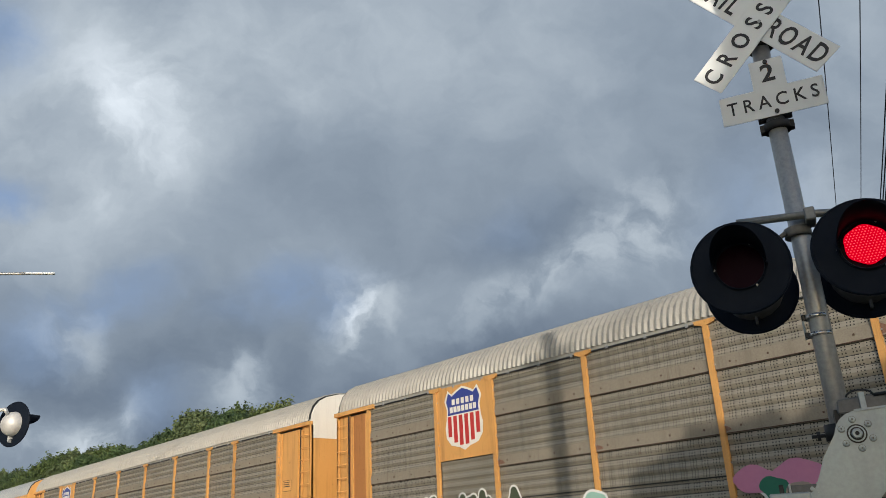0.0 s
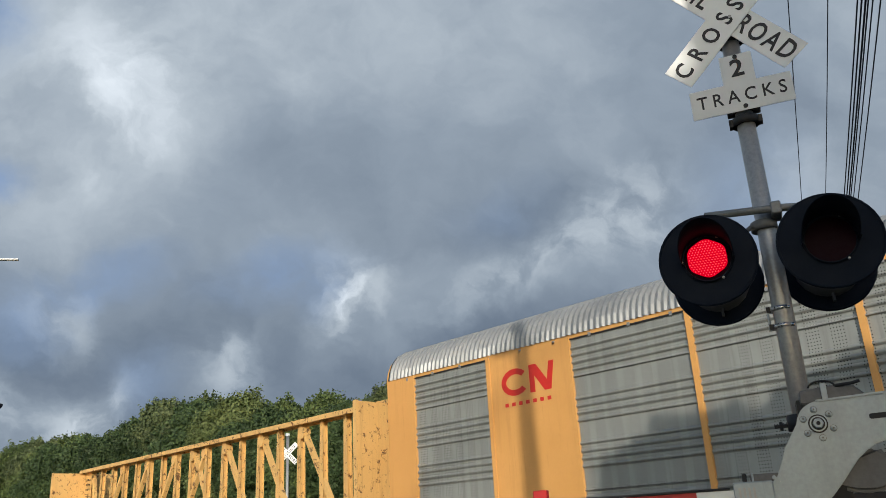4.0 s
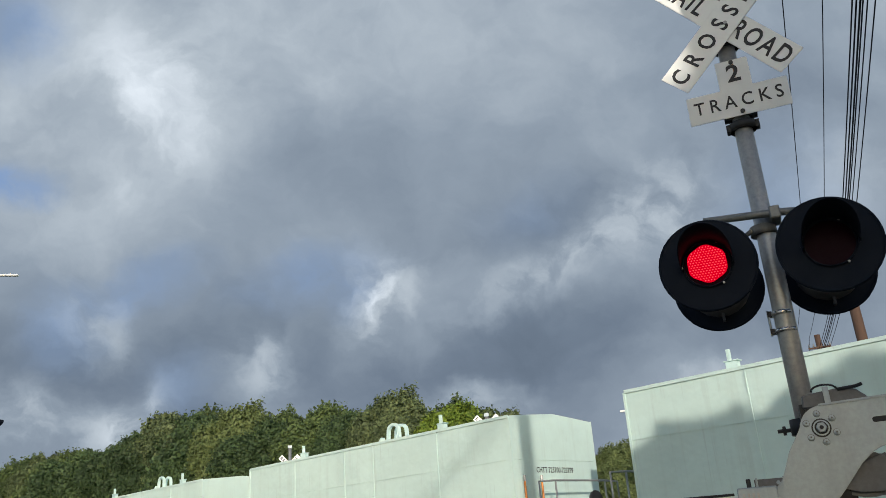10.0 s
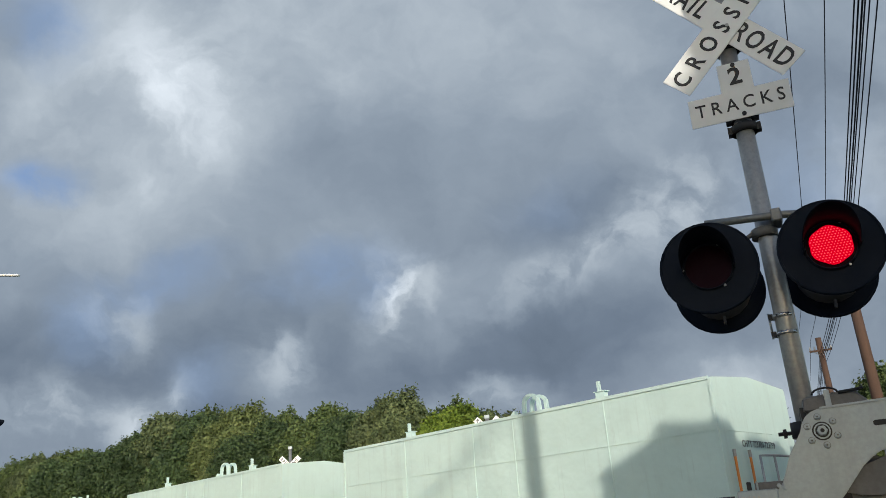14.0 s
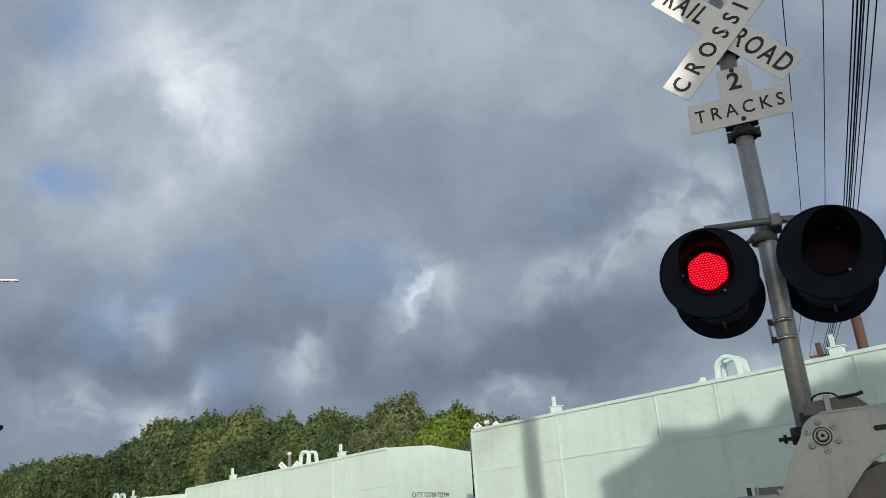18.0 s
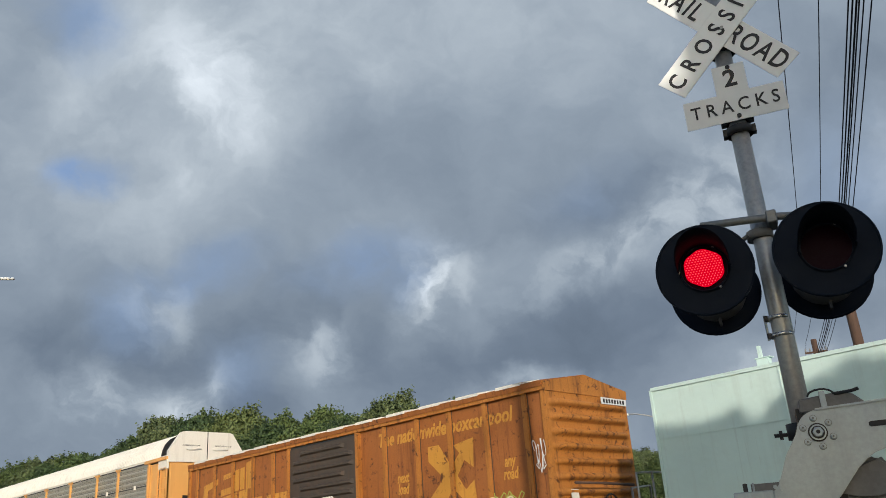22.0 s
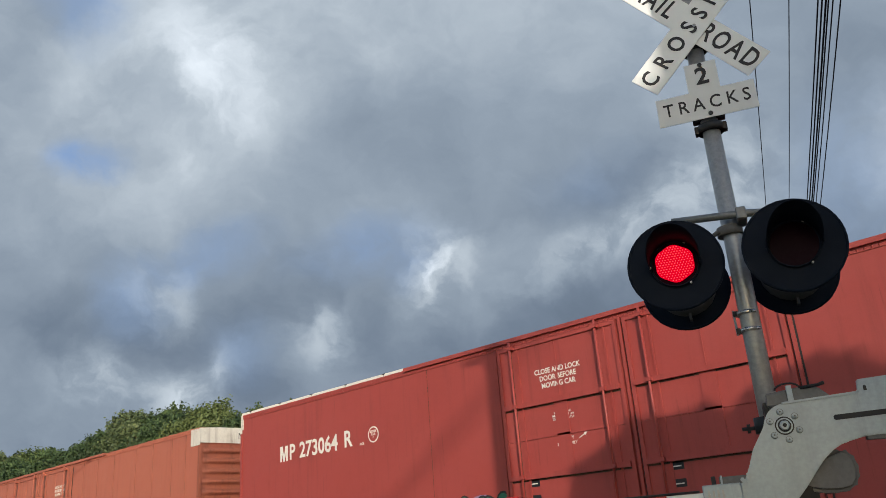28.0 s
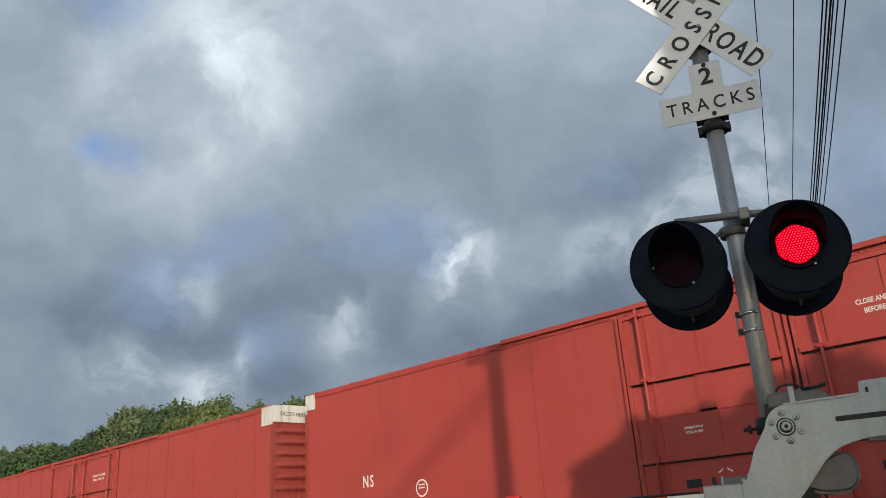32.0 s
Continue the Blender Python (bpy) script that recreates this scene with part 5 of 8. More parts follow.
def door_leaf(car, d0, d1, mat, words, y, shift, rod, small=False):
    """A plug door: skin, frame, level beams, stiffeners and lock rods."""
    leaf = part("door", boxes((-d1 + 0.02, -d0 - 0.02, y - 0.035, y + 0.02, 1.35, 5.0)), mat, car)
    for x in (-d1 + 0.06, -d0 - 0.06):
        part("door_jamb", boxes((x - 0.04, x + 0.04, y - 0.075, y - 0.035, 1.35, 5.0)), mat, leaf)
    part("door_header", boxes((-d1 + 0.1, -d0 - 0.1, y - 0.07, y - 0.035, 4.92, 5.0)), mat, leaf)
    for z in (3.70, 2.25):
        part("door_beam", boxes((-d1 + 0.1, -d0 - 0.1, y - 0.12, y - 0.035, z - 0.05, z + 0.05)), mat, leaf)
        # rusty strip below the beam, also standing in for the beam's shade
        part("beam_seam", boxes((-d1 + 0.1, -d0 - 0.1, y - 0.040, y - 0.034, z - 0.085, z - 0.05)), M_RUST, leaf)
    mid = -(d0 + d1) / 2
    part("stiffener", boxes((mid - 0.16, mid + 0.16, y - 0.055, y - 0.035, 2.3, 3.65), (mid - 0.012, mid + 0.012, y - 0.05, y - 0.035, 3.75, 4.9), (-d1 + 0.1, -d0 - 0.1, y - 0.055, y - 0.035, 2.98, 3.02)), mat, leaf)
    for x in (-d1 + 0.45, -d0 - 0.45):
        bm = bmesh.new()
        tube(bm, (x, y - 0.15, 1.2), (x, y - 0.15, 5.08), 0.028, 8)
        for z in (1.6, 2.25, 3.7, 4.95):
            box(bm, x - 0.06, x + 0.06, y - 0.185, y - 0.035, z - 0.035, z + 0.035)
        part("lock_rod", bm, rod, leaf)
        # rust-dark strip that draws the rod's shade on its left
        part("rod_channel", boxes((x - 0.075, x - 0.045, y - 0.040, y - 0.034, 1.4, 4.92)), M_RUST, leaf)
        part("rod_guide", boxes((x + 0.10, x + 0.14, y - 0.06, y - 0.035, 1.4, 4.92)), mat, leaf)
    if small:
        for z, size, lines in ((4.26, 0.115, words), (2.74, 0.062, ("OPENING W 9-4 H 12-4", "TOTAL W 18-8 H 12-4")), (2.25, 0.065, ("OPEN THIS DOOR FIRST",) if words else ("CLOSE THIS DOOR FIRST",))):
            for k, line in enumerate(lines):
                written("stencil", line, size, M_WHITE, leaf, pose(mid + 0.08 + (0 if z > 4 else -0.35 if z > 2.5 else -0.1), y - (0.095 if z < 2.3 else 0.04), z - k * size * 1.3), wide=0.8, bold=0.002)
        part("dark_notice", boxes((mid - 0.65, mid - 0.36, y - 0.04, y - 0.036, 1.72, 1.86)), M_INK, leaf)
        for s in (-1, 1):
            part("arrow_mark", slab(bmesh.new(), [(mid + 0.1 + s * 0.04, 2.0), (mid + 0.1 + s * 0.13, 1.94), (mid + 0.1 + s * 0.12, 1.92), (mid + 0.1 + s * 0.04, 1.97)][::s], y - 0.04, y - 0.036), M_WHITE, leaf)
        return leaf
    for k, line in enumerate(words):
        written("stencil", line, 0.15, M_WHITE, leaf, pose(mid + shift, y - 0.04, 4.32 - k * 0.15), wide=0.92, bold=0.003)
    if words:
        for k, line in enumerate(("DOOR OPENING", "MAIN   W 9-10 H 12-9", "TOTAL W 20-0 H 12-9")):
            written("stencil", line, 0.062, M_WHITE, leaf, pose(mid + shift + 0.02, y - 0.04, 3.43 - k * 0.062), wide=0.9, bold=0.001)
        for k, line in enumerate(("SECURITY", "DEVICE ONLY")):
            written("stencil", line, 0.085, M_WHITE, leaf, pose(mid + shift + 0.05, y - 0.04, 2.90 - k * 0.10), wide=0.9, bold=0.001)
        part("arrow_mark", slab(bmesh.new(), [(mid + shift + 0.34, 2.88), (mid + shift + 0.48, 2.94), (mid + shift + 0.47, 2.97), (mid + shift + 0.54, 2.965), (mid + shift + 0.5, 2.90), (mid + shift + 0.49, 2.925), (mid + shift + 0.35, 2.865)], y - 0.04, y - 0.036), M_WHITE, leaf)
    else:
        written("stencil", "CLOSE THIS DOOR FIRST", 0.075, M_WHITE, leaf, pose(mid + 0.1, y - 0.092, 2.25), wide=0.8, bold=0.001)
    for zz in (1.75, 2.05):
        part("dark_notice", boxes((mid - 1.0, mid - 0.75, y - 0.04, y - 0.036, zz, zz + 0.14)), M_INK, leaf)
        part("white_bar", boxes((mid - 0.97, mid - 0.8, y - 0.043, y - 0.04, zz + 0.05, zz + 0.07)), M_WHITE, leaf)
    return leaf


def hicube_car(front, length, mat, label, words, white_edge=False, cap_side=0.52, mark="", rod=None, seams=True, lettered=("front",), darker_end=None):
    """A long high box car with double plug doors and a ribbed end."""
    y = -HALF
    car = thing("box_car", pose(0, 0, 0), label, "rail car", "cars of the freight train")
    running_gear(car, length, 4.6)
    part("side_wall", boxes((-length, 0, y, y + 0.08, 1.05, 5.08)), mat, car)
    part("far_wall", boxes((-length, 0, 1.45, 1.53, 1.05, 5.08)), mat, car)
    bm = bmesh.new()
    prism(bm, [(-1.56, 5.08), (-1.56, 5.16), (-0.8, 5.185), (0, 5.195), (0.8, 5.185), (1.56, 5.16), (1.56, 5.08)], -length, 0)
    part("roof", bm, mat, car)
    for i in range(18):
        x = -length + 0.5 + i * (length - 1.0) / 17
        part("roof_rib", prism(bmesh.new(), [(-1.57, 5.14), (-1.57, 5.175), (-0.8, 5.205), (0, 5.215), (0.8, 5.205), (1.57, 5.175), (1.57, 5.14)], x - 0.04, x + 0.04), M_WHITE if white_edge and not 7 < -x < 19.3 else mat, car)
        if white_edge and not 7 < -x < 19.3:
            part("edge_joint", boxes((x - 0.012, x + 0.012, y - 0.040, y - 0.036, 5.13, 5.215), (x - 0.07, x + 0.05, y - 0.040, y - 0.036, 5.195, 5.215)), M_DARK, car)
    part("top_rail", boxes((-length + 0.02, -0.02, y - 0.022, y, 5.02, 5.085)), mat, car)
    if white_edge:
        for a, b in ((-length + 0.02, -19.35), (-6.95, -0.6)):
            part("roof_edge", boxes((a, b, y - 0.035, y - 0.01, 5.145, 5.21)), M_WHITE, car)
    part("door_track", boxes((-19.3, -6.92, y - 0.09, y - 0.03, 5.10, 5.19), (-17.0, -9.4, y - 0.11, y, 1.20, 1.30)), mat, car)
    for a, b, f in ((10.0, 13.1, "front"), (13.22, 16.32, "rear")):
        door_leaf(car, a, b, mat, words if f in lettered else (), y, 0.5 if f == "front" else 0.0, rod or mat, small=cap_side == 0.5)
    for d in (9.95, 16.37, 13.16):
        part("door_post", boxes((-d - 0.03, -d + 0.03, y - 0.06, y, 1.2, 5.02)), mat, car)
        part("door_gap", boxes((-d - 0.062, -d - 0.03, y - 0.010, y, 1.3, 5.0), (-d + 0.03, -d + 0.062, y - 0.010, y, 1.3, 5.0)), M_DARK, car)
    k = 0
    for d in [0.9, 1.82, 3.18, 4.45, 6.2, 7.6, 8.9, 17.3, 18.6, 20.0, 21.3, 22.6, 23.9, 25.2]:
        if seams or (k % 4 == 0 and d < 20):
            part("side_seam", boxes((-d - 0.014, -d + 0.014, y - 0.012, y, 1.1, 5.02), (-d + 0.05, -d + 0.054, y - 0.003, y, 1.1, 5.02)), mat, car)
            part("seam_line", boxes((-d + 0.014, -d + 0.024, y - 0.005, y, 1.1, 5.02)), M_RUST, car)
            rivet_row(car, d - 0.03, y, mat)
        k += 1
    edge_rivets(car, length, y - 0.022, 5.053, mat)
    edge_rivets(car, length, -1.56, 5.125, mat)
    for x, s in ((0.0, 1), (-length, -1)):
        # end wall and corner posts can take a darker colour than the sides
        end = part("end_wall", ribbed_end(x, 1.1, 4.68, 1.5, 0.14, 0.325, s), darker_end or mat, car)
        part("end_top", prism(bmesh.new(), [(-1.52, 4.68), (1.52, 4.68), (1.54, 5.15), (0.8, 5.19), (0, 5.20), (-0.8, 5.19), (-1.54, 5.15)], min(x, x + s * 0.03), max(x, x + s * 0.03)), M_WHITE_OLD, end, "white painted end panel")
        for c in (-1.51, 1.475):
            part("corner_post", boxes((x - 0.05, x + 0.05, c - 0.05, c + 0.05, 1.05, 4.60)), darker_end or mat, end)
        part("white_cap", boxes((x - (cap_side if s > 0 else 0.03), x + (0.03 if s > 0 else 0.38 if cap_side > 0.1 else 0.08), y - 0.034, y - 0.004, 4.60 if s > 0 else 4.72, 5.14)), M_WHITE_OLD, end)
        if s > 0:
            if mark:
                written("stencil", mark, 0.29 if len(mark) < 12 else 0.17, M_INK, end, pose(0.034, -0.55 if len(mark) > 12 else 0.45, 4.92, 0, 0, 90), wide=0.9)
            for z in (3.2, 2.55):
                part("white_bar", boxes((0.14, 0.145, 0.1, 0.6, z, z + 0.032)), M_WHITE, end)
    for z in (2.55, 2.1, 1.65):
        bm = bmesh.new()
        pipe(bm, [(-0.75, y, z), (-0.72, y - 0.07, z), (-0.12, y - 0.07, z), (-0.08, y, z)], 0.016, 5)
        part("grab_iron", bm, rod or mat, car)
    bm = bmesh.new()
    pipe(bm, [(0.35, -1.45, 1.1), (0.35, -1.45, 2.5), (0.35, 1.3, 2.45), (0.35, 1.3, 1.1)], 0.025, 5)
    pipe(bm, [(0.35, -0.9, 1.1), (0.35, -0.85, 2.6)], 0.025, 5)
    part("end_railing", bm, rod or mat, car)
    bm = bmesh.new()
    pipe(bm, [(0.32, 0.3 + 0.26 * math.cos(k * math.pi / 8), 2.0 + 0.26 * math.sin(k * math.pi / 8)) for k in range(17)], 0.018, 5)
    for k in range(3):
        pipe(bm, [(0.26, 0.3, 2.0), (0.32, 0.3 + 0.26 * math.cos(k * 2.094 + 0.5), 2.0 + 0.26 * math.sin(k * 2.094 + 0.5))], 0.014, 5)
    tube(bm, (0.10, 0.3, 2.0), (0.28, 0.3, 2.0), 0.04, 8)
    part("brake_wheel", bm, M_DARK, car)
    rivet_row(car, 0.10, y, darker_end or mat, 1.15, 4.55, 0.075)
    TRAIN.append((car, front))
    return car


def striped_logo(car, x0, z, h, y):
    """White speed lines that run into two heavy slanted blocks."""
    for i in range(4):
        za = z - h * 0.5 + i * h * 0.235
        part("logo_stripe", slab(bmesh.new(), [(x0, za), (x0 + 2.15 + i * 0.07, za), (x0 + 2.19 + i * 0.07, za + h * 0.12), (x0, za + h * 0.12)], y - 0.004, y), M_WHITE, car, "white speed stripe")
    a = x0 + 2.05
    s = h * 0.30
    part("logo_block", slab(bmesh.new(), [(a, z - h * 0.5), (a + 0.42, z - h * 0.5), (a + 0.62, z + h * 0.10), (a + 0.95, z - h * 0.5), (a + 1.35, z - h * 0.5), (a + 1.35 + s, z + h * 0.5), (a + 0.98 + s, z + h * 0.5),
                                          (a + 0.98, z - h * 0.02), (a + 0.66, z + h * 0.5), (a + s, z + h * 0.5)], y - 0.004, y), M_WHITE, car, "white slanted block")
    c = a + 1.75
    part("logo_block", slab(bmesh.new(), [(c - 0.15, z - h * 0.5), (c + 0.75, z - h * 0.5), (c + 1.0, z - h * 0.35), (c + 1.05, z - h * 0.02), (c + 0.85, z + h * 0.1), (c + 0.35, z + h * 0.13), (c + 0.38, z + h * 0.24), (c + 1.1, z + h * 0.24),
                                          (c + 1.2, z + h * 0.5), (c + 0.3, z + h * 0.5), (c + 0.02, z + h * 0.38), (c - 0.04, z + h * 0.05), (c + 0.12, z - h * 0.08), (c + 0.62, z - h * 0.11), (c + 0.6, z - h * 0.24), (c - 0.2, z - h * 0.24)], y - 0.004, y), M_WHITE, car, "white slanted block")


def build_hicubes():
    y = -HALF - 0.001
    car = hicube_car(-391.8, 26.75, M_OXIDE, "faded oxide red high box car with spray tags", ("CLOSE & LOCK DOORS", "BEFORE MOVING CAR"), mark="NS 465107", white_edge=True, darker_end=painted("darker_oxide", (0.24, 0.065, 0.04), dirt=(0.04, 0.02, 0.015), grime=0.7, rough=0.65, fine=0.25), lettered=("front", "rear"))
    striped_logo(car, -26.3, 3.95, 0.95, y)
    scrawl(car, y, -0.75, 3.2, 1.2, 0.95, "black", 31, 7, 0.024)
    scrawl(car, y - 0.06, -15.0, 4.1, 1.0, 0.8, "black", 33, 5, 0.018)
    scrawl(car, y - 0.06, -11.0, 2.6, 0.9, 0.9, "black", 34, 5, 0.018)
    part("bare_patch", boxes((-12.6, -10.6, y - 0.04, y - 0.036, 3.8, 4.85)), painted("worn_door", (0.22, 0.10, 0.04), rust=0.7, grime=0.5), car)
    blob_paint(car, y, [(-7.75, 2.0, 0.22, 0.3, "white", None), (-7.1, 1.85, 0.24, 0.32, "black", "cream"), (-6.4, 1.9, 0.18, 0.30, "cream", "black"), (-5.85, 1.95, 0.18, 0.34, "black", "cream"), (-5.2, 1.9, 0.30, 0.42, "navy", "cream"), (-4.25, 1.95, 0.32, 0.48, "navy", "cream"), (-4.2, 2.05, 0.12, 0.18, "sky", None)], 41)
    written("spray_word", "KERSE", 0.26, SPRAY["white"], car, pose(-3.35, y - 0.004, 2.42), bold=0.008)
    written("spray_word", "AMEM...", 0.19, SPRAY["white"], car, pose(-3.3, y - 0.004, 2.2), bold=0.006)
    scrawl(car, y, -2.0, 2.35, 1.1, 0.5, "white", 37, 8)
    for i, t in enumerate(("EXH 17-0  W 0-0", "EXW 9-11  H 16-1", "EW  9-4  H 16-1")):
        written("stencil", t, 0.15, M_WHITE, car, pose(-1.75, y - 0.018, 1.98 - i * 0.16), wide=0.8, bold=0.002)
    part("placard_holder", boxes((-0.62, -0.18, y - 0.025, y, 2.2, 2.75)), M_OXIDE, car)
    part("yellow_tag", boxes((-0.95, -0.84, y - 0.022, y - 0.018, 2.0, 2.3)), M_LOGO_YELLOW, car)
    for x in (-9.6, -12.0, -22.0):
        scrawl(car, y - (0.06 if x == -12.0 else 0), x, 1.75, 1.4, 0.3, "white", int(-x * 7), 8)
    car = hicube_car(-420.3, 26.6, M_CRIMSON, "dark crimson high box car with white roof edge", ("CLOSE AND LOCK", "DOOR BEFORE", "MOVING CAR"), white_edge=True, seams=False, mark="", cap_side=0.03, lettered=("rear",))
    em = [(0, 0), (0.075, 0), (0.075, 0.30), (0.145, 0), (0.215, 0), (0.285, 0.30), (0.285, 0), (0.36, 0), (0.36, 0.42), (0.25, 0.42), (0.18, 0.13), (0.11, 0.42), (0, 0.42)]
    part("stencil", slab(bmesh.new(), [(-24.61 + a, 3.545 + b) for a, b in em], y - 0.009, y - 0.006), M_WHITE, car)
    written("stencil", "P", 0.58, M_WHITE, car, pose(-24.04, y - 0.008, 3.75), wide=0.94, bold=0.013)
    written("stencil", "273064", 0.58, M_WHITE, car, pose(-22.86, y - 0.008, 3.75), wide=0.97, bold=0.013)
    written("stencil", "R", 0.58, M_WHITE, car, pose(-21.60, y - 0.008, 3.78), wide=0.94, bold=0.013)
    written("stencil", "AGE", 0.09, M_WHITE, car, pose(-21.05, y - 0.004, 3.60))
    part("round_mark", slab(bmesh.new(), disc_outline(-20.6, 3.78, 0.20, 0.20, 20), y - 0.003, y), M_WHITE, car)
    part("round_field", slab(bmesh.new(), disc_outline(-20.6, 3.78, 0.17, 0.17, 20), y - 0.006, y - 0.003), M_CRIMSON, car)
    for k, word in enumerate(("EXCEEDS", "PLATE", "F")):
        written("stencil", word, 0.075, M_WHITE, car, pose(-20.6, y - 0.009, 3.855 - k * 0.075), wide=0.8, bold=0.002)
    blob_paint(car, y, [(-21.3, 1.75, 0.5, 0.24, "violet", None), (-20.2, 1.82, 0.5, 0.24, "violet", None), (-18.9, 1.86, 0.5, 0.20, "violet", None), (-17.1, 1.78, 0.5, 0.22, "violet", None)], 53)
    spray_letters(car, y - 0.012, -22.5, 1.66, 8, 0.78, 0.42, 0.15, "green", "black", 54)
    spray_letters(car, y - 0.022, -22.4, 1.62, 8, 0.78, 0.40, 0.028, "mint", None, 55)
    shield(car, -3.1, 3.74, 0.72, 0.80, y)
    blob_paint(car, y, [(-6.9 + i * 0.5, 1.80 + 0.10 * (i % 2), 0.28, 0.26, "mint" if i % 2 else "black", "white") for i in range(8)], 51)
    scrawl(car, y - 0.020, -5.2, 2.05, 3.6, 0.4, "sky", 52, 12)
    car = hicube_car(-449.4, 26.5, M_OXIDE_B, "oxide red high box car with white slanted logo", ("CLOSE & LOCK", "DOORS BEFORE", "MOVING CAR"), mark="NS 487923", darker_end=painted("darker_faded_oxide", (0.29, 0.085, 0.05), dirt=(0.05, 0.022, 0.016), grime=0.65, rough=0.65, fine=0.25))
    striped_logo(car, -26.35, 3.90, 0.95, y)
    part("repaint_patch", boxes((-1.97, -1.02, y - 0.002, y + 0.002, 1.75, 2.53)), M_SCARLET, car)
    for i, t in enumerate(("EXH 17-0", "EXW 10-1", "EW 9-3")):
        written("stencil", t, 0.14, M_WHITE, car, pose(-1.5, y - 0.004, 2.12 - i * 0.13))
    written("stencil", "NS 487923", 0.34, M_WHITE, car, pose(-23.6, y - 0.002, 2.05), wide=0.8, bold=0.006)
    for x in (-10.2, -18.6, -21.8):
        scrawl(car, y, x, 2.0, 1.1, 0.5, "white", int(-x * 9), 6)
    for front, sd in ((-478.0, 61), (-506.2, 71)):
        car = hicube_car(front, 26.5, M_SCARLET, "red high box car with white corner caps", ("CLOSE AND LOCK DOORS", "BEFORE MOVING CAR"), mark="EXCESS HEIGHT CAR", cap_side=0.5, seams=front < -500, darker_end=M_DARKER_RED)
        blob_paint(car, y, [(-5.95, 1.90, 0.30, 0.22, "pale", None), (-5.35, 1.85, 0.32, 0.20, "pale", "white"), (-5.02, 2.20, 0.22, 0.20, "blush", "white"), (-4.72, 1.98, 0.20, 0.20, "pale", None), (-4.36, 2.02, 0.24, 0.24, "sea", None), (-4.0, 1.76, 0.30, 0.16, "white", None),
                            (-1.58, 1.68, 0.20, 0.26, "dust", "black"), (-0.95, 1.72, 0.24, 0.28, "dust", "black"), (-16.05, 1.90, 0.26, 0.22, "gold", "white"), (-15.5, 1.80, 0.22, 0.24, "white", None), (-14.75, 1.88, 0.34, 0.22, "blush", "white"), (-14.3, 1.80, 0.30, 0.20, "white", "black"), (-10.85, 1.60, 0.32, 0.22, "white", None)] if sd == 61 else
                   [(-6.0 + i * 0.8, 1.85, 0.42, 0.26, "white", None) for i in range(4)], sd)
        scrawl(car, y - 0.016, -6.85, 2.22, 0.75, 0.55, "white", sd, 6, 0.020)
        scrawl(car, y - 0.016, -3.4, 2.02, 0.42, 0.55, "white", sd + 1, 5, 0.018)
        for i in range(7):
            for j in (0, 1):
                part("white_bar", boxes((-2.24 + j * 0.2, -2.15 + j * (0.27 - 0.03 * (i % 3)), y - 0.003, y, 2.1 - i * 0.062, 2.135 - i * 0.062)), M_WHITE, car)
        written("stencil", "NS", 0.4, M_WHITE, car, pose(-24.0, y - 0.002, 2.6), wide=0.75, bold=0.006, gap=1.3)
        part("round_mark", slab(bmesh.new(), disc_outline(-22.1, 2.30, 0.2, 0.2, 18), y - 0.003, y), M_WHITE, car)
        part("round_field", slab(bmesh.new(), disc_outline(-22.1, 2.30, 0.165, 0.165, 18), y - 0.006, y - 0.003), M_SCARLET, car)
        for z in (2.36, 2.29):
            part("white_bar", boxes((-22.2, -22.0, y - 0.008, y - 0.006, z, z + 0.03)), M_WHITE, car)


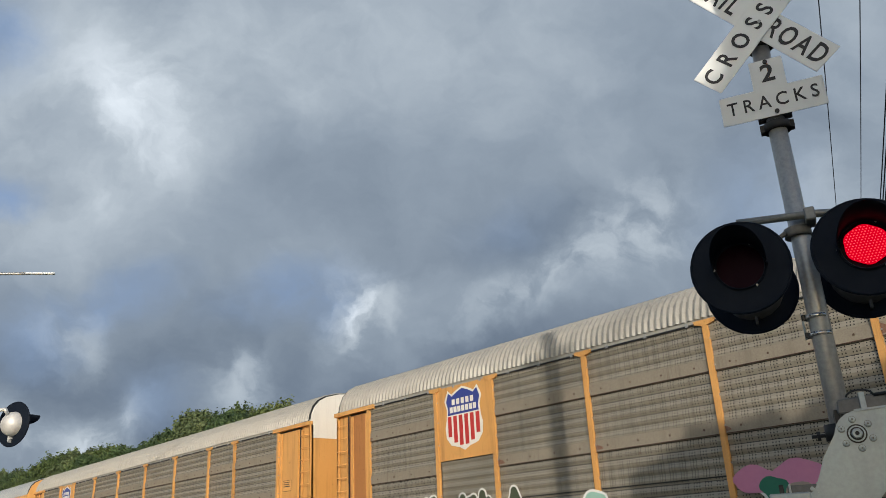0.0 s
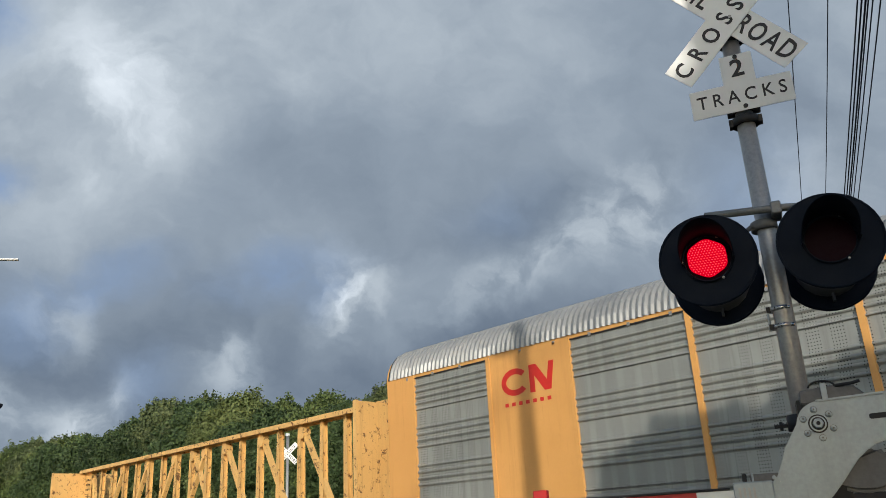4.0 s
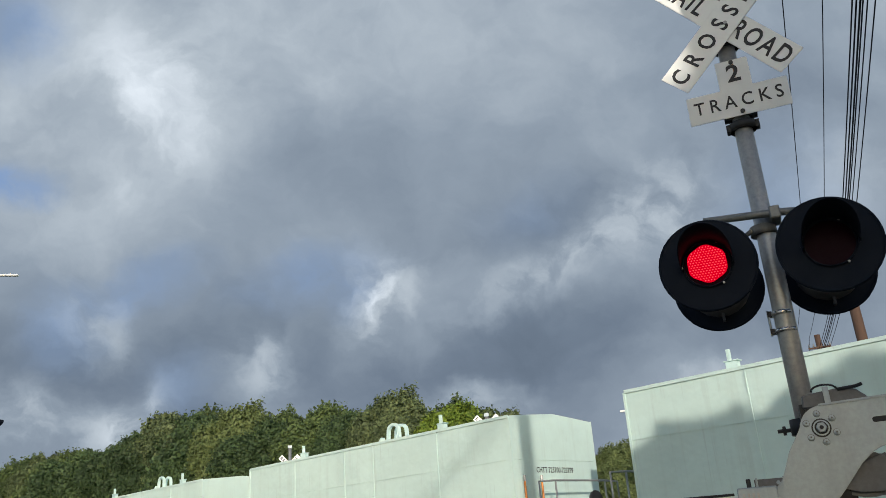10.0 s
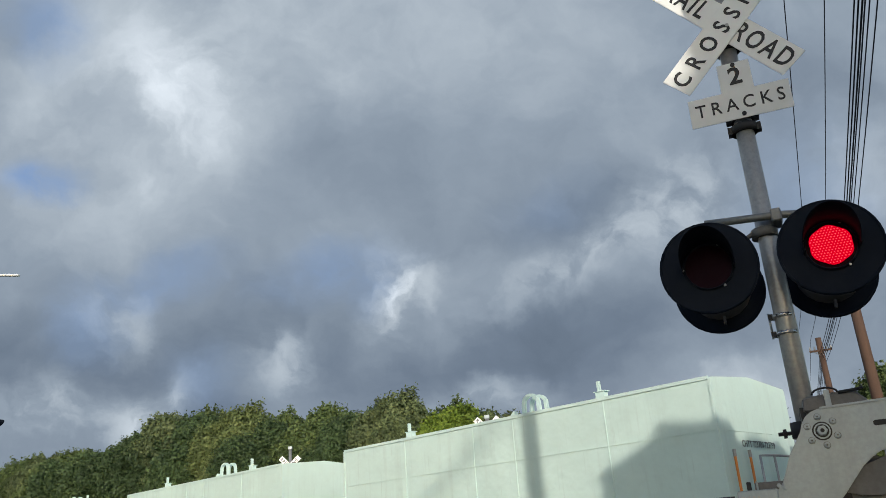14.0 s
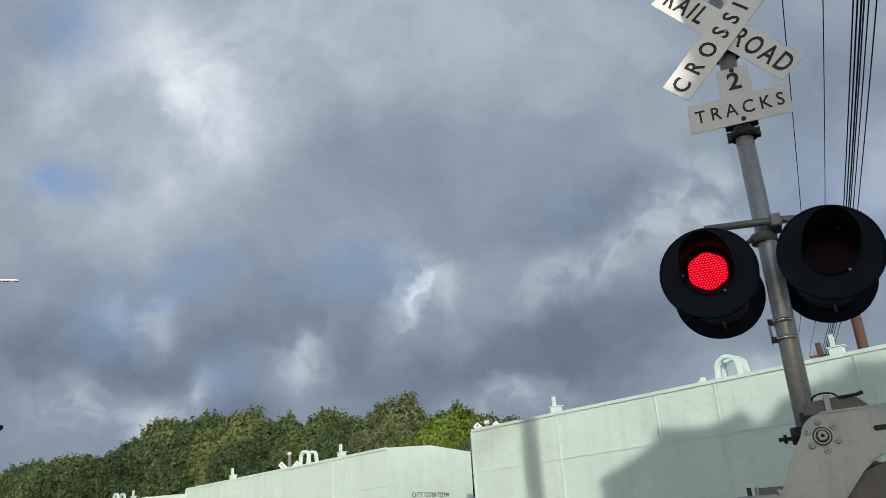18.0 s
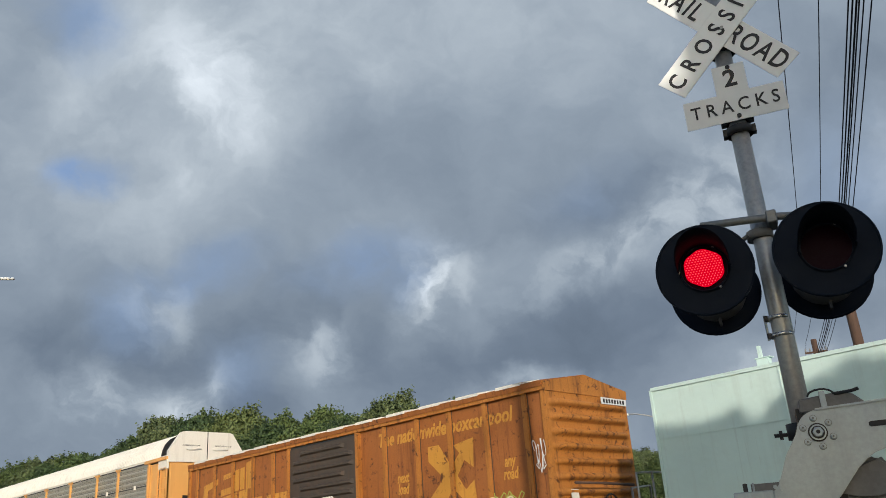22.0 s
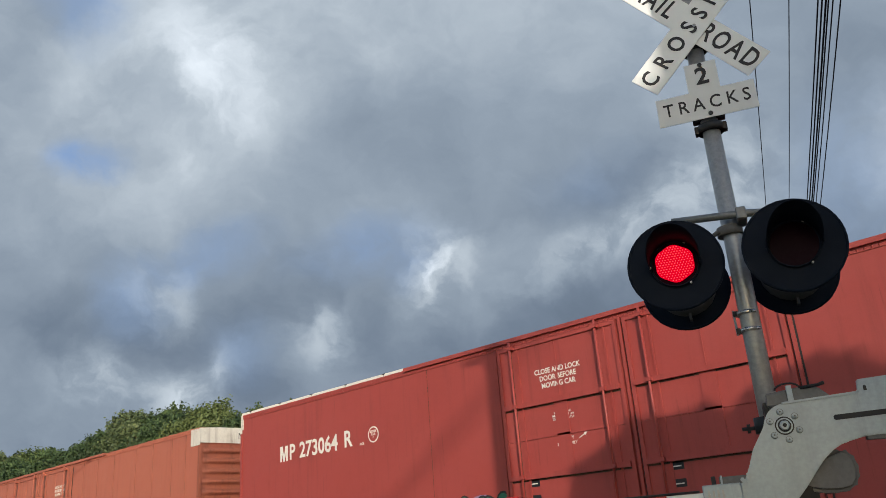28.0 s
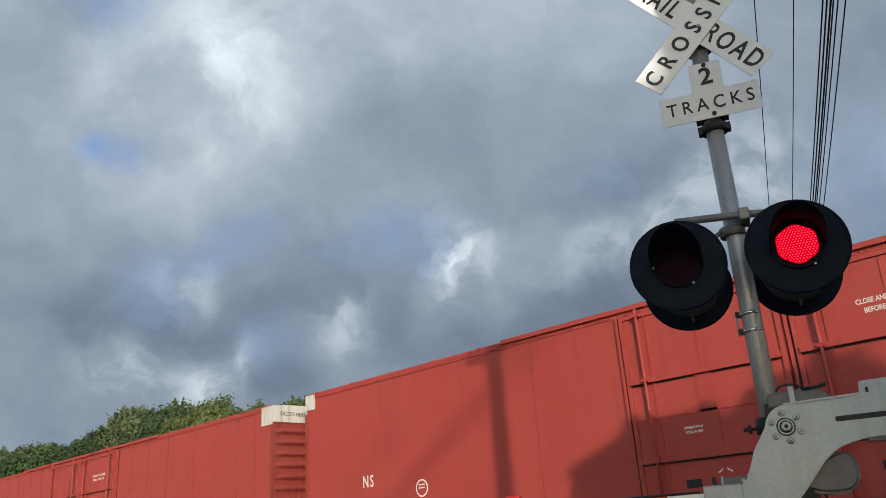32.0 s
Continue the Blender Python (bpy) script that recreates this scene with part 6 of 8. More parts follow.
def build_amber_box():
    """A fifty foot outside-post box car, rusted amber, with a dark ribbed door."""
    y, L = -HALF, 15.9
    car = thing("box_car", pose(0, 0, 0), "rust-stained amber box car with a dark ribbed door", "rail car", "cars of the freight train")
    running_gear(car, L, 2.3)
    part("side_wall", boxes((-L, 0, y + 0.06, y + 0.12, 1.05, 4.30)), M_AMBER, car)
    part("far_wall", boxes((-L, 0, 1.45, 1.53, 1.05, 4.30)), M_AMBER, car)
    bm = bmesh.new()
    prism(bm, [(-1.58, 4.30), (-1.60, 4.42), (0, 4.68), (1.60, 4.42), (1.58, 4.30)], -L + 0.01, -0.01)
    part("roof", bm, M_AMBER, car)
    part("top_chord", boxes((-L, 0, y - 0.03, y + 0.06, 4.22, 4.36)), M_AMBER_LIGHT, car)
    for i in range(12):
        x = -0.9 - i * 1.28
        part("roof_rib", prism(bmesh.new(), [(-1.61, 4.40), (-1.60, 4.47), (-0.9, 4.60), (-0.9, 4.5)], x - 0.42, x + 0.30), M_ROOF_WHITE, car)
    for d in (0.60, 1.79, 2.97, 4.12, 5.38, 10.61, 11.76, 12.96, 14.14, 15.31):
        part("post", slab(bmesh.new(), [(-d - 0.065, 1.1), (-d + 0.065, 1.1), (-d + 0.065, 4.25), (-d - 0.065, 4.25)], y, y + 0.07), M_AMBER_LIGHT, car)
        # dark strips along the post: rust, and the weld's shadow put in as colour
        part("rusty_weld", boxes((-d - 0.10, -d - 0.066, y + 0.05, y + 0.062, 1.1, 4.22), (-d + 0.066, -d + 0.09, y + 0.05, y + 0.062, 1.1, 4.22)), M_RUST, car)
    for d in (0.05, 15.85):
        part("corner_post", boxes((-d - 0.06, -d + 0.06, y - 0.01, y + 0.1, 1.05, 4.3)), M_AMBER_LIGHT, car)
    door = part("door", boxes((-9.68, -6.42, y - 0.03, y - 0.005, 1.3, 4.15)), M_DOORGREY, car, "dark grey ribbed sliding door")
    for k in range(11):
        z, a, b = 1.52 + k * 0.245, -9.48 + (0.35 if k % 4 == 2 else 0.0), -6.62 - (0.4 if k % 3 == 1 else 0.0)
        bm = bmesh.new()
        foot = [bm.verts.new(p) for p in ((a, y - 0.03, z - 0.07), (b, y - 0.03, z - 0.07), (b, y - 0.03, z + 0.07), (a, y - 0.03, z + 0.07))]
        crest = [bm.verts.new(p) for p in ((a + 0.14, y - 0.095, z - 0.025), (b - 0.14, y - 0.095, z - 0.025), (b - 0.14, y - 0.095, z + 0.025), (a + 0.14, y - 0.095, z + 0.025))]
        bm.faces.new(crest)
        for m in range(4):
            bm.faces.new((foot[m], foot[(m + 1) % 4], crest[(m + 1) % 4], crest[m]))
        bmesh.ops.recalc_face_normals(bm, faces=bm.faces[:])
        part("door_rib", bm, M_DOORGREY, door)
    spray_letters(car, y - 0.098, -8.9, 1.66, 4, 0.34, 0.42, 0.035, "teal", None, 95)
    for d in (9.67, 6.43):
        part("door_jamb", boxes((-d - 0.05, -d + 0.05, y - 0.08, y + 0.06, 1.25, 4.2)), M_AMBER_LIGHT, car)
    part("door_back", boxes((-9.66, -6.44, y + 0.0, y + 0.05, 1.3, 4.2)), M_DARK, car)
    for x0 in (-9.2, -8.0):
        part("white_bar", boxes((x0, x0 + 0.5, y - 0.075, y - 0.07, 2.62, 2.68)), M_WHITE, door)
    for x, s in ((0.0, 1), (-L, -1)):
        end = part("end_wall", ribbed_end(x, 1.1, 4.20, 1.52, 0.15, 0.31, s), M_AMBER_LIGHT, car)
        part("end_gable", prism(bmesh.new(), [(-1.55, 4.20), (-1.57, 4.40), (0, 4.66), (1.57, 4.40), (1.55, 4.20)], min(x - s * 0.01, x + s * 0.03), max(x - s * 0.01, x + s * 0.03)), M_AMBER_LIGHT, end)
        if s > 0:
            part("number_board", boxes((0.125, 0.135, 0.35, 1.35, 4.02, 4.17)), M_SIGN_OLD, end)
            for i in range(8):
                part("dark_bar", boxes((0.136, 0.138, 0.42 + i * 0.11, 0.49 + i * 0.11, 4.05, 4.14)), M_INK, end)
            bm = bmesh.new()
            pipe(bm, [(0.30, -1.2, 2.26), (0.32, -0.2, 2.25), (0.32, 0.9, 2.22)], 0.03, 6)
            part("brake_step", bm, M_RUST, end)
            bm = bmesh.new()
            for k in range(16):
                a, b = 2 * math.pi * k / 16, 2 * math.pi * (k + 1) / 16
                tube(bm, (0.3, 0.0 + 0.28 * math.cos(a), 1.75 + 0.28 * math.sin(a)), (0.3, 0.28 * math.cos(b), 1.75 + 0.28 * math.sin(b)), 0.02, 5)
            for k in range(4):
                a = math.pi * k / 4
                tube(bm, (0.3, -0.28 * math.cos(a), 1.75 - 0.28 * math.sin(a)), (0.3, 0.28 * math.cos(a), 1.75 + 0.28 * math.sin(a)), 0.012, 4)
            part("brake_wheel", bm, M_DARK, end)
            part("placard", boxes((0.125, 0.135, -1.15, -0.9, 1.95, 2.15)), M_WHITE, end)
            bm = bmesh.new()
            pipe(bm, [(0.35, 0.75, 1.1), (0.35, 0.75, 2.15), (0.35, 1.5, 2.2), (0.35, 1.5, 1.1)], 0.03, 6)
            part("end_ladder", bm, M_GALV, end)
    yb = y - 0.002
    written("slogan", "The nationwide boxcar pool", 0.46, M_LOGO_YELLOW, car, pose(-3.35, yb + 0.058, 3.86), wide=0.88, bold=0.014, slant=0.2)
    for k, (a, b) in enumerate((("next", "any"), ("load", "road"))):
        written("slogan", a, 0.34, M_LOGO_YELLOW, car, pose(-4.75, yb + 0.058, 2.86 - k * 0.27), wide=0.7, bold=0.01, slant=0.2)
        written("slogan", b, 0.34, M_LOGO_YELLOW, car, pose(-1.2, yb + 0.058, 2.86 - k * 0.27), wide=0.66, bold=0.01, slant=0.2)
    for sz in (-1, 1):
        c = -3.0
        part("arrow", slab(bmesh.new(), [(c + a, 2.72 + sz * (b - 2.72)) for a, b in ((-0.78, 1.95), (-0.40, 1.95), (0.42, 3.05), (0.70, 2.86), (0.76, 3.52), (0.10, 3.42), (0.28, 3.22), (-0.78, 2.3))], yb + (0.052 if sz > 0 else 0.047), yb + (0.056 if sz > 0 else 0.051)), M_LOGO_YELLOW, car, "crossed yellow arrows")
    spray_letters(car, yb - 0.004, -5.9, 1.70, 7, 0.72, 0.60, 0.12, "sage", "cream", 91)
    # big yellow strokes of the logo at the rear half
    strokes = [[(-14.9, 3.05), (-14.62, 3.05), (-14.62, 3.45), (-13.95, 3.6), (-13.95, 3.78), (-14.9, 3.62)],
               [(-13.75, 3.2), (-12.62, 3.3), (-12.62, 3.95), (-13.6, 3.85), (-13.6, 3.7), (-12.95, 3.76), (-12.95, 3.45), (-13.75, 3.40)],
               [(-12.55, 3.3), (-12.3, 3.32), (-12.3, 3.98), (-12.55, 3.95)], [(-12.2, 3.3), (-11.78, 3.3), (-11.78, 4.15), (-12.2, 4.1)],
               [(-15.0, 2.2), (-14.0, 2.25), (-14.0, 2.45), (-14.8, 2.4), (-14.75, 2.9), (-12.9, 3.1), (-12.9, 2.7), (-13.6, 2.65), (-13.6, 2.5), (-12.75, 2.55), (-12.75, 3.25), (-15.0, 3.0)],
               [(-12.6, 2.5), (-11.25, 2.5), (-11.25, 3.0), (-12.1, 3.0), (-12.1, 3.3), (-12.6, 3.25)], [(-11.0, 2.5), (-10.3, 2.52), (-10.3, 3.02), (-11.0, 3.0)],
               [(-10.25, 2.55), (-9.85, 2.8), (-9.85, 3.02), (-10.25, 3.02)]]
    for o in strokes:
        part("logo_stroke", slab(bmesh.new(), o, yb + 0.052, yb + 0.06), M_LOGO_YELLOW, car, "big faded yellow logo stroke")
    part("pale_patch", boxes((-13.6, -11.2, yb + 0.054, yb + 0.058, 1.7, 2.35)), painted("pale_ochre", (0.40, 0.23, 0.07), grime=0.5), car)
    for t, x, z in (("RB", -12.95, 2.2), ("OX", -12.0, 2.2), ("329", -12.95, 1.72), ("75", -12.0, 1.72)):
        written("stencil", t, 0.36, M_INK, car, pose(x, yb - 0.03, z), wide=0.8, bold=0.008)
    blob_paint(car, yb, [(-13.6, 1.95, 0.5, 0.3, "pink", None), (-11.9, 1.9, 0.5, 0.28, "pink", None), (-14.6, 1.50, 0.42, 0.36, "sky", "black"), (-14.0, 1.62, 0.36, 0.36, "sky", "black"), (-12.95, 1.50, 0.50, 0.36, "sky", "black"), (-12.2, 1.45, 0.34, 0.34, "sky", "black"),
                         (-11.4, 1.45, 0.45, 0.36, "sky", "black"), (-10.8, 1.62, 0.36, 0.42, "sky", "black"), (-9.9, 1.68, 0.48, 0.36, "sky", "black")], 81)
    written("spray_word", "SFS", 0.24, SPRAY["white"], car, pose(-9.95, yb - 0.012, 2.3), bold=0.01)
    scrawl(car, yb, -1.25, 2.0, 0.8, 0.55, "lime", 83, 7)
    scrawl(car, yb, -0.28, 2.9, 0.32, 0.8, "white", 84, 5, 0.012)
    scrawl(car, yb - 0.1, -7.1, 1.9, 0.8, 0.10, "white", 85, 7, 0.010)
    TRAIN.append((car, -345.0))


build_grey_racks()
build_ribbed_rack()
build_beam_car()
build_grey_coil()
build_tan_rack()
build_coil_cars()
build_amber_box()
build_white_roof_rack()
build_hicubes()

# ---- the crossing ----
def led_material(name, base, power):
    n = Nodes(name)
    em = n.add("ShaderNodeEmission")
    em.inputs[0].default_value, em.inputs[1].default_value = (*base, 1), power
    out = n.add("ShaderNodeOutputMaterial")
    n.link(em.outputs[0], out.inputs[0])
    return n.mat


M_LED = led_material("red_led_field", (0.85, 0.0, 0.016), 0.85)
M_LED_DOT = led_material("red_led_point", (1.0, 0.085, 0.10), 1.8)
M_LENS = plain("dark_red_lens", (0.011, 0.0020, 0.0065), 0.25, spec=0.02, fine=0.1)
M_HOODIN = plain("visor_black", (0.007, 0.011, 0.020), 0.65, spec=0.10)
M_HOUSING = plain("grey_housing", (0.10, 0.10, 0.104), 0.5)
M_GALV_DULL = painted("dull_galvanised", (0.20, 0.21, 0.21), dirt=(0.09, 0.09, 0.09), grime=0.5, rough=0.5, metal=0.3, fine=0.3)
M_LAMPSHELL = painted("lamp_shell", (0.62, 0.62, 0.60), grime=0.2, rough=0.4, metal=0.2)
M_STRAP = plain("bright_strap", (0.55, 0.55, 0.55), 0.25, 0.9)
M_ARMRED = plain("reflective_red", (0.45, 0.02, 0.02), 0.4)
M_ASPHALT = painted("asphalt", (0.05, 0.05, 0.05), grime=0.2, rough=0.9, fine=0.5)
M_CONCRETE = painted("concrete", (0.30, 0.29, 0.27), grime=0.3, rough=0.9, fine=0.3)


def dome(bm, c, r, depth, out, rings=5, n=18):
    """A rounded shell of that depth along y, behind a round opening."""
    prev = None
    for i in range(rings + 1):
        a = math.pi / 2 * i / rings
        rr, yy = r * math.cos(a), c[1] + out * depth * math.sin(a)
        ring = [bm.verts.new((c[0] + max(rr, 0.002) * math.cos(2 * math.pi * k / n), yy, c[2] + max(rr, 0.002) * math.sin(2 * math.pi * k / n))) for k in range(n)]
        if prev:
            for k in range(n):
                bm.faces.new((prev[k], prev[(k + 1) % n], ring[(k + 1) % n], ring[k])).smooth = True
        prev = ring
    bm.faces.new(prev)
    bmesh.ops.recalc_face_normals(bm, faces=bm.faces[:])
    return bm


def flasher(parent, x, y, z, face, shell, lit=None, back=0.17):
    """One round flashing light: target disc, visor, lens, lamp housing. face -1 looks to -y."""
    lamp = part("flasher", slab(bmesh.new(), disc_outline(x, z, 0.303, 0.303, 40), y, y + 0.012), M_BLACK, parent, "round black flashing light")
    bm = bmesh.new()
    for k in range(40):
        a, b = 2 * math.pi * k / 40, 2 * math.pi * (k + 1) / 40
        tube(bm, (x + 0.300 * math.cos(a), y + 0.006, z + 0.300 * math.sin(a)), (x + 0.300 * math.cos(b), y + 0.006, z + 0.300 * math.sin(b)), 0.011, 5, caps=False)
    part("disc_rim", bm, M_BLACK, lamp)
    part("housing", dome(bmesh.new(), (x, y + (0.012 if face < 0 else 0.0), z), back, 0.15, -face), shell, lamp)
    bm = bmesh.new()
    r0, n = 0.158, 24
    rows = []
    for rr in (r0, r0 + 0.007):
        for d in (0.0, 1.0):
            rows.append([])
            for k in range(n + 1):
                a = radians(-12 + 204 * k / n)
                long = 0.36 * (0.30 + 0.70 * max(0.0, math.sin(a)) ** 0.6) * d + 0.01
                rows[-1].append(bm.verts.new((x + rr * math.cos(a), y + face * long, z + rr * math.sin(a))))
    for k in range(n):
        for a, b in ((0, 1), (2, 3), (1, 3)):
            bm.faces.new((rows[a][k], rows[a][k + 1], rows[b][k + 1], rows[b][k])).smooth = True
    bmesh.ops.recalc_face_normals(bm, faces=bm.faces[:])
    part("visor", bm, M_HOODIN, lamp)
    bm = bmesh.new()
    for k in range(28):
        a, b = 2 * math.pi * k / 28, 2 * math.pi * (k + 1) / 28
        tube(bm, (x + 0.148 * math.cos(a), y + face * 0.012, z + 0.148 * math.sin(a)), (x + 0.148 * math.cos(b), y + face * 0.012, z + 0.148 * math.sin(b)), 0.008, 5, caps=False)
    part("bezel", bm, M_BLACK, lamp)
    part("lens", slab(bmesh.new(), disc_outline(x, z, 0.143, 0.143, 32), y + face * 0.016 - 0.001, y + face * 0.016 + 0.001), M_LENS, lamp, "dark red lens")
    for a in (60, 180, 300):
        part("screw", slab(bmesh.new(), disc_outline(x + 0.158 * math.cos(radians(a)), z + 0.158 * math.sin(radians(a)), 0.008, 0.008, 6), y + face * 0.02, y + face * 0.004), M_GALV, lamp)
    part("hinge", boxes((x - 0.03, x + 0.03, y + (0.012 if face < 0 else -0.03), y + (0.04 if face < 0 else 0.0), z - 0.205, z - 0.185), (x - 0.009, x + 0.009, y + (0.012 if face < 0 else -0.05), y + (0.05 if face < 0 else 0), z - 0.25, z - 0.17)), shell if face > 0 else M_DARK, lamp)
    if lit is not None:
        corners = [(a * 0.9, b * 0.9) for k in range(6) for a, b in disc_outline(0.062 * math.cos(radians(90 + 60 * k)), 0.062 * math.sin(radians(90 + 60 * k)), 0.080, 0.080, 5, 60 + 60 * k, 60)]
        bm = slab(bmesh.new(), corners, -0.002, 0.002, 0)
        step = 0.0185
        for i in range(-9, 10):
            for j in range(-9, 10):
                dx, dz = (i + 0.5 * (j % 2)) * step, j * step * 0.87
                if max(abs(dx * math.cos(radians(60 * k)) + dz * math.sin(radians(60 * k))) for k in range(3)) < 0.117 and dx * dx + dz * dz < 0.124 ** 2:
                    f = bm.faces.new([bm.verts.new((dx + 0.0037 * math.cos(k * math.pi / 3), -0.0035, dz + 0.0037 * math.sin(k * math.pi / 3))) for k in range(6)])
                    f.material_index = 1
        led = part("led_panel", bm, [M_LED, M_LED_DOT], lamp, "glowing red array of small lights", pose(x, y + face * 0.030, z))
        FLASHES.append((led, lit))
    return lamp


K = 1.18


def up(z):
    return 1.2 + (z - 1.2) * K


def blade(parent, cx, cz, turn, y, words, right=0.61, size=0.185, wide=0.9, gap=1.25):
    """One arm of the crossbuck with its letters."""
    L, W = 0.61, 0.114
    m = pose(cx, y, cz, 0, -turn, 0)
    b = part("blade", bevelled(boxes((-L, right, -0.004, 0.004, -W, W)), 0.002), M_SIGN, parent, place=m)
    for body, x in words:
        written("lettering", body, size, M_INK, b, pose(x, -0.006, -0.002), wide=wide, bold=0.003, gap=gap)
    part("sign_bolt", slab(bmesh.new(), disc_outline(-0.02, -0.02, 0.013, 0.013, 8), -0.009, -0.004), M_GALV, b)
    return b


def near_signal():
    s = thing("crossing_signal", pose(-2.012, 5.039, 0, 0, 0, 24), "steel crossing signal mast with crossbuck and red flashing lights", "crossing signal", "crossing signals")
    bm = bmesh.new()
    tube(bm, (0, 0, 0.25), (0.022, 0, up(4.36)), 0.066, 20, 0.060)
    part("mast", bm, M_GALV, s)
    part("foundation", bevelled(boxes((-0.35, 0.35, -0.35, 0.35, -0.02, 0.30)), 0.02), M_CONCRETE, s)
    for z, h in ((up(3.40), 0.055), (up(3.47), 0.035), (up(3.97), 0.07), (up(4.24), 0.05)):
        bm = bmesh.new()
        tube(bm, (0.018, 0, z - h / 2), (0.018, 0, z + h / 2), 0.078 + 0.012 * (h > 0.05), 16)
        box(bm, -0.092, 0.128, -0.03, 0.03, z - h / 2, z + h / 2)
        part("sign_clamp", bm, M_DARK, s)
    for z in (up(2.25), up(2.153)):
        bm = bmesh.new()
        tube(bm, (0, 0, z - 0.012), (0, 0, z + 0.012), 0.0715, 20)
        part("strap", bm, M_STRAP, s)
        part("strap_lug", boxes((-0.088, -0.06, -0.03, 0.0, z - 0.018, z + 0.018)), M_DARK, s)
    bm = bmesh.new()
    pipe(bm, [(-0.083, -0.02, up(2.27)), (-0.083, -0.02, up(2.13))], 0.008, 5)
    part("cable", bm, M_ALU, s)
    # signs
    back = -0.106
    blade(s, 0.04 * K, up(4.088), -50.0, back + 0.010, (("RAIL", -0.37), ("ROAD", 0.315)), right=0.575, size=0.205, wide=0.72)
    blade(s, 0.04 * K, up(4.10), 46.0, back - 0.004, (("CROSSING", -0.012),), size=0.175, wide=0.86, gap=1.80)
    o = [(-0.27, 3.44), (0.302, 3.44), (0.302, 3.627), (0.115, 3.627), (0.115, 3.818), (-0.07, 3.818), (-0.07, 3.627), (-0.27, 3.627)]
    plate = part("track_count_plate", bevelled(slab(bmesh.new(), [(a * K, up(b)) for a, b in o], -0.098, -0.092), 0.0015), M_SIGN_OLD, s, "faded white inverted T plate")
    written("lettering", "2", 0.185, M_INK, plate, pose(0.0225 * K, -0.1, up(3.72)), bold=0.004)
    written("lettering", "TRACKS", 0.140, M_INK, plate, pose(0.018 * K, -0.1, up(3.535)), bold=0.001, gap=1.5, wide=0.86)
    for x, z in ((0.0225, 3.80), (0.03, 3.465)):
        part("sign_bolt", slab(bmesh.new(), disc_outline(x * K, up(z), 0.016, 0.016, 8), -0.108, -0.098), M_DARK, plate)
    bm = bmesh.new()
    slab(bm, [(0.030, up(3.80) - 0.015), (0.042, up(3.80) - 0.015), (0.039, up(3.80) - 0.10), (0.036, up(3.80) - 0.16), (0.031, up(3.80) - 0.09)], -0.1005, -0.0985)
    part("rust_streak", bm, plain("thin_rust", (0.32, 0.17, 0.10), 0.8), plate)
    # cross arm and lights
    z = up(2.82)
    bm = bmesh.new()
    pipe(bm, [(-0.36, -0.10, z + 0.01), (0.12, -0.12, z - 0.03), (0.36, -0.05, z - 0.04)], 0.026, 10)
    part("cross_arm", bm, M_GALV_DULL, s)
    part("arm_clamp", bevelled(boxes((0.055, 0.12, -0.16, 0.02, z - 0.075, z + 0.012)), 0.008), M_GALV_DULL, s)
    bm = bmesh.new()
    pipe(bm, [(-0.07, -0.05, z - 0.10), (-0.14, -0.02, z - 0.13), (-0.30, 0.02, z - 0.16)], 0.016, 6)
    tube(bm, (0, 0, z - 0.13), (0, 0, z - 0.07), 0.085, 14)
    part("junction_fitting", bm, M_CASE, s)
    zl = up(2.53)
    flasher(s, -0.382, -0.26, zl, -1, M_BLACK, lit=False)
    flasher(s, 0.345, -0.26, zl, -1, M_BLACK, lit=True)
    flasher(s, -0.36, 0.352, zl, 1, M_HOUSING, back=0.212)
    flasher(s, 0.352, 0.352, zl, 1, M_HOUSING, back=0.212)
    for x in (-0.36, 0.35):
        bm = bmesh.new()
        tube(bm, (x, -0.15, zl + 0.02), (x, 0.26, zl + 0.02), 0.05, 8)
        tube(bm, (x, 0.0, zl), (x, 0.0, z - 0.02), 0.022, 8)
        part("lamp_bracket", bm, M_BLACK, s)
    bm = bmesh.new()
    tube(bm, (-0.17, 0.0, up(1.63)), (-0.05, 0.0, up(1.63)), 0.012, 6)
    tube(bm, (-0.14, 0.0, up(1.63)), (-0.12, 0.0, up(1.63)), 0.028, 6)
    tube(bm, (0, 0, up(1.60)), (0, 0, up(1.68)), 0.095, 14)
    part("mast_clamp", bm, M_DARK, s)


